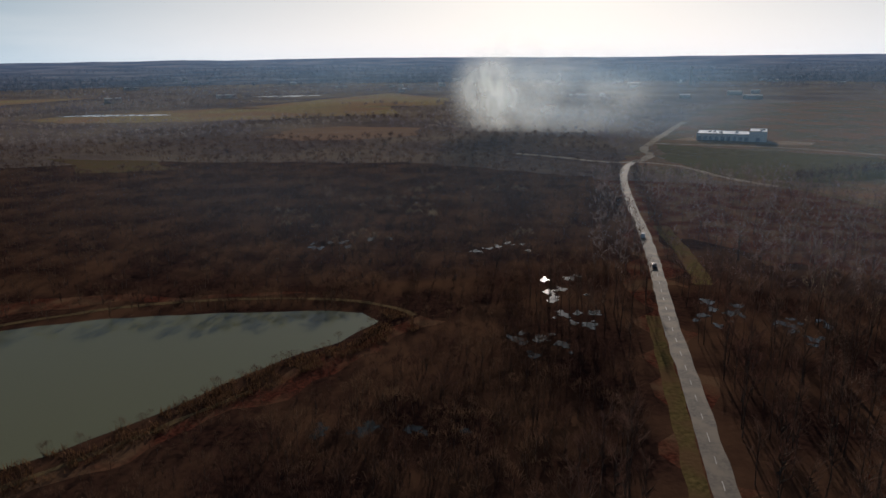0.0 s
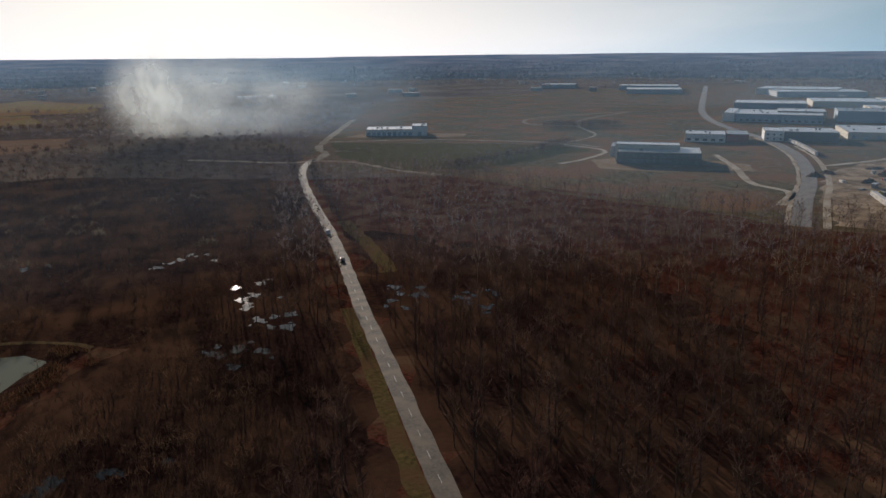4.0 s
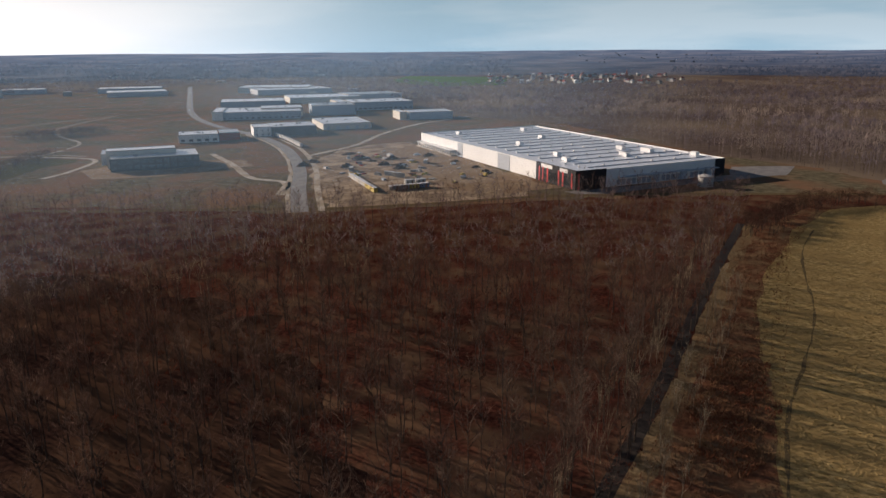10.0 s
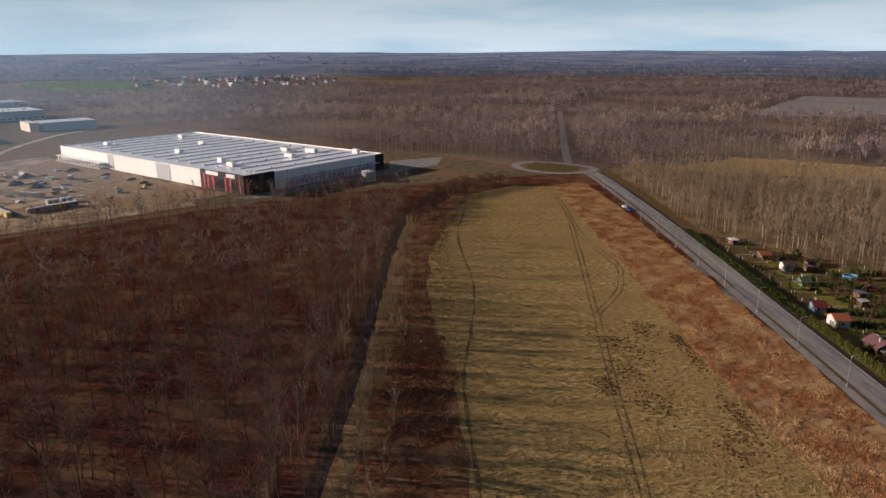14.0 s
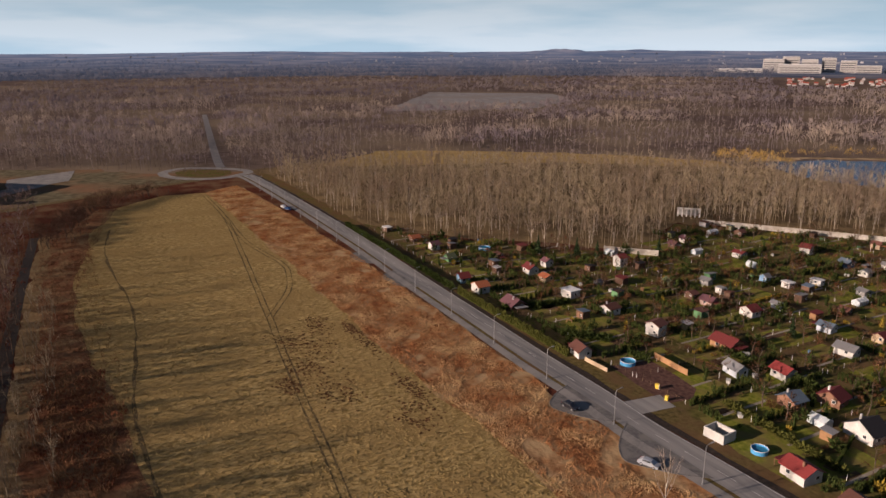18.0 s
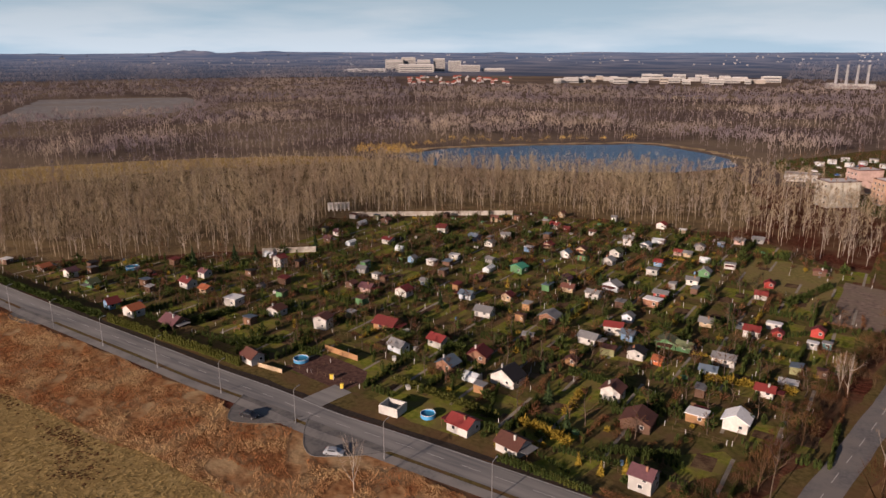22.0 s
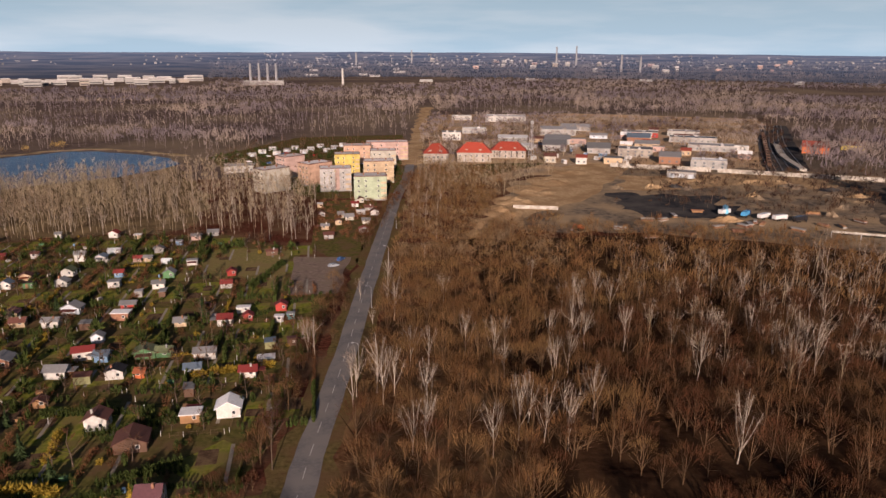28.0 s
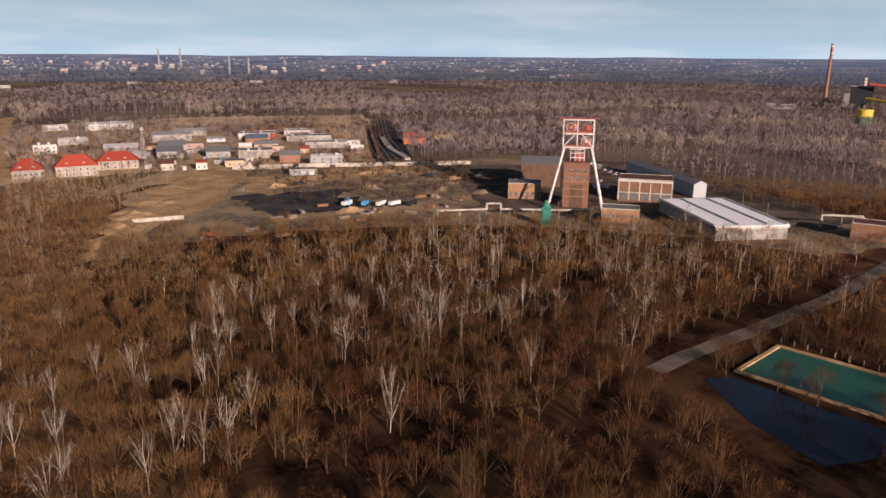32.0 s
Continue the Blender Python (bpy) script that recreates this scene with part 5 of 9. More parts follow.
def tall_chimney(x, y, h, r, mat, label, bands=None, name="factory_chimney"):
    ob = thing(name, x, y, 0, label, "chimney", z=land_z(x, y))
    part("shaft", tube(bmesh.new(), (0, 0, -2), (0, 0, h), r, r * 0.62, 16), mat, ob)
    part("rim", tube(bmesh.new(), (0, 0, h - 0.8), (0, 0, h + 0.3), r * 0.7, r * 0.7, 16), mat, ob)
    if bands:
        for i in range(4):
            k = h * (0.97 - 0.055 * i)
            rr = r * (1 - 0.38 * k / h) + 0.06
            part("band", tube(bmesh.new(), (0, 0, k - h * 0.02), (0, 0, k), rr + 0.03, rr, 16), bands[i % 2], ob)
    return ob


def fence_wall(x1, y1, x2, y2, h, label, mat=None, panel=3.0, name="concrete_fence"):
    """A wall of panels between posts."""
    a, b = Vector((x1, y1, 0)), Vector((x2, y2, 0))
    n = max(1, round((b - a).length / panel))
    L = (b - a).length / n
    ob = thing(name, x1, y1, math.degrees(math.atan2(y2 - y1, x2 - x1)), label, "fence")
    key = ("panel", round(L, 1), h, (mat or M_CONCRETE).name)
    if key not in PANES:
        PANES[key] = from_bm("panel", block(L / 2, 0, -0.05, L - 0.2, 0.1, h), mat or M_CONCRETE)
        PANES[("post",) + key] = from_bm("post", block(0, 0, -0.05, 0.2, 0.2, h + 0.12), mat or M_CONCRETE)
    for i in range(n + 1):
        part("post", PANES[("post",) + key], None, ob).matrix_basis = pose(i * L, 0, 0)
        if i < n:
            part("panel", PANES[key], None, ob).matrix_basis = pose(i * L, 0, 0)
    return ob


# ---- allotment gardens ----
cottage(195.1, -121.1, 6, 5, 2.6, "white", "orange", -2)
cottage(177.1, -122.4, 7.5, 6, 1.9, "brown", "purple", 88)
cottage(207.0, -121.2, 5, 4, 2.3, "blue", "darkred", -8)
cottage(203.7, -148.0, 6, 4.5, 2.5, "white", "darkred", 83)
cottage(193.4, -147.5, 4.5, 4, 2.1, "sand", "orange", 86)
cottage(207.9, -158.5, 4, 4, 2.4, "white", "purple", 88)
cottage(225.4, -148.3, 4, 3, 1.8, "brown", "brown", 82)
cottage(176.2, -144.6, 5.5, 5, 2.8, "white", "flatwhite", 5)
cottage(158.0, -145.7, 5.5, 5, 2.3, "white", "brown", 4)
cottage(194.0, -182.4, 5, 4, 4.2, "white", "darkred", -4)
cottage(181.6, -161.1, 3, 2, 1.2, "grey", "grey", 6)
cottage(138.4, -145.6, 5, 4.5, 3.8, "white", "brown", 10)
cottage(121.9, -155.7, 8, 6, 2.4, "wood", "darkred", 91)
cottage(137.5, -117.4, 5.5, 4.5, 2.4, "white", "brown", 80)
cottage(109.6, -144.4, 6, 4, 2.2, "bluegrey", "grey", 80)
cottage(102.2, -153.2, 5.5, 4.5, 2.6, "white", "red", 83)
cottage(168.5, -182.1, 4, 4, 2.1, "olive", "olive", 82)
cottage(148.1, -178.3, 5, 4, 2.2, "pink", "purple", 95)
cottage(154.5, -191.2, 3, 2.6, 2.1, "white", "flatgrey", 1)
cottage(135.5, -182.2, 5.5, 4.5, 2.4, "white", "darkred", -1)
cottage(180.4, -232.0, 5, 4, 2.3, "white", "darkred", 92)
cottage(170.4, -258.8, 4.5, 4, 3.4, "white", "darkred", 102)
cottage(207.5, -230.6, 4, 3.4, 2.1, "white", "purple", 81)
cottage(203.7, -220.3, 4, 3.4, 2, "brown", "purple", 94)
cottage(152.4, -256.9, 4.6, 4, 2.3, "blue", "bluegrey", 80)
cottage(147.1, -216.0, 4, 3, 2.2, "white", "flatwhite", -5)
cottage(144.1, -227.4, 4.5, 3, 2.1, "white", "flatwhite", 97)
cottage(141.9, -251.6, 4.2, 3.4, 2, "white", "grey", 0)
cottage(142.4, -266.8, 4.5, 3.4, 2.2, "white", "grey", 100)
cottage(124.4, -253.3, 3.6, 3, 2.2, "blue", "flatwhite", -2)
cottage(114.8, -226.1, 6, 4.6, 2.6, "green", "green", -9)
cottage(129.4, -230.6, 4, 3.4, 2, "grey", "grey", 78)
cottage(116.0, -191.0, 5, 4, 2.1, "bluegrey", "bluegrey", 94)
cottage(103.1, -180.4, 6, 4.4, 2.3, "white", "grey", 94)
cottage(103.7, -196.8, 4, 3.4, 2.1, "sand", "darkred", -1)
cottage(84.0, -186.8, 6, 5, 2.5, "brick", "grey", 1)
cottage(91.7, -141.8, 5.5, 4.6, 2.4, "brick", "bluegrey", -2)
cottage(87.9, -151.4, 6, 5, 2.3, "brick", "darkred", 8)
cottage(75.1, -143.5, 8, 6, 2.5, "white", "black", -6)
cottage(72.3, -118.0, 6.5, 5.5, 2.5, "white", "red", 84)
cottage(59.4, -116.7, 6.5, 5.5, 2.4, "white", "brown", 79)
cottage(32.8, -118.6, 5.2, 4.6, 3.6, "white", "purple", 86)
cottage(41.1, -140.4, 7.5, 6.5, 2.4, "brown", "brown", 4)
cottage(50.4, -150.0, 5.5, 4.6, 3, "white", "brown", 0)
cottage(30.9, -150.1, 5, 4, 2.2, "wood", "flatwhite", -1)
cottage(22.8, -151.5, 6, 5, 2.8, "white", "white", 0)
cottage(20.3, -171.1, 4.5, 3.6, 2.2, "white", "red", 88)
cottage(16.6, -180.4, 5, 3.4, 0.8, "grey", "flatwhite", 3)
cottage(67.7, -178.1, 6, 4.6, 2.4, "white", "grey", 85)
cottage(64.6, -189.0, 6, 4.6, 2.8, "white", "red", 101)
cottage(59.2, -186.4, 4, 3.4, 2.4, "blue", "bluegrey", 84)
cottage(53.2, -175.4, 5, 4, 2.4, "white", "black", 1)
cottage(47.0, -174.5, 2.6, 2.4, 2, "orange", "orange", 82)
cottage(48.6, -187.4, 6, 4.6, 2.1, "green", "olive", 3)
cottage(43.6, -187.2, 4.5, 3.6, 2, "green", "olive", 86)
cottage(32.7, -184.3, 6.5, 4.4, 2.3, "white", "grey", 91)
cottage(34.5, -175.1, 4.5, 3.6, 2.1, "bluegrey", "bluegrey", 95)
cottage(30.3, -208.2, 5, 4.4, 2.5, "white", "red", 90)
cottage(25.9, -217.5, 4.5, 2.6, 2, "white", "flatwhite", -4)
cottage(23.9, -210.7, 3, 2.6, 2, "red", "red", 4)
cottage(14.3, -218.1, 4, 3, 2.2, "red", "darkred", -3)
cottage(11.1, -209.4, 2.5, 2, 2.1, "teal", "flatgrey", 86)
cottage(14.5, -207.8, 3, 2.2, 2, "grey", "flatwhite", 86)
cottage(80.9, -214.4, 5.5, 4, 2.3, "white", "grey", 87)
cottage(78.5, -225.7, 6.5, 4.4, 2.2, "bluegrey", "grey", -10)
cottage(62.1, -217.4, 6, 4, 2.6, "brick", "flatwhite", -6)
cottage(62.1, -226.7, 5, 3.6, 2.2, "red", "grey", 89)
cottage(57.1, -246.5, 4.5, 3.6, 2.3, "white", "grey", 95)
cottage(55.8, -258.5, 4.5, 3.6, 2.2, "green", "grey", -2)
cottage(72.5, -250.4, 4.5, 3.6, 2.3, "white", "flatgrey", 93)
cottage(73.7, -261.9, 3.5, 3, 2.2, "blue", "red", 88)
cottage(50.2, -273.4, 4.5, 3, 2.1, "white", "flatgrey", 4)
cottage(95.5, -224.0, 4.6, 3.6, 2.1, "sand", "purple", -1)
cottage(90.6, -216.0, 4.5, 3.4, 2.1, "sand", "brown", 93)
cottage(108.4, -253.9, 4.5, 3.4, 2.2, "white", "bluegrey", -3)
cottage(105.4, -262.7, 4.5, 3.4, 2.1, "sand", "brown", 6)
cottage(92.2, -266.5, 5, 3.8, 2.2, "white", "olive", -9)
cottage(90.5, -253.9, 5, 3.6, 2.1, "white", "grey", -7)
cottage(93.8, -285.4, 4.5, 3.8, 3.2, "white", "grey", 94)
cottage(85.7, -284.0, 4, 3.2, 2.2, "white", "bluegrey", -11)
cottage(112.4, -292.2, 3.4, 2.6, 2.2, "white", "brown", 89)
cottage(131.8, -294.9, 5, 3.6, 2.3, "white", "red", 86)
cottage(124.6, -292.0, 3, 2.6, 2.1, "darkred", "darkred", 90)
cottage(119.8, -262.3, 4, 3.2, 2, "sand", "red", 2)
cottage(113.6, -322.4, 2.6, 2.4, 2.6, "white", "grey", 93)
cottage(90.5, -321.2, 4.5, 3.4, 2.4, "white", "red", -8)
cottage(79.9, -317.4, 3.2, 2.6, 2, "sand", "flatwhite", 84)
cottage(66.4, -293.4, 4, 3.2, 2, "grey", "grey", 7)
cottage(71.6, -280.9, 3.5, 2.8, 2, "pink", "red", 85)
cottage(67.8, -280.9, 3.5, 2.8, 2, "sand", "grey", 87)
cottage(54.6, -311.8, 4.6, 3.4, 2.2, "pink", "grey", 87)
cottage(48.4, -318.1, 5, 3.4, 2.1, "grey", "grey", 94)
cottage(161.6, -291.5, 4.2, 3.4, 2.3, "sand", "brown", 95)
cottage(203.1, -259.9, 4.4, 3.4, 2.2, "brown", "brown", 1)
cottage(138.5, -317.3, 3.6, 3, 2.3, "sand", "brown", -9)
cottage(34.0, -243.6, 4.5, 3.4, 2, "white", "red", 91)
cottage(33.9, -257.4, 3.5, 2.8, 2, "red", "red", 5)
cottage(43.3, -209.2, 4, 3.2, 1.9, "sand", "grey", 91)
cottage(163.3, -194.2, 4, 3.2, 2, "grey", "grey", 97)
cottage(135.5, -195.0, 3.4, 2.6, 2, "bluegrey", "grey", 83)
cottage(155.5, -178.6, 3.6, 2.8, 2, "brown", "brown", 0)
cottage(155.5, -215.0, 3.4, 2.8, 2, "blue", "grey", -1)
cottage(121.8, -208.7, 3.4, 2.8, 2, "brown", "brown", 89)
cottage(64.1, -200.0, 3.6, 3, 2.1, "bluegrey", "grey", 0)
cottage(60.2, -303.4, 3, 2.4, 2, "blue", "flatgrey", -3)
cottage(37.8, -221.0, 3, 2.4, 2, "brown", "brown", 0)
cottage(83.1, -170.7, 3.4, 2.6, 1.9, "brown", "grey", 100)
cottage(66.2, -161.8, 3, 2.4, 1.9, "wood", "brown", 3)
cottage(21.0, -282.3, 5, 2.4, 2, "brown", "brown", 99)
cottage(286.2, -127.6, 4.5, 3.4, 2.2, "brown", "flatwhite", 99)
cottage(265.0, -130.8, 5, 4, 2, "brown", "orange", -1)
cottage(249.4, -132.0, 4.6, 3.8, 2.6, "white", "purple", 2)
cottage(232.1, -129.8, 4.6, 3.6, 1.8, "green", "olive", 0)


def roofless_box(x, y):
    ob = thing("unfinished_shed", x, y, 4, "roofless white block-walled shed shell on the grass", "shed")
    for px, py, sx, sy in ((0, -1.9, 5, 0.3), (0, 1.9, 5, 0.3), (-2.35, 0, 0.3, 3.5), (2.35, 0, 0.3, 3.5)):
        part("wall", block(px, py, -0.1, sx, sy, 2.3), WALLS["white"], ob)
    HOUSES.append((x, y, 9))


roofless_box(90, -116)
M_BLUE = material("blue_liner", (0.05, 0.25, 0.50), (0.08, 0.34, 0.62), 1, 0.5)
M_POOLBLUE = water("pool_water", (0.03, 0.20, 0.34), 0.006, 0.6)


def garden_pool(x, y, r):
    """A round frame pool: wall, rim, water."""
    ob = thing("garden_pool", x, y, 0, "round blue frame pool standing on the lawn", "pool", "garden pools")
    bm = bmesh.new()
    n = 24
    for (r1, z1), (r2, z2) in (((r, 0), (r, 1.0)), ((r, 1.0), (r - 0.12, 1.0)), ((r - 0.12, 1.0), (r - 0.12, 0.1))):
        for i in range(n):
            a, b = 2 * math.pi * i / n, 2 * math.pi * (i + 1) / n
            bm.faces.new([bm.verts.new(c) for c in ((r1 * math.cos(a), r1 * math.sin(a), z1), (r1 * math.cos(b), r1 * math.sin(b), z1), (r2 * math.cos(b), r2 * math.sin(b), z2), (r2 * math.cos(a), r2 * math.sin(a), z2))])
    part("wall", bm, M_BLUE, ob)
    part("water", tube(bmesh.new(), (0, 0, 0.1), (0, 0, 0.7), r - 0.14, sides=24), M_POOLBLUE, ob)
    bm = bmesh.new()
    for i in range(n):
        a, b = 2 * math.pi * i / n, 2 * math.pi * (i + 1) / n
        tube(bm, (r * math.cos(a), r * math.sin(a), 1.02), (r * math.cos(b), r * math.sin(b), 1.02), 0.07, sides=5)
    part("rim", bm, M_FRAME, ob)
    HOUSES.append((x, y, r + 0.5))


garden_pool(127, -124.5, 2.0)
garden_pool(82, -118.5, 1.7)
garden_pool(239, -150, 2.4)
fence_wall(226, -262, 161, -308, 2.4, "long pale concrete panel fence at the wood's edge")
fence_wall(213, -191, 197, -205, 2.4, "pale concrete panel fence behind the gardens")
fence_wall(126, -116.5, 134, -116, 1.2, "old pale board fence by the gravel lot", WALLS["sand"], name="board_fence")


def shelter(x, y):
    ob = thing("ruined_shelter", x, y, facing(x, y), "roofless white concrete shelter with tall openings", "building")
    for i in range(6):
        part("pillar", block(-5 + 2 * i, 0, 0, 0.7, 0.5, 3.6), WALLS["white"], ob)
    part("beam", block(0, 0, 3.6, 11.2, 0.6, 0.9), WALLS["white"], ob)
    part("back_wall", block(0, 4, -0.2, 11.2, 0.3, 3.4), WALLS["grey"], ob)


shelter(240, -268)


# ---- plants of the gardens ----
M_THUJA = material("thuja_green", (0.028, 0.042, 0.012), (0.065, 0.082, 0.022), 0.5, 0.95, per="island", vary=0.4, trans=0.15)
M_THUJA_OLIVE = material("olive_thuja", (0.060, 0.066, 0.015), (0.120, 0.122, 0.030), 0.5, 0.95, per="island", vary=0.35, trans=0.15)
M_SPRUCE = material("spruce_green", (0.018, 0.03, 0.014), (0.04, 0.058, 0.022), 0.5, 0.95, per="island", vary=0.4)
M_YELLOW = material("gold_conifer", (0.20, 0.14, 0.02), (0.32, 0.23, 0.035), 0.5, 0.95, per="island", vary=0.3, trans=0.15)
M_RUSTY = material("rust_shrub", (0.12, 0.055, 0.025), (0.20, 0.10, 0.05), 0.5, 0.95, per="island", vary=0.4, trans=0.15)


def bush_arrays(kind, seed):
    """A shrub of many small leaf blades: thuja (narrow), spruce (cone), round, twiggy."""
    rng = np.random.default_rng(seed)
    s = Shape()
    n = {"thuja": 70, "spruce": 170, "round": 80, "twiggy": 70}[kind]
    t = rng.uniform(0, 1, n)
    a = rng.uniform(0, 2 * math.pi, n)
    if kind == "thuja":
        r = 0.42 * np.sin(np.pi * (0.12 + 0.86 * t)) ** 0.7
        base = np.c_[r * np.cos(a), r * np.sin(a), t * 2.1]
        way = np.c_[np.cos(a) * 0.14, np.sin(a) * 0.14, np.full(n, 0.42)]
        wd = 0.2
    elif kind == "spruce":
        r = 1.6 * (1 - t) + 0.05
        base = np.c_[0.35 * r * np.cos(a), 0.35 * r * np.sin(a), 0.3 + t * 6.0]
        way = np.c_[np.cos(a) * r * 0.8, np.sin(a) * r * 0.8, -0.25 * r]
        wd = 0.5
    else:
        u = rng.normal(size=(n, 3))
        u /= np.linalg.norm(u, axis=1)[:, None]
        base = u * np.array([0.75, 0.75, 0.6]) * rng.uniform(0.4, 1.0, (n, 1)) + np.array([0, 0, 0.75])
        way = (u + rng.normal(size=(n, 3)) * 0.4 + np.array([0, 0, 0.4])) * (0.45 if kind == "round" else 0.6)
        wd = 0.30 if kind == "round" else 0.10
    slivers(s, base, way, wd, rng, 0)
    if kind in ("thuja", "spruce"):
        h, r = (2.1, 0.34) if kind == "thuja" else (6.3, 0.8)
        cone(s, (0, 0, 0), (0, 0, h), r, 0.05, 7, 0)
    else:
        for k in range(4):
            b = rng.normal(size=3) * 0.35 + np.array([0, 0, 1.0])
            cone(s, (0, 0, 0), b, 0.07, 0.02, 3, 0)
    return s.arrays()


BUSH = {k: [bush_arrays(k, 50 + i) for i in range(5)] for k in ("thuja", "spruce", "round", "twiggy")}
BUSH_MESH = {}


def bush_mesh(kind, mat, i):
    if (kind, mat.name, i) not in BUSH_MESH:
        v, f, m = BUSH[kind][i]
        BUSH_MESH[kind, mat.name, i] = mesh_of(kind, v, f, [mat])
    return BUSH_MESH[kind, mat.name, i]


def hedge(x1, y1, x2, y2, h, label, mat=None, gap=1.0, kind="thuja"):
    """A row of clipped shrubs, each a part."""
    rng = random.Random(int(x1 * 13 + y2))
    ob = thing("hedge", x1, y1, math.degrees(math.atan2(y2 - y1, x2 - x1)), label, "hedge", "garden hedges")
    L = math.hypot(x2 - x1, y2 - y1)
    k = h / (2.5 if kind == "thuja" else 1.5)
    for i in range(int(L / gap) + 1):
        o = part("shrub", bush_mesh(kind, mat or M_THUJA, rng.randrange(5)), None, ob)
        s = k * rng.uniform(0.82, 1.12)
        o.matrix_basis = pose(i * gap + rng.uniform(-0.15, 0.15), rng.uniform(-0.12, 0.12), 0, 0, 0, rng.uniform(0, 360)) @ Matrix.Diagonal((k * 1.15, k * 1.15, s, 1))
    return ob


hedge(196, -113.2, 138, -113.6, 3.1, "tall row of olive-green thujas along the roadside", M_THUJA_OLIVE, gap=1.1)
hedge(303, -115, 200, -113.5, 2.0, "overgrown green hedge along the road", gap=1.5, kind="round")
hedge(60, -111.5, 40, -111.3, 2.2, "row of dark green thujas along the road", gap=0.9)
hedge(38, -112, 22, -112, 1.4, "low brown hedge at the corner plot", M_RUSTY, 1.0, "twiggy")
hedge(135, -129, 125, -130, 2.3, "thuja hedge behind the blue pool")
fence_wall(126.5, -133.4, 114.5, -132.8, 1.7, "orange-brown board fence behind the gravel lot", WALLS["wood"], name="board_fence")
hedge(77, -143, 71, -127, 1.6, "thuja hedge beside the lawn")
hedge(62, -127, 51, -125, 1.9, "yellow hedge along a lawn", M_YELLOW, 1.1, "round")
hedge(52, -121, 41, -123, 1.9, "row of small thujas on a lawn", gap=0.9)
hedge(44, -126, 30, -132, 2.4, "tall dark row of thujas", gap=1.0)
hedge(29, -114, 19, -115, 1.6, "thuja row casting comb-like shadows", gap=0.8)
hedge(24, -119, 17, -122, 1.6, "short row of clipped thujas", gap=0.8)
hedge(52, -146, 33, -149, 2.2, "dark hedge along a garden path", gap=1.2)
hedge(150, -122, 141, -130, 2.2, "hedge beside a brown-roofed house", gap=1.2, kind="round")
hedge(176, -118, 171, -140, 2.0, "hedge between two plots", gap=1.3, kind="round")
hedge(206, -119, 201, -140, 1.8, "thin hedge between two plots", gap=1.4, kind="twiggy")
hedge(160, -150, 132, -152, 1.9, "long hedge on a garden lane", gap=1.3)
hedge(120, -152, 90, -154, 1.9, "long mixed hedge on a garden lane", gap=1.4, kind="round")
hedge(84, -160, 60, -164, 1.9, "dark hedge on a garden lane", gap=1.3)
hedge(34, -172, 14, -175, 1.8, "yellow-green hedge beside a plot", M_YELLOW, 1.2, "round")
hedge(40, -196, 16, -198, 1.9, "dark green hedge in the shade", gap=1.2)
hedge(22, -212, 8, -226, 1.7, "hedge round a vegetable plot", gap=1.3)
hedge(25, -242, 16, -268, 2.0, "dark hedge beside the meadow", gap=1.5, kind="round")
hedge(61.3, -131.6, 48.7, -129.3, 1.5, "comb-like row of clipped thujas below a lawn", gap=0.9)
hedge(59, -113.2, 43, -110.9, 1.7, "row of young thujas along the road", M_THUJA_OLIVE, 0.85)
hedge(57.4, -118.8, 45.7, -114.8, 1.3, "second row of young thujas", gap=0.9)
hedge(32.6, -123.9, 20.7, -122.6, 1.5, "row of clipped thujas above the road corner", gap=0.85)
hedge(98.8, -128.8, 68, -126, 1.7, "long hedge and fence behind the pool lawn", M_THUJA_OLIVE, 1.3, "round")
hedge(64, -156.5, 39.7, -154.3, 2.4, "tall dark thuja hedge across the plots", gap=1.1)
hedge(42.6, -128.4, 28, -129, 1.9, "dark hedge below the white house", gap=1.1)
hedge(56.4, -136.1, 57.4, -147.4, 1.5, "yellow-green hedge beside a lawn", M_YELLOW, 1.2, "round")
hedge(6, -225, 0, -214, 1.2, "low hedge of a corner garden", gap=0.9)

M_GREENHOUSE = material("greenhouse_glass", (0.42, 0.47, 0.50), (0.58, 0.62, 0.64), 1.0, 0.2)


def small_hut(x, y, w, d, h, wall, roof, turn):
    """A tool hut with a lean-to roof, door and window."""
    ob = thing("tool_hut", x, y, turn, "small %s tool hut with a %s lean-to roof" % (wall, PLAIN.get(roof, roof)), "shed", "tool huts")
    part("wall", block(0, 0, -0.2, w, d, h + 0.2), WALLS[wall], ob)
    rf = part("roof", block(0, 0, 0, w + 0.4, d + 0.5, 0.1, bevel=0.02), ROOFS[roof], ob)
    rf.matrix_basis = pose(0, 0, h + 0.16, 6, 0, 0)
    part("door", flat("door", 0.8, 1.8, 0.08, M_DOOR), None, ob).matrix_basis = pose(w * 0.2, d / 2 + 0.03, 0)
    window(ob, -w * 0.22, d / 2 + 0.03, 0.9, 0.6, 0.6, 180)
    HOUSES.append((x, y, max(w, d) * 0.7))


def greenhouse(x, y, w, d, turn):
    """A low glass house with a ridge and pale ribs."""
    ob = thing("greenhouse", x, y, turn, "low pale glass greenhouse with white ribs on a plot", "greenhouse", "greenhouses")
    part("glass", gable_body(w, d, 1.4, 0.8), M_GREENHOUSE, ob)
    for i in range(4):
        yy = -d / 2 + d * i / 3
        bm = tube(bmesh.new(), (-w / 2, yy, 1.42), (0, yy, 2.24), 0.05, sides=4)
        tube(bm, (w / 2, yy, 1.42), (0, yy, 2.24), 0.05, sides=4)
        part("rib", bm, M_FRAME, ob)
    HOUSES.append((x, y, max(w, d) * 0.7))


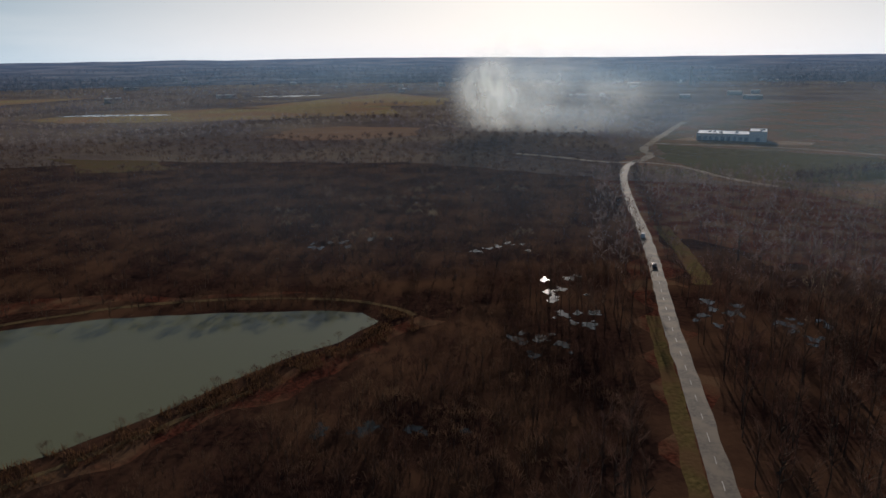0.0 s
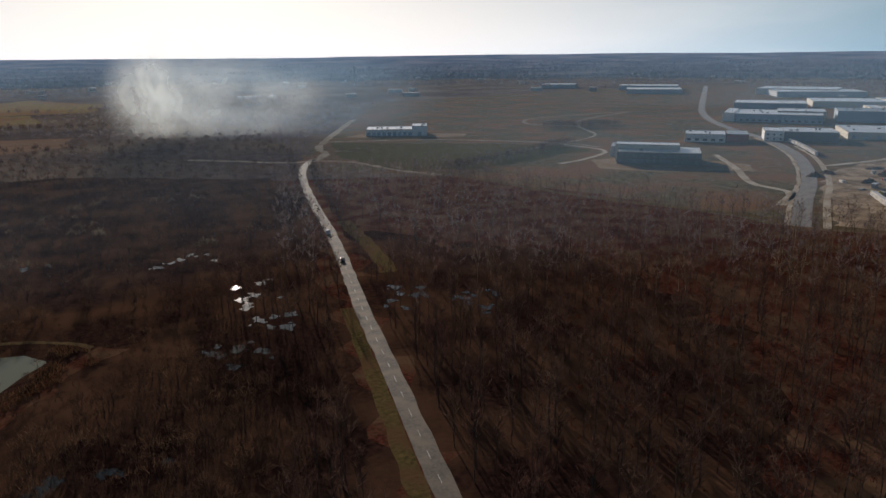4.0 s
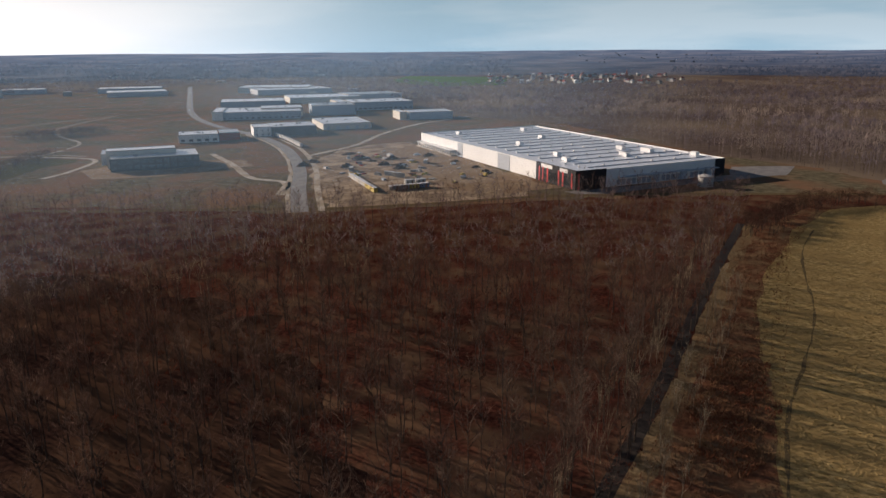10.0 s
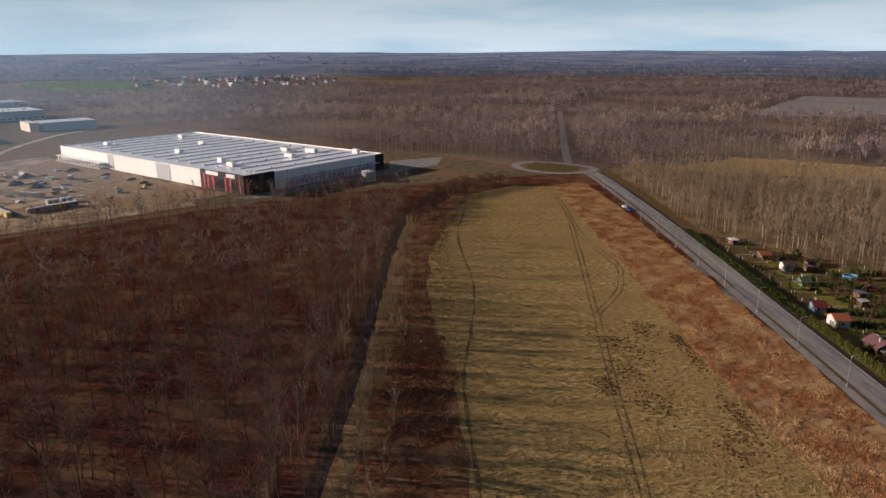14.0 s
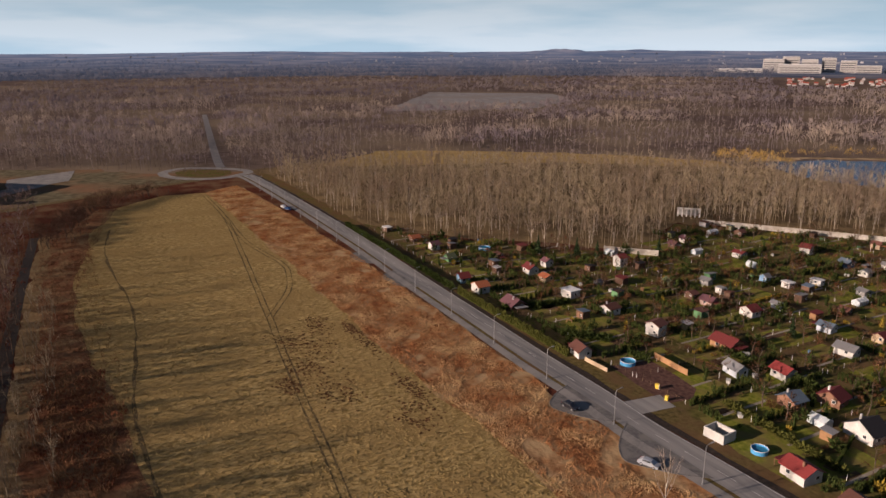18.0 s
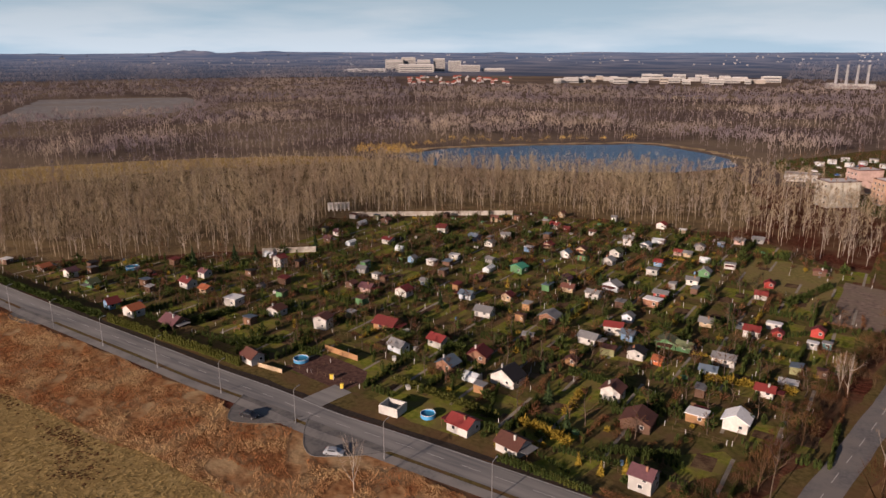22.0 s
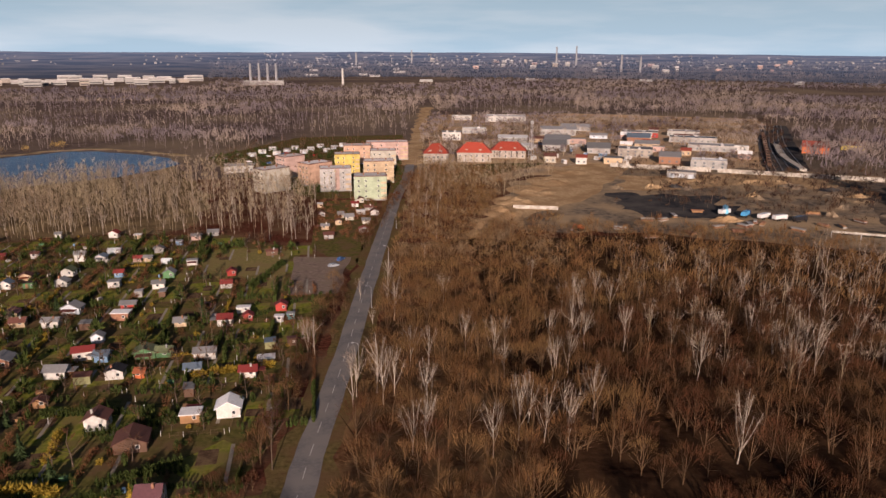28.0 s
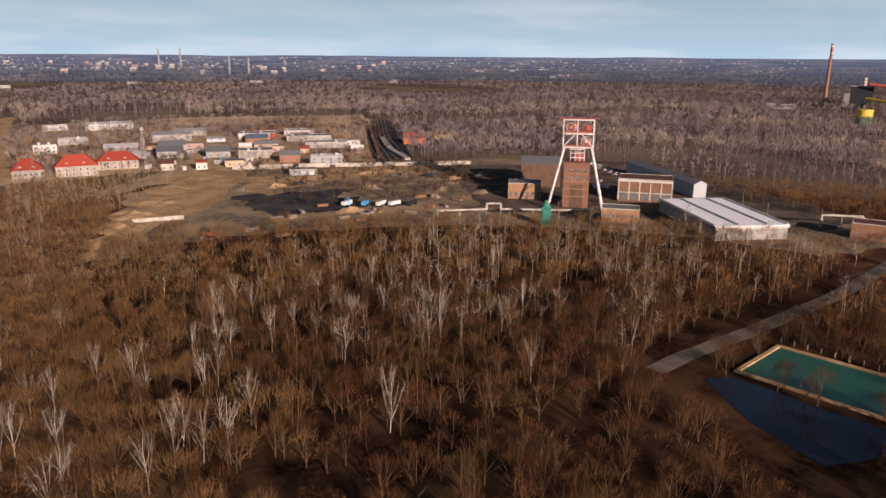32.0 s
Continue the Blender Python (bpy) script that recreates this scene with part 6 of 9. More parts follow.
rh = random.Random(77)
for i in range(520):
    hx, hy = rh.uniform(8, 262), rh.uniform(-312, -126)
    if not inside(np.array([hx]), np.array([hy]), ALLOT)[0] or any(math.hypot(hx - a, hy - b) < c + 3.2 for a, b, c in HOUSES + [(117, -124, 14), (83, -121, 12), (47, -120, 12), (25, -132, 9), (55, -148, 12), (30, -268, 22), (4, -262, 24)]):
        continue
    if i % 5 == 0:
        greenhouse(round(hx, 1), round(hy, 1), rh.uniform(2.2, 3.0), rh.uniform(3.5, 5.5), rh.choice((2, 88)))
    else:
        small_hut(round(hx, 1), round(hy, 1), rh.uniform(2.2, 4.0), rh.uniform(2.0, 3.0), rh.uniform(1.9, 2.4), rh.choice(["brown", "wood", "grey", "brown", "green", "brown", "olive"]), rh.choice(["grey", "brown", "flatgrey", "darkred", "bluegrey", "black"]), rh.choice((3, 90, 181, -86)))
    if sum(1 for o in bpy.data.objects if o.name.startswith(("tool_hut", "greenhouse"))) >= 46:
        break

HOUSES += [(4, -262, 24), (10, -216, 14), (30, -268, 22), (121, -124.5, 9), (111, -124, 9), (56, -145, 10), (55, -151, 8), (47, -120, 9), (25, -132, 10), (83, -121, 11), (75, -120, 8)]
rg = np.random.default_rng(21)


def scatter_bushes(name, kind, mat, n, label, size, box=(-5, 300, -325, -116), area=None, clear=1.0):
    """Loose shrubs in one mesh, clear of houses and lanes."""
    x, y = rg.uniform(box[0], box[1], n), rg.uniform(box[2], box[3], n)
    c = inside(x, y, area or ALLOT)
    for hx, hy, hr in HOUSES:
        c &= np.hypot(x - hx, y - hy) > hr * 0.72 * clear
    c &= ~inside(x, y, [(124, -116), (125, -133), (108, -133), (102, -124), (106, -116)])
    x, y = x[c], y[c]
    vs, fs, k0 = [], [], 0
    for px, py in zip(x, y):
        v, f, m = BUSH[kind][rg.integers(0, 5)]
        k, a = rg.uniform(*size), rg.uniform(0, 6.28)
        w = v * k * np.array([1, 1, rg.uniform(0.8, 1.25)])
        vs.append(np.c_[w[:, 0] * math.cos(a) - w[:, 1] * math.sin(a) + px, w[:, 0] * math.sin(a) + w[:, 1] * math.cos(a) + py, w[:, 2]])
        fs.append(f + k0)
        k0 += len(v)
    return tagged(new(name, mesh_of(name, np.concatenate(vs), np.concatenate(fs), [mat])), label, "shrubs", kind="stuff")


# plots: lawns, dug beds and paths between the houses
def plots():
    r = np.random.default_rng(8)
    cells = []
    for j in range(9):
        y0 = -121 - 22 * j
        x0 = 4.0
        while x0 < 300:
            w = r.uniform(11, 17)
            cells.append((x0, y0 + r.uniform(-1.5, 1.5), w, 19.5))
            x0 += w + 1.0
    return [c for c in cells if inside(np.array([c[0] + c[2] / 2]), np.array([c[1] - 9]), ALLOT)[0]]


def free(x, y, k=1.0):
    return all(math.hypot(x - hx, y - hy) > hr * k for hx, hy, hr in HOUSES)


PLOTS = plots()
M_LAWN_B = material("bright_lawn", (0.105, 0.122, 0.016), (0.205, 0.205, 0.038), 1.2, 0.95, 0.08, (0.160, 0.128, 0.046), 5)
M_BED = material("dug_bed", (0.050, 0.030, 0.020), (0.105, 0.066, 0.042), 0.6, 0.95, 0.15, (0.14, 0.095, 0.055), 4)
M_PATH = material("garden_path", (0.22, 0.20, 0.17), (0.33, 0.30, 0.26), 0.6, 0.9, 0.02, (0.26, 0.22, 0.17), 3)
r8 = np.random.default_rng(9)


def patches(name, mat, label, rects, z, category):
    vs, fs = [], []
    for x, y, w, d, a in rects:
        c, s = math.cos(a), math.sin(a)
        k = len(vs)
        vs += [(x + px * c - py * s, y + px * s + py * c, z) for px, py in ((-w / 2, -d / 2), (w / 2, -d / 2), (w / 2, d / 2), (-w / 2, d / 2))]
        fs += [(k, k + 1, k + 2), (k, k + 2, k + 3)]
    return tagged(new(name, mesh_of(name, vs, fs, [mat])), label, category, kind="structure")


rects, beds, paths = [], [], []
for x0, y0, w, d in PLOTS:
    if r8.uniform() < 0.8:
        rects.append((x0 + w * 0.5, y0 - d * r8.uniform(0.35, 0.65), w * 0.84, d * r8.uniform(0.45, 0.9), r8.normal() * 0.03))
    for k in range(int(r8.integers(0, 3))):
        beds.append((x0 + w * r8.uniform(0.2, 0.8), y0 - d * r8.uniform(0.15, 0.85), r8.uniform(2, 5), r8.uniform(2.5, 6), r8.normal() * 0.03))
    paths.append((x0 + w * r8.uniform(0.2, 0.8), y0 - d * 0.5, 0.8, d * r8.uniform(0.5, 0.9), 0))
for j in range(9):
    paths.append((150, -120 - 22 * j, 0.1, 0.1, 0))
patches("ground_plot_lawns", M_LAWN_B, "bright olive-green mown lawns on the garden plots", rects, 0.048, "lawn")
for q in ([(61.9, -137), (58.5, -154.8), (50.1, -153.7), (54, -135)], [(54.4, -114), (48.8, -126.8), (41.9, -126.5), (44.2, -113.6)], [(32.8, -131.3), (22.8, -140.2), (17.9, -135.6), (26.8, -124.6)], [(98, -119), (96, -127), (70, -124.6), (72, -115.2), (84, -114.6)]):
    sheet("ground_open_lawn", q, 0.054, M_LAWN_B, "open olive-green lawn with thin patches", "lawn", 0.3, 2)
patches("ground_plot_beds", M_BED, "dark dug vegetable beds on the garden plots", beds, 0.058, "soil")
patches("path_plots", M_PATH, "narrow pale slab paths on the garden plots", paths, 0.066, "path")


def line_bushes(name, lines, kind, mat, gap, size, label):
    """Loose hedges along plot borders in one mesh."""
    vs, fs, k0 = [], [], 0
    for x1, y1, x2, y2 in lines:
        L = math.hypot(x2 - x1, y2 - y1)
        for i in range(int(L / gap)):
            t = (i + r8.uniform(0.2, 0.8)) * gap / L
            px, py = x1 + (x2 - x1) * t + r8.normal() * 0.15, y1 + (y2 - y1) * t + r8.normal() * 0.15
            if not free(px, py, 0.8):
                continue
            v, f, m = BUSH[kind][r8.integers(0, 5)]
            v = v * r8.uniform(*size) * np.array([1, 1, r8.uniform(0.85, 1.2)]) + np.array([px, py, 0])
            vs.append(v)
            fs.append(f + k0)
            k0 += len(v)
    return tagged(new(name, mesh_of(name, np.concatenate(vs), np.concatenate(fs), [mat])), label, "hedges", kind="stuff")


dark, gold, bare, posts = [], [], [], []
for x0, y0, w, d in PLOTS:
    q = r8.uniform()
    side, front = (x0, y0, x0 - r8.normal() * 0.5, y0 - d), (x0 + 1, y0 + 0.4, x0 + w - 1, y0 + 0.4)
    (dark if q < 0.42 else gold if q < 0.47 else bare if q < 0.62 else posts).append(side)
    q = r8.uniform()
    (dark if q < 0.5 else gold if q < 0.56 else bare if q < 0.62 else posts).append(front)
line_bushes("border_hedges", dark, "thuja", M_THUJA, 1.1, (0.65, 1.1), "dark green thuja hedges along the plot borders")
line_bushes("gold_hedges", gold, "round", M_YELLOW, 1.3, (0.5, 0.8), "yellow-green hedges along the plot borders")
line_bushes("bare_hedges", bare, "twiggy", M_RUSTY, 1.4, (0.5, 0.9), "bare brown hedges along the plot borders")


def plot_fences():
    """Thin fence posts and rails along open plot borders, and pale stakes in the beds."""
    s = Shape()
    for x1, y1, x2, y2 in posts:
        n = max(2, int(math.hypot(x2 - x1, y2 - y1) / 2.4))
        for i in range(n + 1):
            px, py = x1 + (x2 - x1) * i / n, y1 + (y2 - y1) * i / n
            cone(s, (px, py, 0), (px, py, 1.35), 0.06, 0.05, 4, int(i % 3 == 0))
        for z in (0.6, 1.2):
            cone(s, (x1, y1, z), (x2, y2, z), 0.025, 0.025, 3, 0)
    for i in range(210):
        x0, y0, w, d = PLOTS[int(r8.integers(0, len(PLOTS)))]
        px, py = x0 + w * r8.uniform(0.1, 0.9), y0 - d * r8.uniform(0.1, 0.9)
        if free(px, py, 0.8):
            cone(s, (px, py, 0), (px, py, r8.uniform(0.9, 2.0)), 0.07, 0.06, 4, 1)
    v, f, m = s.arrays()
    return tagged(new("plot_fences", mesh_of("plot_fences", v, f, [WOOD_FENCE, M_FRAME], m)), "thin wire fences and white stakes on the garden plots", "fence", kind="stuff")


plot_fences()


def clutter():
    """Small garden oddments: bins, boxes, frames, barrels, planters; each a bevelled block or a barrel."""
    names = (("water_barrel", "blue", "barrel"), ("garden_box", "white", "box"), ("cold_frame", "white", "frame"), ("garden_table", "wood", "table"), ("compost_bin", "green", "bin"), ("firewood_crate", "wood", "crate"))
    for i in range(90):
        x0, y0, w, d = PLOTS[int(r8.integers(0, len(PLOTS)))]
        px, py = x0 + w * r8.uniform(0.1, 0.9), y0 - d * r8.uniform(0.1, 0.9)
        if not free(px, py, 1.0):
            continue
        nm, col, cat = names[int(r8.integers(0, 6))]
        if nm == "water_barrel":
            bm = tube(tube(bmesh.new(), (0, 0, 0), (0, 0, 0.5), 0.32, 0.4, 12), (0, 0, 0.5), (0, 0, 1.0), 0.4, 0.32, 12)
        elif nm == "garden_table":
            bm = slab(bmesh.new(), 0, 0, 0.68, 1.8, 0.9, 0.08, bevel=0.02)
            for a in (-0.75, 0.75):
                slab(bm, a, 0, 0, 0.1, 0.8, 0.68)
        else:
            bm = slab(slab(bmesh.new(), 0, 0, 0, 1.6, 1.0, 0.7, bevel=0.05), 0, 0, 0.71, 1.7, 1.1, 0.08, bevel=0.02)
        ob = tagged(new(nm, from_bm(nm, bm, WALLS[col])), "%s %s on a garden plot" % (col, nm.replace("_", " ")), cat, "garden oddments")
        ob.matrix_basis = pose(px, py, 0.06, 0, 0, float(r8.uniform(0, 180)))


clutter()
scatter_bushes("garden_shrubs", "round", M_THUJA, 900, "dark green evergreen shrubs in the gardens", (0.4, 1.0))
scatter_bushes("bare_shrubs", "twiggy", M_RUSTY, 520, "rust-brown bare shrubs in the gardens", (0.6, 1.4), box=(-5, 300, -325, -131))
scatter_bushes("olive_shrubs", "twiggy", M_TWIG_OLIVE, 480, "olive bare bushes in the gardens", (0.7, 1.5), box=(-5, 300, -325, -131))
scatter_bushes("gold_shrubs", "round", M_YELLOW, 170, "golden shrubs in the gardens", (0.4, 1.0))
scatter_bushes("columnar_shrubs", "thuja", M_THUJA, 680, "columnar thujas in the gardens", (0.6, 1.5))
scatter_bushes("tall_evergreens", "round", M_THUJA, 150, "tall dark evergreens among the garden houses", (1.3, 2.2), box=(-5, 300, -325, -128))
xg, yg = rg.uniform(0, 300, 520), rg.uniform(-325, -128, 520)
kg = inside(xg, yg, ALLOT)
for hx, hy, hr in HOUSES:
    kg &= np.hypot(xg - hx, yg - hy) > hr
plant("garden_trees", "garden", 0, xg[kg][:230], yg[kg][:230], "bare brown fruit and walnut trees in the gardens", size=(1.0, 1.7), seed=71)
x, y = rg.uniform(0, 290, 400), rg.uniform(-320, -118, 400)
c = inside(x, y, ALLOT)
for hx, hy, hr in HOUSES:
    c &= np.hypot(x - hx, y - hy) > hr
for px, py in list(zip(x[c], y[c]))[:100]:
    single_tree("garden", px, py, "fruit_tree", "small bare fruit tree on a garden plot", rg.uniform(0, 360), rg.uniform(0.7, 1.3), "fruit trees", int(rg.integers(0, 6)))


def spruce(x, y, k, mat=None, label="dark green spruce among the gardens"):
    ob = thing("spruce", x, y, rg.uniform(0, 360), label, "tree", "garden conifers")
    ob.scale = (k, k, k)
    part("trunk", tube(bmesh.new(), (0, 0, -0.1), (0, 0, 1.0), 0.16, 0.12, 7), M_BARK, ob)
    part("crown", bush_mesh("spruce", mat or M_SPRUCE, int(rg.integers(0, 5))), None, ob)


for sx, sy, sk in ((224, -166, 1.2), (212, -176, 1.3), (208, -183, 1.1), (198, -206, 1.2), (62, -139, 0.95), (53, -129, 0.9), (118, -178, 1.0), (38, -216, 1.1), (97, -213, 0.8), (70, -153, 0.7), (150, -190, 0.9), (84, -228, 0.8)):
    spruce(sx, sy, sk)
for sx, sy, sk in ((41, -118, 0.55), (46, -119, 0.5), (63, -116, 0.5), (37, -121, 0.6), (110, -208, 0.6)):
    spruce(sx, sy, sk, M_YELLOW, "small golden conifer in a garden")


# ---- road furniture and cars ----
def street_lamp(x, y, h=8.6, turn=0):
    ob = thing("street_lamp", x, y, turn, "grey steel street lamp beside the road", "lamp", "street lamps")
    part("pole", tube(bmesh.new(), (0, 0, -0.1), (0, 0, h - 0.6), 0.1, 0.06, 8), M_STEEL, ob)
    part("base", tube(bmesh.new(), (0, 0, -0.05), (0, 0, 0.9), 0.16, 0.14, 8), M_STEEL, ob)
    bm = bmesh.new()
    for i in range(4):
        a, b = math.pi / 2 * i / 4, math.pi / 2 * (i + 1) / 4
        tube(bm, (0, -1.2 + 1.2 * math.cos(a), h - 0.6 + 0.6 * math.sin(a)), (0, -1.2 + 1.2 * math.cos(b), h - 0.6 + 0.6 * math.sin(b)), 0.05, sides=6)
    part("arm", bm, M_STEEL, ob)
    part("lantern", block(0, -1.55, h - 0.08, 0.26, 0.8, 0.16, bevel=0.05), M_STEEL, ob)


for i in range(15):
    street_lamp(54.5 + 25.2 * i, -99.0 - 0.5 * min(i, 5))
for lx, ly in ((-7.5, -170), (-14, -215), (-24, -262), (-33, -318)):
    street_lamp(lx, ly, 7.5, 80)

M_TYRE = material("tyre_rubber", (0.012, 0.012, 0.013), (0.025, 0.025, 0.025), 0.1, 0.9)


def car_paint(name, c):
    m = material(name, tuple(k * 0.9 for k in c), c, 1.0, 0.25)
    m.node_tree.nodes["Principled BSDF"].inputs["Coat Weight"].default_value = 0.6
    return m


CARS = {k: car_paint("car_paint_" + k, c) for k, c in dict(black=(0.02, 0.02, 0.025), silver=(0.30, 0.33, 0.37), white=(0.7, 0.7, 0.7), blue=(0.04, 0.09, 0.22), red=(0.28, 0.02, 0.02)).items()}


def car(x, y, turn, colour, label, van=0.0):
    """A hatchback: lower body, cabin with glass, lights, four wheels with rims."""
    ob = thing("car", x, y, turn, label, "car", "cars", z=0.11)
    bm = bmesh.new()
    prof = [(-2.1, 0.3), (-2.15, 0.75), (-1.3, 0.92), (-0.6, 1.42 + van), (1.1, 1.48 + van), (1.95, 0.98 + van * 0.6), (2.1, 0.8), (2.1, 0.3)]
    rows = []
    for yy, k in ((-0.86, 0.93), (-0.6, 1.0), (0.6, 1.0), (0.86, 0.93)):
        rows.append([bm.verts.new((px, yy if pz < 1.0 else yy * 0.86, 0.28 + (pz - 0.28) * k)) for px, pz in prof])
    for a, b in zip(rows, rows[1:]):
        for i in range(len(prof)):
            j = (i + 1) % len(prof)
            bm.faces.new((a[i], a[j], b[j], b[i]))
    bm.faces.new(rows[0][::-1])
    bm.faces.new(rows[-1])
    bmesh.ops.recalc_face_normals(bm, faces=bm.faces)
    part("body", bm, CARS[colour], ob)
    for nm, m in (("windscreen", pose(-0.98, 0, 0.97, 0, 52, 0)), ("rear_window", pose(1.56, 0, 1.10 + van, 0, -60, 0))):
        o = part(nm, block(0, 0, 0, 0.06, 1.25, 0.72), M_GLASS, ob)
        o.matrix_basis = m
    for s in (-1, 1):
        part("side_window", block(0.25, s * 0.79, 1.0, 1.7, 0.06, 0.36 + van * 0.6, bevel=0.02), M_GLASS, ob)
        part("headlight", block(-2.1, s * 0.6, 0.6, 0.12, 0.34, 0.14), M_FRAME, ob)
        part("tail_light", block(2.06, s * 0.68, 0.7, 0.1, 0.2, 0.22), CARS["red"], ob)
        for wx in (-1.3, 1.3):
            wh = part("wheel", tube(bmesh.new(), (wx, s * 0.7, 0.31), (wx, s * 0.9, 0.31), 0.31, sides=14), M_TYRE, ob)
            part("rim", tube(bmesh.new(), (wx, s * 0.88, 0.31), (wx, s * 0.915, 0.31), 0.19, sides=10), M_STEEL, wh)
    return ob


car(115.5, -96.3, 8, "black", "black hatchback parked in a lay-by")
car(89.3, -95.2, 22, "silver", "silver estate car parked in a lay-by")
car(-6, -270, 60, "blue", "blue car on the gravel car park")
car(-3, -262, 30, "silver", "silver car on the gravel car park")
car(88.5, 308, 80, "white", "white van-like car on the forest road", 0.35)
car(80.5, 262, 78, "black", "dark car on the forest road")
car(351, -101, 10, "blue", "blue car parked at the road's end")
car(357, -100.5, 5, "white", "pale car parked at the road's end")
M_LAYBY = material("dark_tarmac", (0.085, 0.082, 0.084), (0.135, 0.130, 0.128), 0.8, 0.85, 0.01, (0.16, 0.15, 0.14), 3.0)
M_KERB = material("dark_kerb", (0.11, 0.105, 0.10), (0.17, 0.165, 0.16), 0.6, 0.9, 0.01)
bay = [[(125, -103), (122, -96.5), (118, -93), (112, -95.5), (107, -99.5), (106, -103)], [(104, -103), (101.2, -99), (97.2, -94.6), (93, -92.4), (89.3, -94.3), (84, -98.4), (80, -103)], [(262, -105), (257, -98), (246, -99), (241, -105)], [(231, -105), (226, -98.5), (214, -99), (209, -105)]]
for b in bay:
    curve = [(p.x, p.y) for p in smooth_line(b, 1.0)]
    sheet("road_lay_by", curve, 0.115, M_LAYBY, "asphalt lay-by with a dark kerb", "road", 0.0, 1.5)
    tagged(new("kerb", from_bm("kerb", ribbon_bm(b, 0.22, 0.0, step=1.0, thick=0.17), M_KERB)), "worn dark kerb of the lay-by", "kerb", kind="structure")
sheet("road_lot_entry", [(113, -103), (106, -103), (104, -118), (110, -119)], 0.105, M_ROADB, "short entry to the gravel lot", "road", 0.3)
M_SIGN = material("yellow_sign", (0.55, 0.38, 0.03), (0.65, 0.46, 0.05), 0.5, 0.6)
# yellow sign boards, built as small boxes
for sx, sy, sw in ((113, -121, 0.9), (107.5, -118.5, 0.8)):
    ob = thing("yellow_sign_board", sx, sy, 20, "small yellow sign board on the gravel lot", "container")
    part("body", block(0, 0, 0, sw, 0.6, 1.2, bevel=0.06), M_SIGN, ob)
    part("lid", block(0, 0, 1.204, sw + 0.05, 0.65, 0.1), M_SIGN, ob)
single_tree("birch", 77.5, -87.5, "birch_tree", "lone white-stemmed birch beside the lay-by", 30, 0.95, "", 1)
single_tree("oak", 12, -127, "roadside_oak", "large bare oak with a spreading crown at the road", 0, 1.05, "", 2)
# lane round the far end of the road
strip("road_roundabout", [(466, -100), (476, -112), (492, -108), (506, -92), (514, -76), (503, -62), (484, -62), (468, -74), (462, -90), (466, -100)], 6.5, 0.13, M_ASPHALT, "pale asphalt ring round a grass island", ragged=0.1)
sheet("ground_island", [(474, -100), (488, -103), (500, -90), (506, -76), (498, -68), (484, -68), (472, -78), (468, -90)], 0.14, M_LAWN, "olive grass island of the roundabout", "lawn", 0.5)
strip("road_beyond", [(505, -100), (536, -104), (640, -121), (933, -170)], 6.0, 0.12, M_ASPHALT_OLD, "road going on into the wood", ragged=0.2)


# ---- industrial park ----
M_ROOFPANEL = material("white_roof_membrane", (0.68, 0.71, 0.76), (0.80, 0.83, 0.87), 2.0, 0.3, 0, (0.72, 0.74, 0.78), 14)
M_SKYLIGHT = material("grey_roof_lights", (0.30, 0.34, 0.40), (0.40, 0.44, 0.50), 1.0, 0.25)


M_REDSTRIPE = paint("red_cladding", (0.62, 0.05, 0.05), 0.45)


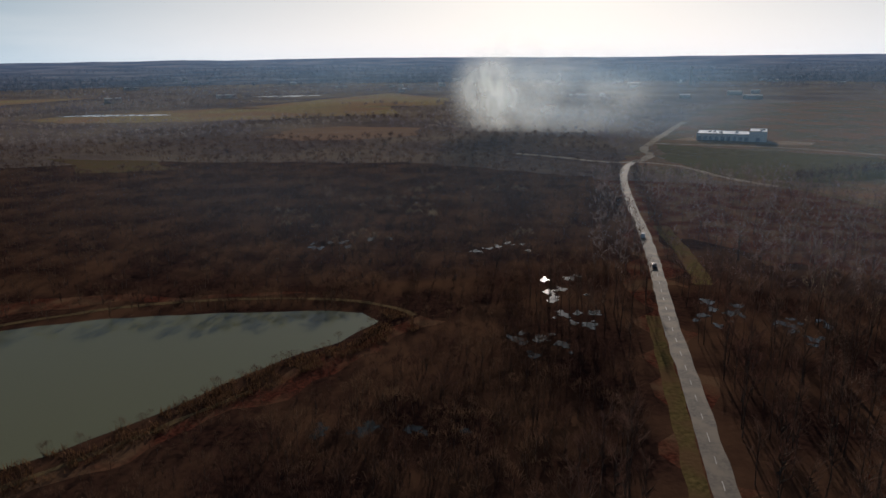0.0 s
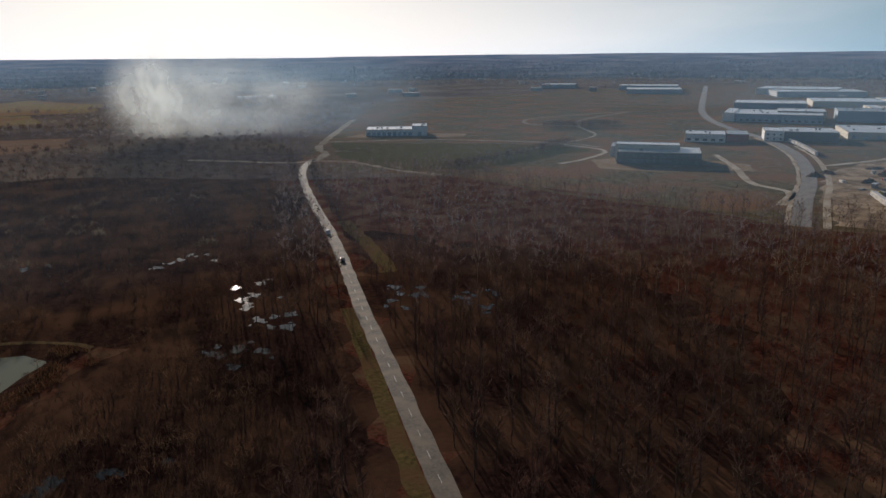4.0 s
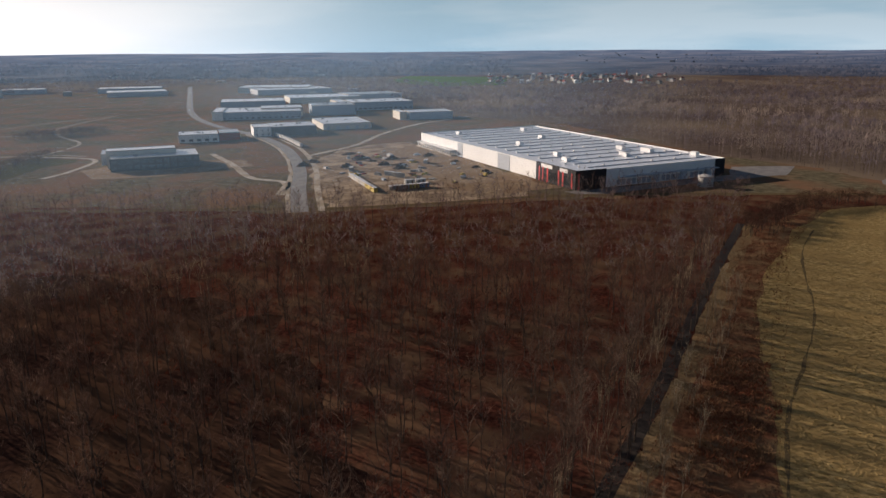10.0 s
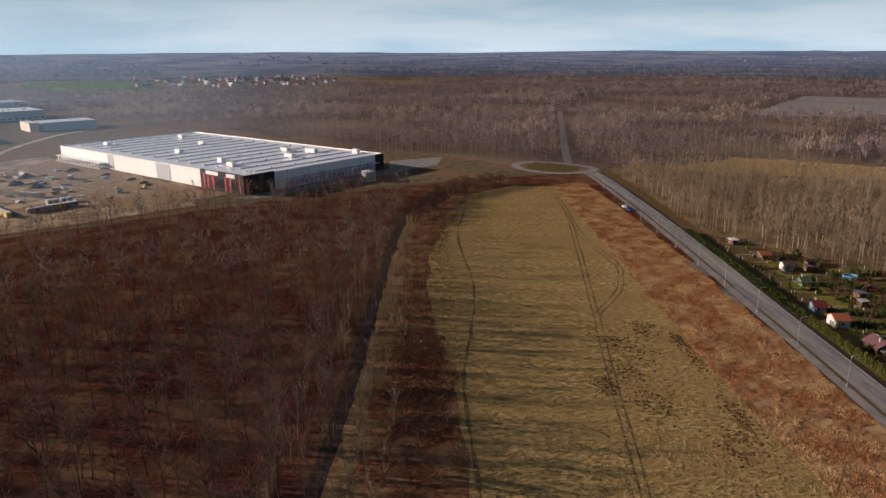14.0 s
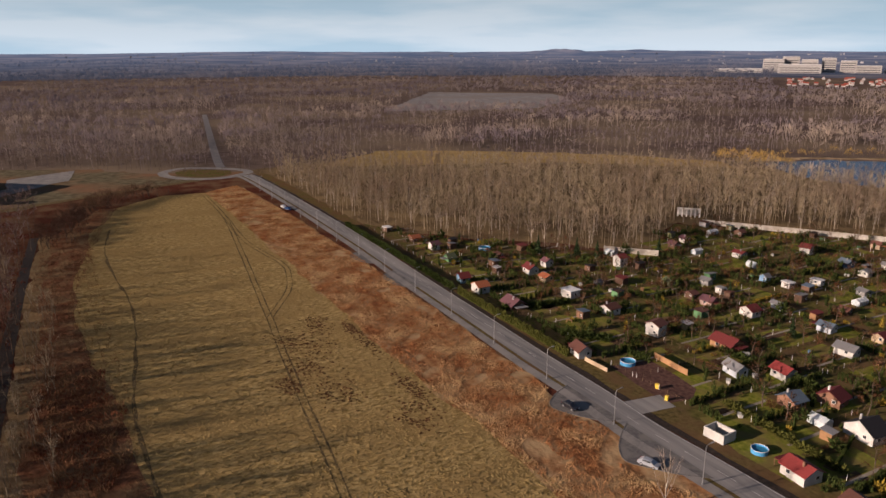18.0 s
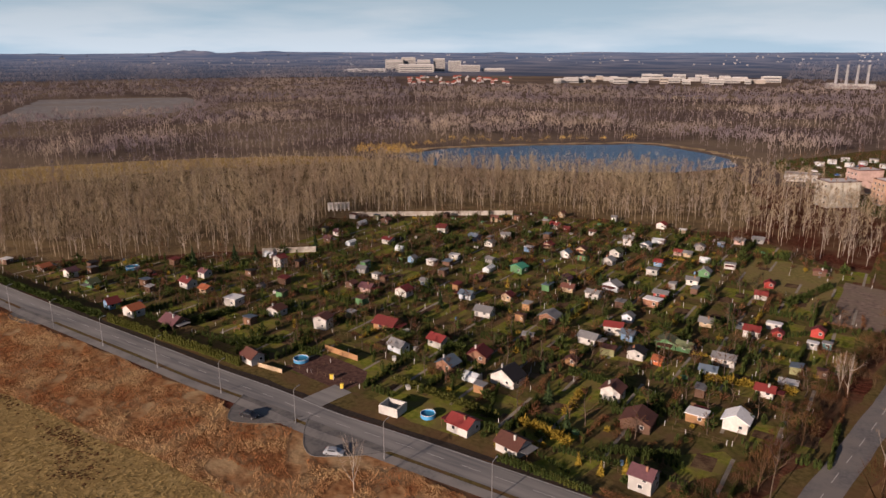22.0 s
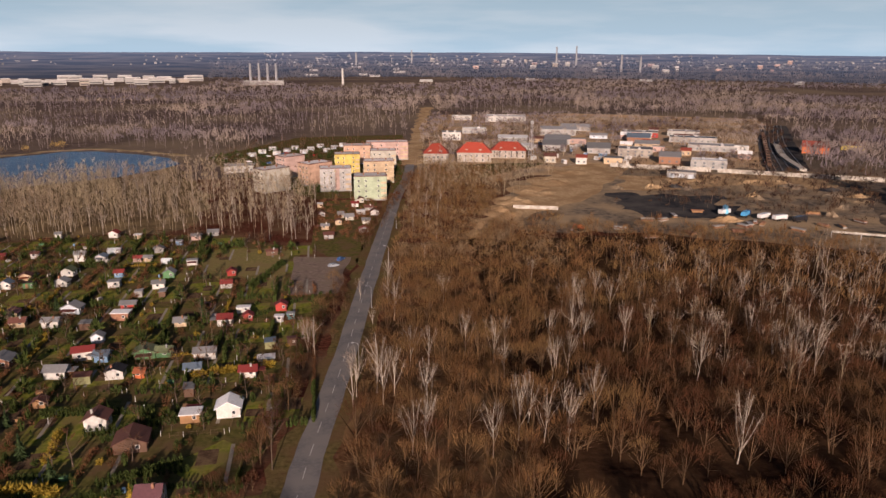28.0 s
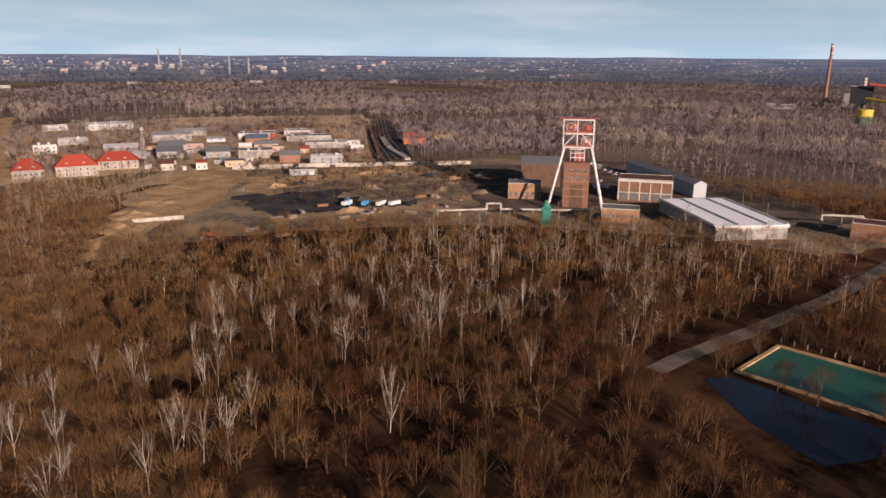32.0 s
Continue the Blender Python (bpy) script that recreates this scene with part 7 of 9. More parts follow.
def warehouse():
    """The long white hall: walls with panels, roof in strips with roof lights, plant boxes, dock gates, dark and red office corner."""
    L, W, h = 224.0, 114.0, 10.0
    ob = thing("warehouse", 398, 104, 50.6, "huge white warehouse with striped white roof, dark corner and red stripes", "building")
    part("wall", block(L / 2, -W / 2, -0.4, L, W, h + 0.4), WALLS["whitepanel"], ob)
    part("roof", block(L / 2, -W / 2, h + 0.003, L - 0.8, W - 0.8, 0.3), M_ROOFPANEL, ob)
    for px, py, sx, sy in ((L / 2, -0.2, L, 0.4), (L / 2, -W + 0.2, L, 0.4), (0.2, -W / 2, 0.4, W - 0.8), (L - 0.2, -W / 2, 0.4, W - 0.8)):
        part("parapet", block(px, py, h + 0.002, sx, sy, 0.9), WALLS["whitepanel"], ob)
    sk = from_bm("skylight", block(0, 0, 0, 1.1, W * 0.82, 0.4, bevel=0.1), M_SKYLIGHT)
    vt = from_bm("roof_vent", block(0, 0, 0, 1.2, 1.2, 0.9, bevel=0.15), M_FRAME)
    for i in range(15):
        part("skylight", sk, None, ob).matrix_basis = pose(12 + i * 14.3, -W / 2 - (6 if i < 3 else 0), h + 0.3)
        for j in range(6):
            part("roof_vent", vt, None, ob).matrix_basis = pose(15 + i * 14.3, -12 - j * 18.5, h + 0.3)
    for i, (px, py, sx) in enumerate(((40, -20, 6), (62, -28, 5), (40, -66, 8), (66, -84, 7), (48, -92, 10), (120, -34, 6), (146, -70, 6), (200, -24, 6), (196, -84, 6), (20, -108, 5))):
        part("roof_plant", block(px, py, h + 0.3, sx, 3.2, 2.6, bevel=0.15), WALLS["whitepanel"], ob)
    # long side towards the building site: dark panels and a loading ramp
    for px, sx in ((150, 8), (84, 16)):
        part("dark_panel", block(px, 0.06, 0.1, sx, 0.3, h + 0.2), WALLS["greypanel"], ob)
    ramp = part("loading_ramp", block(188, 3.0, -0.1, 66, 5.6, 1.2), M_CONCRETE, ob)
    gm = flat("dock_gate", 2.6, 3.0, 0.2, WALLS["bluegrey"])
    for i in range(15):
        g1 = part("dock_gate", gm, None, ob)
        g1.matrix_basis = pose(158 + i * 4.2, 0.1, 1.2, 0, 0, 180)
        part("dock_pillar", block(160.1 + i * 4.2, 4.6, 1.1, 0.7, 0.7, 3.0), WALLS["whitepanel"], ob)
    part("ramp_roof", block(188, 3.0, 4.2, 66, 5.2, 0.35), WALLS["whitepanel"], ob)
    # dark office corner with red stripes
    part("office_front", block(21, 0.5, 0, 42, 1.0, h + 1.4), WALLS["black"], ob)
    part("office_side", block(-0.5, -10, 0, 1.0, 20, h + 1.4), WALLS["black"], ob)
    for px in (38, 34, 29, 17, 12.5, 3.5):
        part("red_stripe", block(px, 1.02, 0.2, 1.3, 0.3, h * 0.9), M_REDSTRIPE, ob)
    part("red_stripe", block(-1.02, -0.6, 0.2, 0.3, 1.2, h * 0.95), M_REDSTRIPE, ob)
    for px in (23, 8):
        part("office_window", block(px, 1.04, 2.0, 8, 0.2, 5.0), M_GLASS, ob)
    for px, sx in ((30, 12), (12, 8)):
        part("sign_panel", block(px, 1.06, h - 1.2, sx, 0.2, 2.2), WALLS["whitepanel"], ob)
    # short side with docks
    gd = flat("dock_door", 2.8, 3.4, 0.2, M_SKYLIGHT)
    for i in range(22):
        if i in (7, 8, 13, 14, 19):
            continue
        part("dock_door", gd, None, ob).matrix_basis = pose(-0.1, -30 - i * 3.8, 0.5, 0, 0, -90)
    for py in (58, 80, 100):
        part("dock_tower", block(-0.5, -py, 0, 1.0, 4.5, 6.2), WALLS["bluegrey"], ob)
    part("canopy", block(-1.6, -68, 5.4, 3.0, 78, 0.4), WALLS["bluegrey"], ob)
    part("end_panel", block(-0.1, -W + 4, 0, 0.5, 8, h + 0.9), WALLS["black"], ob)
    return ob


warehouse()
ob = thing("water_tank", 441, 38, 0, "round white steel water tank beside the warehouse", "tank")
part("shell", tube(bmesh.new(), (0, 0, -0.1), (0, 0, 6.2), 4.4, sides=32), WALLS["white"], ob)
part("lid", tube(bmesh.new(), (0, 0, 6.2), (0, 0, 7.2), 4.5, 0.6, 32), WALLS["white"], ob)
sheet("pavement_warehouse", [(392, 110), (384, 96), (462, 30), (500, -5), (540, -10), (520, 30), (486, 28), (400, 100)], 0.1, M_ASPHALT, "grey concrete yard beside the docks", "pavement", 1)
sheet("ground_yard_sand", [(405, 118), (428, 150), (480, 205), (540, 280), (500, 290), (440, 220), (380, 180), (365, 140)], 0.11, M_DIRT, "pale sandy yard before the warehouse", "ground", 3)

hall(258, 662, 46, 31, 6, "whitepanel", "sheet", "low white workshop building with blue-grey gates", gates=9, vents=6, turn=-24)
hall(285, 649, 15, 28, 9.2, "whitepanel", "sheet", "taller white end hall of the workshop", turn=-24, gates=1, vents=2)
hall(358, 391, 58, 34, 8.5, "darkpanel", "sheet", "dark glass-fronted office hall with a pale roof", turn=-42, rows=2, cols=12, wsize=(3.6, 2.6), vents=5)
hall(362, 408, 46, 16, 12, "creampanel", "sheet", "raised pale roof storey of the office hall", turn=-42)
hall(374, 425, 50, 26, 7.5, "greypanel", "greysheet", "grey rear wing of the office hall", turn=-42, vents=4)
hall(482, 470, 34, 31, 6.8, "whitepanel", "sheet", "white shop hall beside the curved road", turn=-45, rows=1, cols=5, wsize=(3.5, 2.0), vents=3)
hall(505, 455, 18, 31, 6.8, "red", "greysheet", "red end of the shop hall", turn=-45)
# hall ends painted pale as sunlit, long fronts darker as shaded
hall(562, 426, 44, 40, 8.1, "darkpanel", "sheet", "dark hall with an end wall painted white as sunlit", turn=-45, rows=1, cols=8, wsize=(3, 1.4), vents=5)
hall(540, 446, 16, 31, 8.6, "whitepanel", "sheet", "office end of a dark hall, painted white as sunlit", turn=-45, rows=2, cols=3)
hall(624, 405, 50, 68, 5.9, "creampanel", "sheet", "flat sand-coloured hall with gates", turn=-45, gates=5, vents=3)
hall(676, 558, 92, 70, 8.6, "shadedpanel", "sheet", "long production hall with a pale roof, its shaded front painted grey-blue", turn=-52, rows=1, cols=14, wsize=(3, 1.6), vents=10)
hall(644, 596, 12, 70, 9.5, "whitepanel", "sheet", "end wall of the production hall, painted white as sunlit", turn=-52)
hall(755, 509, 54, 53, 11.7, "shadedpanel", "greysheet", "tall dark hall with a striped roof", turn=-50, vents=6)
hall(718, 560, 50, 46, 9.9, "creampanel", "sheet", "tall sand-coloured hall with gates", turn=-50, gates=3, vents=2)
hall(848, 492, 84, 62, 10.3, "shadedpanel", "sheet", "long hall, its shaded front painted grey, its sunlit end pale", turn=-45, rows=1, cols=12, wsize=(4, 1.8), vents=8)
hall(812, 532, 14, 56, 11.2, "creampanel", "sheet", "end block of a long hall, painted pale as sunlit", turn=-45)
hall(752, 372, 52, 37, 8.1, "shadedpanel", "sheet", "hall at the edge of the park, its shaded front painted grey", turn=-48)
hall(731, 398, 8, 37, 8.6, "creampanel", "sheet", "end of a dark hall, painted sand-coloured as sunlit", turn=-48)
hall(1105, 880, 130, 93, 9.9, "creampanel", "sheet", "far long white-roofed hall", turn=-60, vents=6)
hall(1088, 815, 138, 78, 8.6, "greypanel", "sheet", "far grey hall with a white roof", turn=-38, vents=6)
hall(1012, 1150, 115, 60, 8.6, "shadedpanel", "sheet", "far pale-roofed hall beside the road", turn=-45, vents=4)
hall(910, 1320, 74, 50, 8.1, "shadedpanel", "sheet", "far grey hall with a pale roof", turn=-40)
hall(935, 1045, 100, 70, 8.0, "greypanel", "sheet", "far low hall with pale roof", turn=-40)
hall(820, 690, 90, 62, 7.7, "shadedpanel", "sheet", "grey hall beside the wide road", turn=-50, vents=3)
hall(930, 640, 110, 78, 8.1, "creampanel", "sheet", "sand-coloured hall with a white roof", turn=-46, vents=5)
hall(1010, 600, 90, 62, 9, "greypanel", "greysheet", "long grey hall at the wood", turn=-42, vents=3)
for i in range(9):
    q = smooth_line(IND_ROAD[4:7], 9)[i]
    ob = thing("truck", q.x + 9, q.y - 9, 50, "white box truck parked on the roadside", "truck", "parked trucks", z=0.1)
    part("box", block(1.2, 0, 1.0, 6.4, 2.4, 2.6, bevel=0.05), WALLS["white"], ob)
    part("cab", block(-3.2, 0, 0.6, 2.0, 2.3, 2.2, bevel=0.2), CARS["white"], ob)
    for wx in (-3.0, 0.5, 3.2):
        for s in (-1, 1):
            part("wheel", tube(bmesh.new(), (wx, s * 0.95, 0.5), (wx, s * 1.2, 0.5), 0.5, sides=12), M_TYRE, ob)


def container(x, y, turn, colour, z=0.0):
    ob = thing("site_container", x, y, turn, "%s site container on the building ground" % colour, "container", "site containers", z=z)
    part("box", block(0, 0, 0.1, 6.0, 2.4, 2.5, bevel=0.05), WALLS[colour], ob)
    part("roof", block(0, 0, 2.604, 6.1, 2.5, 0.12), ROOFS["flatwhite"], ob)
    window(ob, -1.4, -1.21, 1.0, 1.0, 1.0)
    part("door", flat("door", 0.9, 2.0, 0.08, M_DOOR), None, ob).matrix_basis = pose(1.4, -1.22, 0.15)


rc = random.Random(8)
for i in range(9):  # a long row end to end
    container(383 - 4.25 * i, 247 - 4.6 * i, 47, ("white", "white", "white", "cream", "white", "cream", "yellow", "yellow", "yellow")[i])
for i in range(4):
    container(358 + 4.9 * i, 202 - 4.0 * i, -39, ("cream", "white", "yellow", "blue")[i])
for cx, cy, ct, cc in ((379, 203, -40, "white"), (384, 198, -40, "white"), (398, 222, 80, "cream"), (400, 229, 84, "white"), (406, 262, 20, "grey"), (470, 268, 60, "white"), (455, 230, 15, "cream")):
    container(cx, cy, ct, cc)
ob = thing("site_wall", 395, 218, -86, "pale concrete wall segment on the building site", "wall")
for i in range(3):
    part("panel", block(-2.1 + 2.1 * i, 0, 0, 2.05, 0.25, 3.2), M_CONCRETE, ob)
rk = random.Random(19)
for i in range(60):
    kx, ky = rk.uniform(372, 500), rk.uniform(170, 312)
    if not inside(np.array([kx]), np.array([ky]), [(372, 200), (402, 170), (460, 200), (520, 290), (470, 312), (400, 285)])[0]:
        continue
    cc = rk.choice(["wood", "grey", "cream", "brown", "yellow", "white", "red", "bluegrey"])
    ob = thing("material_stack", kx, ky, rk.uniform(0, 180), "low stack of %s building material on bare earth" % cc, "stack", "stacks on the site")
    n = rk.randint(1, 3)
    for j in range(n):
        part("layer", block(rk.uniform(-0.3, 0.3), 0, 0.03 + j * 0.62, rk.uniform(2.5, 6.0), rk.uniform(1.2, 2.4), 0.6, bevel=0.05), WALLS[cc], ob)


def heap(x, y, rx, ry, h, mat, label, name="earth_mound", n=18):
    """An uneven heap of earth or coal."""
    bm = bmesh.new()
    bmesh.ops.create_grid(bm, x_segments=n, y_segments=n, size=1)
    for v in bm.verts:
        r = v.co.length
        k = max(0, 1 - r) ** 0.8
        v.co = (v.co.x * rx, v.co.y * ry, -0.2 + h * k * (1 + 0.9 * noise.noise((v.co.x * 3 + x, v.co.y * 3 + y, 0))))
    ob = tagged(new(name, from_bm(name, bm, mat)), label, "mound")
    ob.matrix_basis = pose(x, y, 0)
    return ob


M_SOIL = material("dark_soil", (0.055, 0.038, 0.026), (0.110, 0.078, 0.052), 1.5, 0.95, 0.2)
for i in range(14):
    heap(rc.uniform(405, 500), rc.uniform(235, 310), rc.uniform(4, 10), rc.uniform(3, 7), rc.uniform(1.2, 3), M_SOIL, "dark heap of dug earth on the building site")
for hx, hy in ((452, 190), (440, 178), (432, 172), (470, 214)):
    heap(hx, hy, 6, 3, 1.4, M_SOIL, "low heap of earth in the sandy yard")


def excavator(x, y, turn, colour="yellow"):
    ob = thing("excavator", x, y, turn, "%s tracked excavator on bare ground" % colour, "machine", "building machines")
    for s in (-1, 1):
        part("track", block(0, s * 1.0, 0, 3.6, 0.6, 0.8, bevel=0.2), M_TYRE, ob)
    part("cab", block(-0.3, -0.5, 0.9, 1.5, 1.1, 1.7, bevel=0.12), M_SIGN if colour == "yellow" else WALLS["orange"], ob)
    part("engine", block(-1.2, 0.1, 0.9, 1.5, 2.2, 1.1, bevel=0.12), M_SIGN if colour == "yellow" else WALLS["orange"], ob)
    part("boom", tube(bmesh.new(), (0.5, 0.3, 1.4), (3.4, 0.3, 3.6), 0.22, 0.18, 6), M_SIGN if colour == "yellow" else WALLS["orange"], ob)
    part("arm", tube(bmesh.new(), (3.4, 0.3, 3.6), (5.0, 0.3, 1.2), 0.16, 0.12, 6), M_SIGN if colour == "yellow" else WALLS["orange"], ob)
    part("bucket", block(5.0, 0.3, 0.5, 0.8, 1.0, 0.8, bevel=0.15), M_STEEL, ob)


excavator(420, 170, 60)
excavator(386, 246, 140)
excavator(-116, -302, 20, "orange")
excavator(-276, -222, 200)

# ---- housing estate ----
BLOCKS = ((32, -425, 17.7, "cream", "cream apartment block stained brown near the ground", None), (7, -443, 17.3, "mural", "pink apartment block with an orange-brown mural", None),
          (-8, -412, 18.0, "farpale", "cream apartment block with broad pink stripes", "pink"), (-26, -383, 17.7, "mint", "pale mint green apartment block at the end of the row", None),
          (-35, -436, 18.5, "sand", "sand-coloured four-storey apartment block", None), (-17, -469, 16.4, "yellow", "bright yellow apartment block", None), (23, -474, 14.9, "pink", "pink plastered four-storey apartment block", None),
          (-42, -483, 17.2, "cream", "pale cream plastered four-storey apartment block", None), (-26, -512, 19.4, "mural", "salmon plastered four-storey apartment block", None), (-49, -529, 31, "pink", "long pink plastered four-storey apartment block", None))
for ax, ay, aw, wall, lab, st in BLOCKS:
    apartment(ax, ay, aw, wall, lab, stripe=st)
hall(54, -486, 19, 12, 4.2, "white", "flatgrey", "low white shop pavilion", name="pavilion", rows=1, cols=5)
rc = random.Random(4)
for i in range(12):
    hall(52 - i * 6.4 + rc.uniform(-1, 1), -560 - 14 * (i % 3) - i * 2, 6.0, 5.5, 2.5, rc.choice(["white", "grey", "sand"]), rc.choice(["flatwhite", "flatgrey", "flatwhite"]), "lock-up garage with a flat roof", name="garage", category="garage", gates=1, group="lock-up garages", parapet=0)
for i in range(26):
    gx, gy = rc.uniform(-26, 4), rc.uniform(-384, -262)
    if inside(np.array([gx]), np.array([gy]), GARDENS_B)[0] and gy < -300:
        cottage(round(gx, 1), round(gy, 1), rc.uniform(3, 5), rc.uniform(2.6, 4), rc.uniform(2, 2.4), rc.choice(["white", "sand", "grey", "cream"]), rc.choice(["flatwhite", "grey", "brown", "red"]), rc.choice([0, 90]))
xe, ye = jitter_points(9.5, 380, 640, 88, (168, 192))
xe, ye = cut(xe, ye, inside(xe, ye, ESTATE) & np.array([all(math.hypot(a - bx, b - by) > 15 for bx, by in [(q[0], q[1] - 6) for q in BLOCKS] + [(54, -492)]) for a, b in zip(xe, ye)]))
plant("estate_trees", "garden", 1, xe, ye, "bare brown trees between the apartment blocks", size=(0.9, 1.7), seed=89)
for i in range(16):
    ex, ey = rc.uniform(-40, 60), rc.uniform(-580, -470)
    car(ex, ey, rc.choice((10, 100, 190)), rc.choice(["white", "silver", "blue", "red", "black"]), "parked car between the apartment blocks")
scatter_bushes("estate_shrubs", "round", M_THUJA, 500, "evergreen shrubs between the blocks", (0.7, 1.8), (-75, 80, -600, -385), ESTATE)
scatter_bushes("plot_shrubs", "twiggy", M_RUSTY, 260, "bare shrubs on the garden plots", (0.6, 1.4), (-35, 10, -390, -300), GARDENS_B)

hip_house(-82, -506, 18, 14, 7.5, 6.5, "farsand", "redtile", "cream house with a steep red tiled roof")
hip_house(-111, -510, 25, 15, 7.0, 6.8, "farsand", "redtile", "long house with a red hipped roof")
hip_house(-141, -525, 26, 14, 6.0, 6.0, "farsand", "redtile", "low house with a red hipped roof")
hip_house(-118, -640, 17, 12, 7.5, 0.6, "white", "flatgrey", "white two-storey cube house", 2, 4)

# ---- old works ----
WORK_SPOTS = []
for hx, hy, hw, hd, hh, wl, rf, gb, lab in (
        (-210, -799, 46, 24, 8, "white", "flatwhite", 0, "long white hall at the wood"), (-164, -825, 23, 14, 6, "white", "flatwhite", 0, "small white hall at the wood"),
        (-227, -663, 34, 26, 8, "farpale", "flatgrey", 1.5, "pale hall with a worn roof"), (-219, -539, 18, 22, 6, "farpale", "grey", 3, "white gabled store with grey roof"),
        (-240, -517, 26, 16, 8, "farsand", "grey", 0, "two-storey cream workshop with grey roof"), (-251, -482, 15, 16, 7, "brick", "grey", 2.5, "brick-red gabled workshop with grey roof"),
        (-266, -454, 24, 12, 8, "farpale", "flatwhite", 0, "pale office block with window bands"), (-329, -592, 41, 14, 6, "farpale", "bluegrey", 0, "long white office range with blue roof"),
        (-282, -603, 20, 22, 6, "brick", "bluegrey", 2.6, "brick workshop with a blue roof"), (-188, -557, 19, 30, 7, "grey", "grey", 2.5, "grey gabled store in the works"),
        (-316, -539, 36, 16, 6, "farpale", "flatgrey", 0, "low pale flat-roofed works building"), (-394, -515, 20, 14, 7, "orange", "tile", 4, "orange house with a red roof"),
        (-438, -528, 17, 12, 6, "yellow", "brown", 2, "yellow house at the railway"), (-300, -640, 34, 18, 6, "red", "grey", 0, "long red flat-roofed works shed"),
        (-258, -700, 30, 16, 6, "grey", "flatgrey", 2, "grey gabled works shed in the yard"), (-205, -600, 22, 30, 6, "farpale", "flatgrey", 2, "pale gabled works shed in the yard"), (-170, -620, 26, 20, 5, "grey", "flatwhite", 1.5, "low store with a pale roof"),
        (-345, -640, 30, 16, 6, "farpale", "flatgrey", 0, "pale flat-roofed works building"), (-150, -690, 24, 14, 6, "farpale", "flatwhite", 0, "white flat-roofed works building"), (-270, -560, 20, 14, 6, "sand", "grey", 2, "sand-coloured gabled works shed")):
    hall(hx, hy, hw, hd * 1.15, hh * 0.74, wl, rf, lab, gable=gb, rows=2 if hh > 7 and not gb else 1, cols=max(3, int(hw / 5)), vents=0 if gb else 2, name="works_building", group="works buildings")
    WORK_SPOTS.append((hx, hy))
rs = random.Random(44)
for i in range(34):
    sx, sy = rs.uniform(-345, -160), rs.uniform(-660, -485)
    if all(math.hypot(sx - hx, sy - hy) > 19 for hx, hy in WORK_SPOTS) and inside(np.array([sx]), np.array([sy]), WORKS)[0]:
        hall(round(sx), round(sy), rs.uniform(7, 17), rs.uniform(6, 11), rs.uniform(3, 5), rs.choice(["white", "grey", "sand", "cream", "pink", "bluegrey"]), rs.choice(["flatwhite", "grey", "flatgrey", "brown", "tile"]), "small store among the works", gable=rs.choice((0, 1.8, 1.5)), rows=1, cols=2, name="works_shed", group="works sheds", parapet=0)
        WORK_SPOTS.append((sx, sy))
for i in range(18):
    sx, sy = rs.uniform(-230, -150), rs.uniform(-600, -480)
    container(sx, sy, rs.uniform(0, 180), rs.choice(["white", "grey", "blue", "white"]))
fence_wall(-202, -474, -262, -444, 3.2, "long pale concrete wall of the works", panel=4)
fence_wall(-266, -442, -352, -392, 2.8, "pale concrete wall along the yard", panel=4)
hall(-230, -424, 18, 12, 3.6, "grey", "flatgrey", "grey open shed in the yard", gates=3, name="yard_shed")
fence_wall(-98, -352, -120, -345, 2.0, "pale beam fence over the sand slope", panel=5)


def mast(x, y, h, label):
    ob = thing("radio_mast", x, y, 20, label, "mast")
    for sx, sy in ((-1, -1), (1, -1), (1, 1), (-1, 1)):
        part("leg", tube(bmesh.new(), (sx * 1.5, sy * 1.5, -0.2), (sx * 0.5, sy * 0.5, h), 0.11, sides=5), M_STEEL, ob)
    for i in range(9):
        k0, k1 = i / 9, (i + 1) / 9
        a0, a1 = 1.5 - k0, 1.5 - k1
        bm = bmesh.new()
        for p, q in (((-1, -1), (1, -1)), ((1, -1), (1, 1)), ((1, 1), (-1, 1)), ((-1, 1), (-1, -1))):
            tube(bm, (p[0] * a0, p[1] * a0, h * k0), (q[0] * a1, q[1] * a1, h * k1), 0.06, sides=4)
        part("brace", bm, M_STEEL, ob)
    for k in range(3):
        part("antenna", block(0.9 * math.cos(k * 2.1), 0.9 * math.sin(k * 2.1), h - 2.5, 0.35, 0.35, 2.0, bevel=0.05), M_FRAME, ob)


mast(-154, -509, 30, "tall grey lattice steel radio mast")

# ---- mine ----
M_WHITESTEEL = material("white_painted_steel", (0.55, 0.53, 0.52), (0.70, 0.68, 0.66), 0.8, 0.5, 0, (0.45, 0.40, 0.37), 3)
M_REDSTEEL = material("red_painted_steel", (0.36, 0.07, 0.05), (0.48, 0.11, 0.08), 0.8, 0.55, 0, (0.30, 0.07, 0.05), 2)


WALLS["tower_brick"] = material("tower_brickwork", (0.165, 0.092, 0.062), (0.255, 0.148, 0.098), 0.4, 0.9, 0.01, (0.19, 0.10, 0.072), 3)


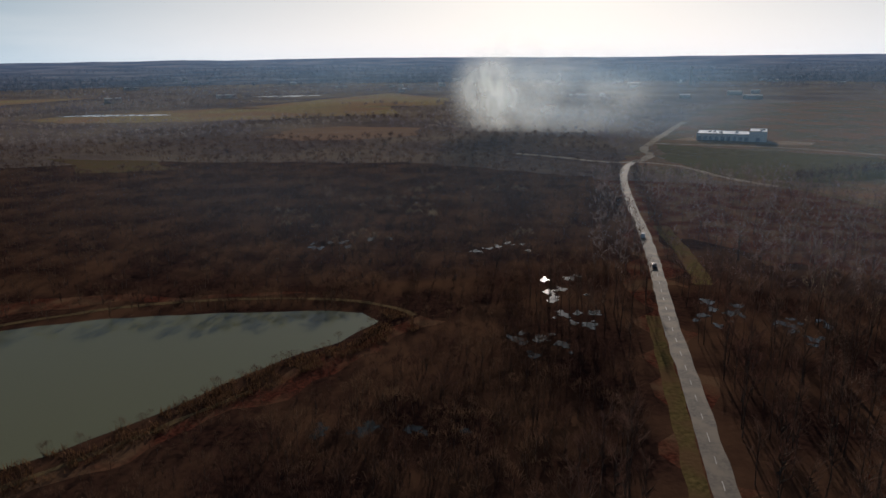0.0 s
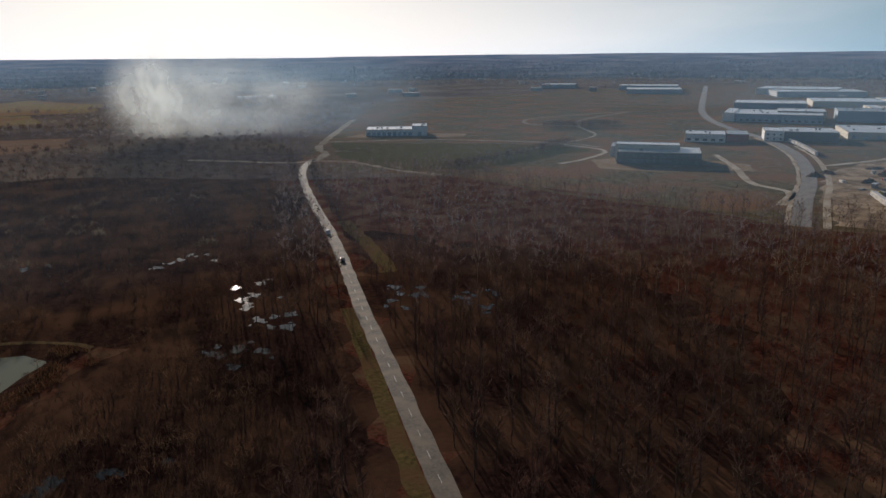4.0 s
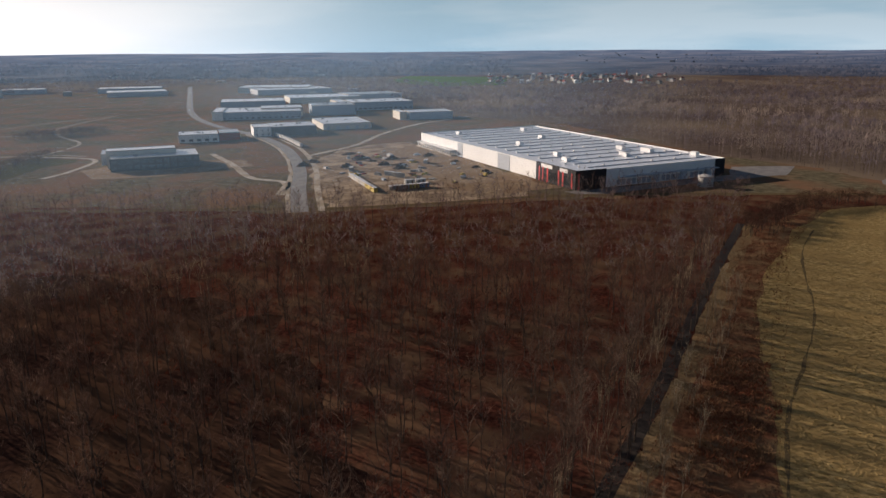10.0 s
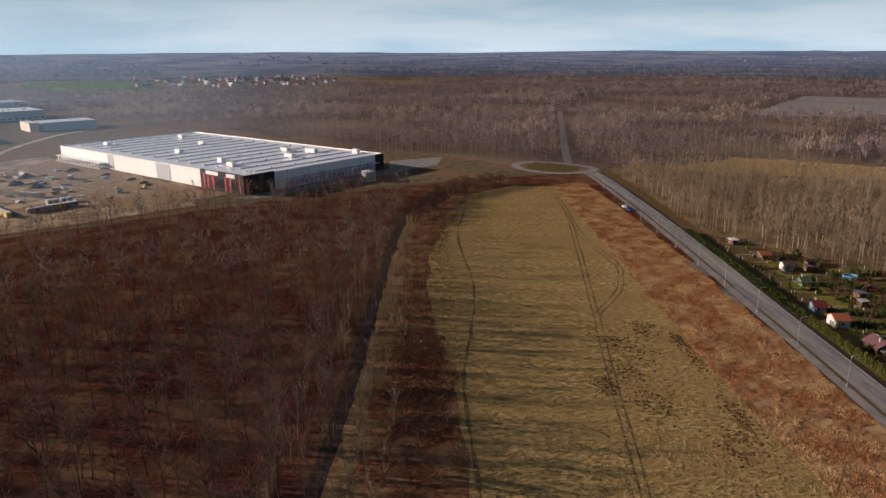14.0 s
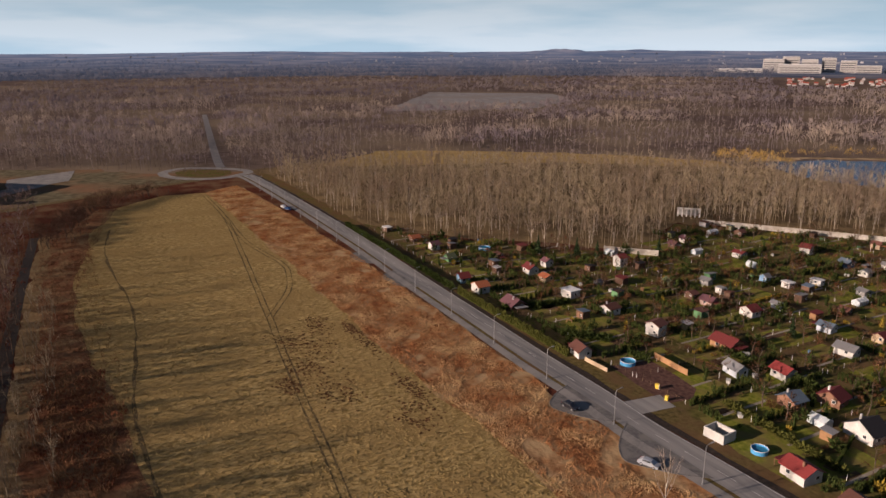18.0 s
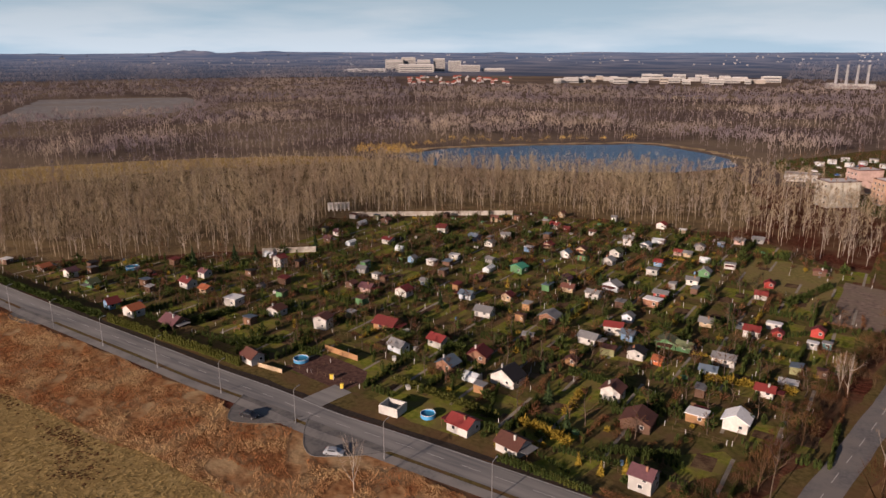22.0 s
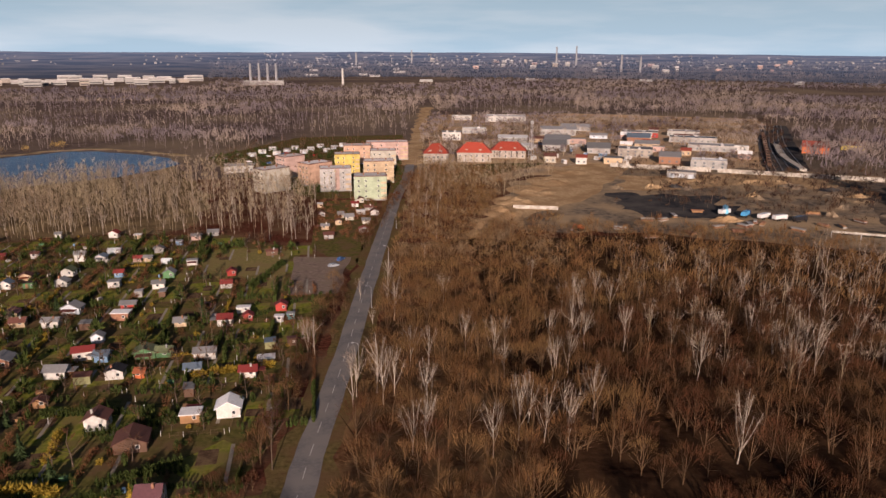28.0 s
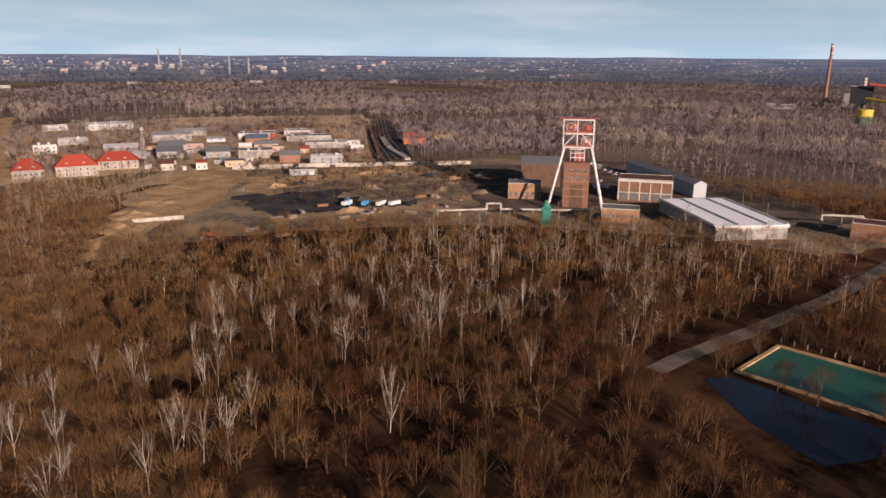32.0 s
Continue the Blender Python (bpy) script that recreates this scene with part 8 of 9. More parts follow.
def headframe(x, y):
    """The winding tower: brick house, slanting legs, cage of beams, red decks, two sheaves."""
    ob = thing("winding_tower", x, y, facing(x, y), "white steel winding tower with red decks over a brick shaft house", "mine tower")
    part("shaft_house", block(0, 6.5, -0.5, 13.5, 13, 24.5), WALLS["tower_brick"], ob)
    part("shaft_house_roof", block(0, 6.5, 24.003, 13.9, 13.4, 0.5), ROOFS["brown"], ob)
    for z in (6, 10, 14, 18):
        part("ledge", block(0, -0.06, z, 13.6, 0.3, 0.35), WALLS["ochre_brick"], ob)
    part("tall_gate", block(0.4, -0.05, 0, 6.5, 0.3, 12.5), WALLS["brown"], ob)
    for r in range(2):
        for c in range(5):
            window(ob, -4.5 + 2.25 * c, -0.03, 15.2 + 4 * r, 1.0, 1.6)
    base, top = 31.5, 46.0
    for sx in (-1, 1):
        for y0, y1 in ((-3, 3.2), (16, 9.8)):
            part("leg", tube(bmesh.new(), (sx * 14.5, y0 - (2 if y0 < 0 else 0), -0.3), (sx * 7.2, y1, base), 0.75, 0.6, 8), M_WHITESTEEL, ob)
        for i in range(4):
            k = 0.15 + i * 0.22
            a = (sx * (14.5 - 7.3 * k), -5 + 8.2 * k, base * k)
            b = (sx * (14.5 - 7.3 * (k + 0.18)), 16 - 6.2 * (k + 0.18), base * (k + 0.18))
            part("brace", tube(bmesh.new(), a, b, 0.22, sides=5), M_WHITESTEEL, ob)
    for z in (base, base + 7.2, top):
        bm = bmesh.new()
        for s in (-1, 1):
            slab(bm, 0, 6.5 + s * 3.6, z, 16.5, 0.7, 0.8)
            slab(bm, s * 7.9, 6.5, z + 0.004, 0.7, 6.4, 0.79)
        part("ring_beam", bm, M_WHITESTEEL, ob)
    for sx in (-7.9, -0.6, 7.9):
        for sy in (2.9, 10.1):
            part("column", block(sx, sy, base + 0.8, 0.6, 0.6, top - base - 0.8), M_WHITESTEEL, ob)
    part("deck", block(0, 6.5, base + 0.85, 15, 6.3, 0.5), M_REDSTEEL, ob)
    part("deck", block(0, 6.5, base + 8.05, 15, 6.3, 0.5), M_REDSTEEL, ob)
    part("top_rail", block(0, 6.5, top + 0.8, 20, 8.6, 0.25), M_REDSTEEL, ob)
    part("plate", block(-3.8, 8.0, base + 9, 5.4, 0.2, 3.4), M_REDSTEEL, ob)
    part("plate", block(4.2, 8.0, base + 9, 4.4, 0.2, 2.6), M_REDSTEEL, ob)
    part("plate", block(4.0, 8.0, base + 1.4, 5.4, 0.2, 3.0), M_REDSTEEL, ob)
    for px, pz in ((-4, base + 10.6), (4, base + 3.6)):
        bm = bmesh.new()
        for i in range(20):
            a, b = 2 * math.pi * i / 20, 2 * math.pi * (i + 1) / 20
            tube(bm, (px + 2.5 * math.cos(a), 5.5, pz + 2.5 * math.sin(a)), (px + 2.5 * math.cos(b), 5.5, pz + 2.5 * math.sin(b)), 0.2, sides=5)
        for i in range(6):
            a = math.pi * i / 6
            tube(bm, (px - 2.4 * math.cos(a), 5.5, pz - 2.4 * math.sin(a)), (px + 2.4 * math.cos(a), 5.5, pz + 2.4 * math.sin(a)), 0.09, sides=4)
        part("sheave", bm, M_WHITESTEEL, ob)
    for sx in (-1, 1):
        part("diagonal", tube(bmesh.new(), (sx * 7.5, 2.9, base + 1), (sx * 2, 2.9, base + 7), 0.3, sides=5), M_WHITESTEEL, ob)
    bm = bmesh.new()
    for sx in (-3.6, -1.2, 1.2, 3.6):
        for sy in (3.6, 9.4):
            slab(bm, sx, sy, 24.5, 0.35, 0.35, 7.0)
    for z in (26.2, 28.4, 30.6):
        for sy in (3.6, 9.4):
            slab(bm, 0, sy - 0.03, z, 7.8, 0.3, 0.4)
    part("guide_frame", bm, M_WHITESTEEL, ob, "white lattice guide frame above the shaft house")
    part("cage_plate", block(0.6, 6.5, 24.6, 4.6, 4.4, 3.6), M_REDSTEEL, ob)


headframe(-293.6, -242.9)
hall(-325, -297, 24, 26, 14.0, "brown", "grey", "tall dark brick machine house with a pale end", name="mine_building", group="mine buildings", gable=3.0)
hall(-289, -276, 18.5, 14, 8.6, "ochre_brick", "grey", "small ochre brick mine building", name="mine_building", rows=1, cols=6, wsize=(1.6, 3), group="mine buildings")
ob = hall(-335, -228, 29, 18, 12.5, "tower_brick", "brown", "red brick winding house with a tall window band", name="winding_house", rows=1, cols=5, wsize=(3.4, 4.6), group="mine buildings")
part("cornice", block(0, -0.2, 11.3, 29.6, 0.5, 1.1), WALLS["white"], ob)
part("sill_band", block(0, -0.1, 5.0, 29.2, 0.4, 0.5), WALLS["cream"], ob)
for i in range(6):
    part("pilaster", block(-14.3 + 5.72 * i, -0.12, 1.0, 0.7, 0.45, 10.2), WALLS["cream"], ob)
for i in range(6):
    heap(-424 + i * 4.5, -336 + i * 8, 5, 4.5, 1.6, M_CONCRETE, "heap of pale rubble behind the mine", "rubble_heap")
hall(-274, -199, 17.5, 11, 9.0, "ochre_brick", "grey", "ochre brick office with two window rows", name="mine_office", rows=2, cols=8, wsize=(1.1, 1.3), group="mine buildings")
hall(-343, -115, 15, 12, 7, "brick", "brown", "red brick hut at the mine gate", name="mine_building", rows=1, cols=3, group="mine buildings")


def flat_hall():
    """The low hall with a pale roof in three bays, running back from the wood."""
    ob = thing("loading_hall", -302.5, -149, 146.9, "low grey hall with a wide pale ribbed roof", "building")
    part("wall", block(0, 30, -0.3, 34, 61, 6.6), WALLS["grey"], ob)
    part("roof", block(0, 30, 6.303, 35, 62, 0.4), ROOFS["white"], ob)
    for px in (-17.2, -6, 8, 17.2):
        part("roof_rib", block(px, 30.5, 6.71, 0.9, 60, 0.5), WALLS["white"], ob)
    for i in range(6):
        part("gate", flat("gate", 4.2, 4.6, 0.1, WALLS["cream" if i % 2 else "bluegrey"]), None, ob).matrix_basis = pose(-14.5 + 5.7 * i, -0.04, 0)
    part("fascia", block(0, -0.6, 5.3, 35, 0.8, 1.0), WALLS["white"], ob)


flat_hall()
for bx, by, bl in ((-393, -255, 89),):
    ob = thing("conveyor_shed", bx, by, -28.9, "long grey conveyor shed on supports", "building", "conveyor sheds")
    b = gable_body(8, bl, 8, 1.8)
    part("wall", b, WALLS["greypanel"], ob)
    part("roof", gable_roof(8, bl, 8, 1.8, 0.6, 0.25), ROOFS["grey"], ob)


def pipe_bridge(pts, h, label):
    """A pipe on posts with raised loops."""
    ob = thing("pipe_bridge", 0, 0, 0, label, "pipeline")
    for (x1, y1, z1), (x2, y2, z2) in zip(pts, pts[1:]):
        part("pipe", tube(bmesh.new(), (x1, y1, z1), (x2, y2, z2), 0.55, sides=10), M_CONCRETE, ob)
        if z1 > 1:
            part("post", tube(bmesh.new(), (x1, y1, -0.2), (x1, y1, z1), 0.2, sides=6), M_STEEL, ob)


pipe_bridge([(-222, -272, 3), (-232, -266, 3), (-244, -259, 3), (-244, -259, 6), (-250, -255, 6), (-250, -255, 3), (-262, -244, 3), (-275, -232, 3), (-284, -226, 3)], 3, "pale district heating pipe on posts with a raised loop")
pipe_bridge([(-352, -140, 0), (-352, -140, 6), (-358, -133, 6), (-364, -126, 6), (-364, -126, 0)], 6, "white pipe gate over the works road")
for lx, ly in ((-345, -163), (-352, -140), (-372, -190)):
    street_lamp(lx, ly, 9, facing(lx, ly))
rc = random.Random(12)
for i in range(12):
    car(rc.uniform(-375, -335), rc.uniform(-300, -265), rc.uniform(0, 180), rc.choice(["white", "silver", "blue", "red", "black"]), "parked car in the mine yard")
for lx, ly, cc in ((-208, -316, "blue"), (-214, -310, "white"), (-220, -306, "white"), (-228, -302, "black"), (-200, -322, "white")):
    ob = thing("lorry", lx, ly, rc.uniform(0, 40), "%s tipper lorry in the coal yard" % cc, "truck", "lorries")
    part("tipper", block(1.0, 0, 1.1, 6.0, 2.4, 1.9, bevel=0.1), CARS[cc] if cc != "blue" else M_BLUE, ob)
    part("cab", block(-3.2, 0, 0.7, 1.9, 2.3, 2.2, bevel=0.2), CARS[cc], ob)
    for wx in (-3.0, 1.0, 2.6):
        for s in (-1, 1):
            part("wheel", tube(bmesh.new(), (wx, s * 0.9, 0.5), (wx, s * 1.2, 0.5), 0.5, sides=12), M_TYRE, ob)
ob = thing("blue_tank_trailer", -203, -326, 60, "long light-blue tank trailer in the yard", "trailer")
part("tank", tube(bmesh.new(), (-6, 0, 1.8), (6, 0, 1.8), 1.4, sides=14), material("light_blue_paint", (0.14, 0.42, 0.62), (0.18, 0.5, 0.70), 1, 0.4), ob)
part("chassis", block(0, 0, 0.2, 11, 1.2, 0.5), M_TYRE, ob)
COALFIELD = [(-144, -320), (-160, -384), (-180, -386), (-214, -358), (-202, -316), (-175, -314)]
for i in range(34):
    hx, hy = rc.uniform(-330, -160), rc.uniform(-400, -300)
    if not inside(np.array([hx]), np.array([hy]), COALFIELD)[0]:
        heap(hx, hy, rc.uniform(3, 10), rc.uniform(3, 7), rc.uniform(0.8, 2.8), rc.choice([M_COAL, M_YARD, M_YARD, M_SAND]), "heap of coal and rubble in the yard")
for i in range(22):
    ob = thing("timber_stack", rc.uniform(-260, -130), rc.uniform(-330, -280), rc.uniform(0, 180), "stack of brown pit timber at the yard's edge", "timber", "timber stacks")
    for k in range(3):
        part("log_layer", block(0, 0, 0.02 + k * 0.5, rc.uniform(4, 7), rc.uniform(1.5, 2.5), 0.46, bevel=0.08), WALLS[rc.choice(["brown", "wood", "brick", "grey"])], ob)
for hx, hy, ha, hb, hh in ((-78, -318, 9, 13, 3.4), (-90, -345, 10, 14, 4.0), (-104, -368, 12, 14, 3.6), (-122, -398, 14, 16, 3.0), (-142, -425, 14, 16, 2.6), (-165, -458, 14, 14, 2.2), (-70, -303, 7, 8, 2.4), (-232, -412, 20, 8, 3.0), (-275, -404, 22, 8, 3.2)):
    heap(hx, hy, ha * 1.15, hb * 1.2, hh * 0.6, M_SAND, "eroded bank of bright orange sand", "sand_bank")
# green tarpaulin tower in the wood
ob = thing("green_hopper", -252, -226, facing(-252, -226), "green sheeted hopper at the wood's edge", "hopper")
part("body", block(0, 0, -0.2, 5, 5, 9, bevel=0.4), material("green_sheet", (0.02, 0.15, 0.11), (0.04, 0.22, 0.16), 1.5, 0.7, 0.05), ob)
part("cone", tube(bmesh.new(), (0, 0, 8.8), (0, 0, 12), 2.4, 0.5, 10), material("green_sheet_top", (0.02, 0.15, 0.11), (0.04, 0.22, 0.16), 1.5, 0.7, 0.05), ob)
# rails
for s in range(6):
    strip("rail_track", [(-303 - s * 5.5, -440), (-380 - s * 5, -570), (-482 - s * 4.5, -722)], 0.35, 0.35, M_STEEL, "rusty rail line", "rail", thick=0.12)
for i in range(14):
    t = i / 14
    ob = thing("freight_wagon", -318 - 150 * t * 0.8, -462 - 240 * t * 0.8, math.degrees(math.atan2(282, 178)), "brown open freight wagon on the siding", "wagon", "freight wagons")
    part("box", block(0, 0, 0.9, 12, 2.8, 2.2, bevel=0.08), WALLS["brown"], ob)
    part("bogie", block(-4, 0, 0.45, 2.2, 2.2, 0.5), M_TYRE, ob)
    part("bogie", block(4, 0, 0.45, 2.2, 2.2, 0.5), M_TYRE, ob)
ob = thing("platform_wall", -316, -452, 0, "long pale loading platform beside the rails", "platform")
part("body", from_bm("body", ribbon_bm([(-12, 14), (-40, -50), (-78, -115)], 4.5, -0.1, thick=1.8), M_CONCRETE), None, ob)
# settling basin rim and fence
for a, b in zip(BASIN, BASIN[1:] + BASIN[:1]):
    m = Vector((*b, 0)) - Vector((*a, 0))
    o = tagged(new("basin_rim", from_bm("basin_rim", block(m.length / 2, 0, 0, m.length + 0.8, 1.2, 0.55, bevel=0.05), M_SAND)), "pale concrete rim of the basin", "kerb", kind="structure")
    o.matrix_basis = pose(*a, 0, 0, 0, math.degrees(math.atan2(m.y, m.x)))
ob = thing("basin_fence", -195, -84, 0, "pale concrete posts along the basin", "fence")
for i in range(14):
    part("post", block(-1.5 - 0.2 * i, i * 3.6, 0, 0.25, 0.25, 1.6), WALLS["sand"], ob)

# ---- power station and plant far off ----
M_FARSTONE = material("far_concrete", (0.20, 0.205, 0.22), (0.29, 0.29, 0.30), 4, 0.9)
BANDS = (WALLS["white"], WALLS["red"])
tall_chimney(-1243, -517, 97, 3.0, WALLS["brick"], "tall brick chimney with a banded top", BANDS)
tall_chimney(-1295, -479, 44, 4.0, WALLS["white"], "pale chimney of the far plant", BANDS)
hall(-1183, -440, 30, 30, 34, "black", "black", "dark boiler house of the far plant", name="boiler_house")
hall(-1230, -470, 24, 24, 20, "grey", "flatgrey", "grey bunker building of the far plant", name="boiler_house")
hall(-1100, -520, 40, 20, 6, "grey", "flatwhite", "white low hall of the far plant")
ob = thing("gas_tank", -943, -344, 0, "yellow and green banded round tank", "tank")
part("shell", tube(bmesh.new(), (0, 0, 0), (0, 0, 9), 9, sides=28), WALLS["green"], ob)
part("upper_shell", tube(bmesh.new(), (0, 0, 9), (0, 0, 17), 9.1, sides=28), M_SIGN, ob)
ob = thing("conveyor_bridge", -1180, -470, 0, "long red conveyor bridge of the plant", "conveyor")
part("gallery", tube(bmesh.new(), (0, 40, 38), (-60, 260, 10), 2.6, sides=6), M_REDSTEEL, ob)
part("gallery", tube(bmesh.new(), (60, 60, 20), (100, 200, 8), 2.0, sides=6), M_SIGN, ob)
for k in range(4):
    tall_chimney(150 - k * 19, -1712, 47, 3.4, M_FARSTONE, "one of four concrete power station chimneys", name="power_station_chimney")
tall_chimney(-57, -1697, 36, 3.0, WALLS["white"], "slim white concrete chimney far off")
hall(121, -1690, 90, 40, 9, "grey", "flatgrey", "low grey power station hall", name="power_hall")
tall_chimney(610, 1800, 44, 3.4, M_FARSTONE, "lone concrete chimney beyond the wood")


def far_building(name, x, y, w, d, h, wall, label, group):
    ob = thing(name, x, y, facing(x, y), label, "building", group, z=land_z(x, y))
    part("wall", block(0, d / 2, -3, w, d, h + 3), WALLS[wall], ob)
    part("roof", block(0, d / 2, h + 0.01, w * 0.96, d * 0.96, 0.4), ROOFS["flatwhite"], ob)
    if h < 10:
        return
    bm = bmesh.new()
    for r in range(max(1, int(h / 7))):
        slab(bm, 0, -0.2, 2 + r * 6.5, w * 0.9, 0.4, 1.8)
    part("window_band", bm, M_GLASS, ob)


def polar(az, r):
    return r * math.sin(radians(az)), r * math.cos(radians(az))


rc = random.Random(31)
# hospital-like pale complex on the far rise
for az, r, w, h in ((142.9, 2560, 62, 40), (144.0, 2580, 50, 47), (145.2, 2540, 46, 40), (146.4, 2560, 40, 44), (147.6, 2550, 44, 36), (144.6, 2480, 120, 26), (141.0, 2500, 110, 12), (139.6, 2540, 60, 9), (148.8, 2540, 70, 22), (150.6, 2560, 80, 10)):
    far_building("far_complex", *polar(az, r), w, 40, h, "farpale", "far pale complex of large buildings", "far complex")
# rows of slab blocks
for i in range(30):
    az = 155.6 + i * 0.53
    far_building("far_block", *polar(az, rc.uniform(1750, 1980)), rc.uniform(14, 42), 14, rc.uniform(8, 15), rc.choice(["farpale", "farpale", "farpale", "farpale", "farsand"]), "far pale apartment block", "far apartment blocks")
for i in range(30):
    az = rc.uniform(184, 216)
    far_building("far_block", *polar(az, rc.uniform(2600, 3900)), rc.uniform(9, 26), 14, rc.uniform(8, 18), rc.choice(["farpale", "farpale", "farpale", "pink", "farsand"]), "far pale block of the city", "far city blocks")
for i in range(18):
    az = rc.uniform(176, 236)
    far_building("far_shed", *polar(az, rc.uniform(1700, 3200)), rc.uniform(18, 50), 20, rc.uniform(4, 7), rc.choice(["grey", "grey", "farpale"]), "far pale industrial shed", "far sheds")
for az, r, h in ((198.5, 3300, 80), (200.0, 3300, 84), (203.4, 2700, 60), (204.8, 2700, 56), (187.3, 3400, 60), (183, 3300, 55)):
    tall_chimney(*polar(az, r), h, 4.5, M_FARSTONE, "far concrete chimney on the horizon")
def far_roofs(n, az, r, label, name):
    """Countless small far houses in one mesh."""
    q = np.random.default_rng(int(az[0] * 3))
    sh = Shape()
    for i in range(n):
        a, d = q.uniform(*az), r[0] * (r[1] / r[0]) ** q.uniform()
        x, y = polar(a, d)
        w, h = q.uniform(2, 6) * (2.2 if q.uniform() < 0.06 else 1), q.uniform(3, 7)
        z = land_z(x, y)
        c, s1 = math.cos(radians(-a)), math.sin(radians(-a))
        pts = [(-w, 0, -2), (w, 0, -2), (w, 0, h), (-w, 0, h), (-w, 12, h), (w, 12, h)]
        sh.add([(x + px * c - py * s1, y + px * s1 + py * c, z + pz) for px, py, pz in pts], [(0, 1, 2), (0, 2, 3), (3, 2, 5), (3, 5, 4)], 0)
    v, f, m = sh.arrays()
    return tagged(new(name, mesh_of(name, v, f, [material(name + "_paint", (0.15, 0.155, 0.17), (0.27, 0.265, 0.27), 60, 0.8, per="island", vary=0.35)])), label, "houses", kind="stuff")


far_roofs(620, (176, 246), (3100, 4700), "countless pale city roofs on the horizon", "far_city")
far_roofs(260, (60, 175), (3300, 4700), "scattered pale roofs on the horizon", "far_village")
# small town with a church
for i in range(85):
    az = rc.uniform(68, 83)
    x, y = polar(az, rc.uniform(1650, 2140))
    ob = thing("far_house", x, y, rc.uniform(0, 180), "far house of the small town with a pitched roof", "house", "far town", z=land_z(x, y))
    hw = rc.uniform(6, 9.5)
    part("wall", gable_body(hw, hw * 1.3, 5, 3), WALLS[rc.choice(["white", "cream", "white", "pink"])], ob)
    part("roof", gable_roof(hw, hw * 1.3, 5, 3, 0.5, 0.3), ROOFS[rc.choice(["tile", "darkred", "brown", "grey", "flatwhite"])], ob)
x, y = polar(79.0, 1800)
ob = thing("church", x, y, 0, "far red church with a tall spire", "church", z=land_z(x, y))
part("nave", gable_body(8, 16, 8, 5), WALLS["brick"], ob)
part("tower", block(0, 9, -2, 4.5, 4.5, 17), WALLS["brick"], ob)
part("spire", tube(bmesh.new(), (0, 9, 15), (0, 9, 28), 2.8, 0.2, 8), ROOFS["tile"], ob)
for i in range(60):
    az = rc.uniform(143.9, 152)
    x, y = polar(az, rc.uniform(1700, 2120))
    ob = thing("far_house", x, y, facing(x, y) + rc.choice((0, 90)), "far white house with a red roof", "house", "far red-roofed houses", z=land_z(x, y))
    part("wall", gable_body(7, 8, 3.5, 2.5), WALLS["farpale"], ob)
    part("roof", gable_roof(7, 8, 3.5, 2.5, 0.5, 0.3), ROOFS["tile"], ob)
for i in range(40):
    az = rc.uniform(-30, 60)
    far_building("far_house", *polar(az, rc.uniform(1300, 2600)), rc.uniform(10, 40), 12, rc.uniform(4, 8), rc.choice(["white", "cream", "grey"]), "far pale roof beyond the woods", "far roofs")

# ---- more plants ----
rw = np.random.default_rng(77)


def row_of_trees(kind, level, pts, gap, spread, name, label, size, seed, mats=None):
    line = smooth_line(pts, gap)
    x = np.array([p.x for p in line]) + rw.normal(size=len(line)) * spread
    y = np.array([p.y for p in line]) + rw.normal(size=len(line)) * spread
    return plant(name, kind, level, x, y, label, size=size, seed=seed, mats=mats)


row_of_trees("brush", 1, [(330, 8), (360, 0), (395, -12), (415, -28), (428, -46)], 0.8, 4.5, "shelter_belt", "dark belt of bare trees at the field's end", (0.6, 1.0), 31, (M_BARK, M_SCRUB))
row_of_trees("oak", 1, [(262, 300), (284, 235), (300, 200), (335, 152), (372, 104), (405, 45), (420, 10)], 4.5, 3.0, "forest_edge", "trees at the forest edge along the gravel road", (0.6, 0.9), 32)
row_of_trees("brush", 0, [(22, -108), (16, -130), (8, -170), (0, -205), (-5, -232)], 1.6, 1.6, "roadside_brush", "bare brown brush beside the road", (0.35, 0.62), 33)
row_of_trees("brush", 1, [(-16, -285), (-30, -345), (-45, -395), (-58, -450)], 2.5, 2.0, "roadside_brush", "bare brush along the estate road", (0.5, 0.9), 34)
row_of_trees("birch", 0, [(-14, -195), (-20, -245), (-40, -290)], 22, 3, "roadside_birches", "pale birches along the road", (0.5, 0.7), 35)
row_of_trees("oak", 0, [(84, 30), (140, 28.5), (200, 26), (262, 23), (310, 21)], 7.5, 1.6, "ditch_oaks", "tall bare oaks along the ditch throwing long shadows", (1.15, 1.5), 52)
row_of_trees("birch", 0, [(70, 30), (140, 27.5), (200, 25), (300, 21)], 4.5, 2.2, "ditch_birches", "tan young birches along the ditch", (0.55, 0.85), 53, (M_BARK_PALE, M_TWIG_TAN))
for side in (-1, 1):
    row_of_trees("oak", 1, [(82 + 6.5 * side, 262), (91 + 6.5 * side, 309), (102 + 6.5 * side, 376), (117 + 6.5 * side, 455), (129 + 6.5 * side, 500)], 3.2, 1.3, "road_trees", "bare trees close beside the forest road", (0.4, 0.75), 54 + side, (M_BARK, M_SCRUB))
row_of_trees("brush", 2, [(-330, 720), (-263, 760), (-235, 790), (-208, 846), (-163, 898), (-99, 906), (-20, 895), (60, 860)], 2.2, 9, "field_belt", "dark tree belt between the far fields", (0.6, 1.0), 69, (M_BARK, M_SCRUB))
row_of_trees("garden", 1, [(211, 438), (240, 455), (273, 468), (334, 497), (366, 520)], 0.5, 6, "field_hedge", "dark bushy field hedge", (0.9, 1.5), 36, (M_BARK, M_SCRUB))
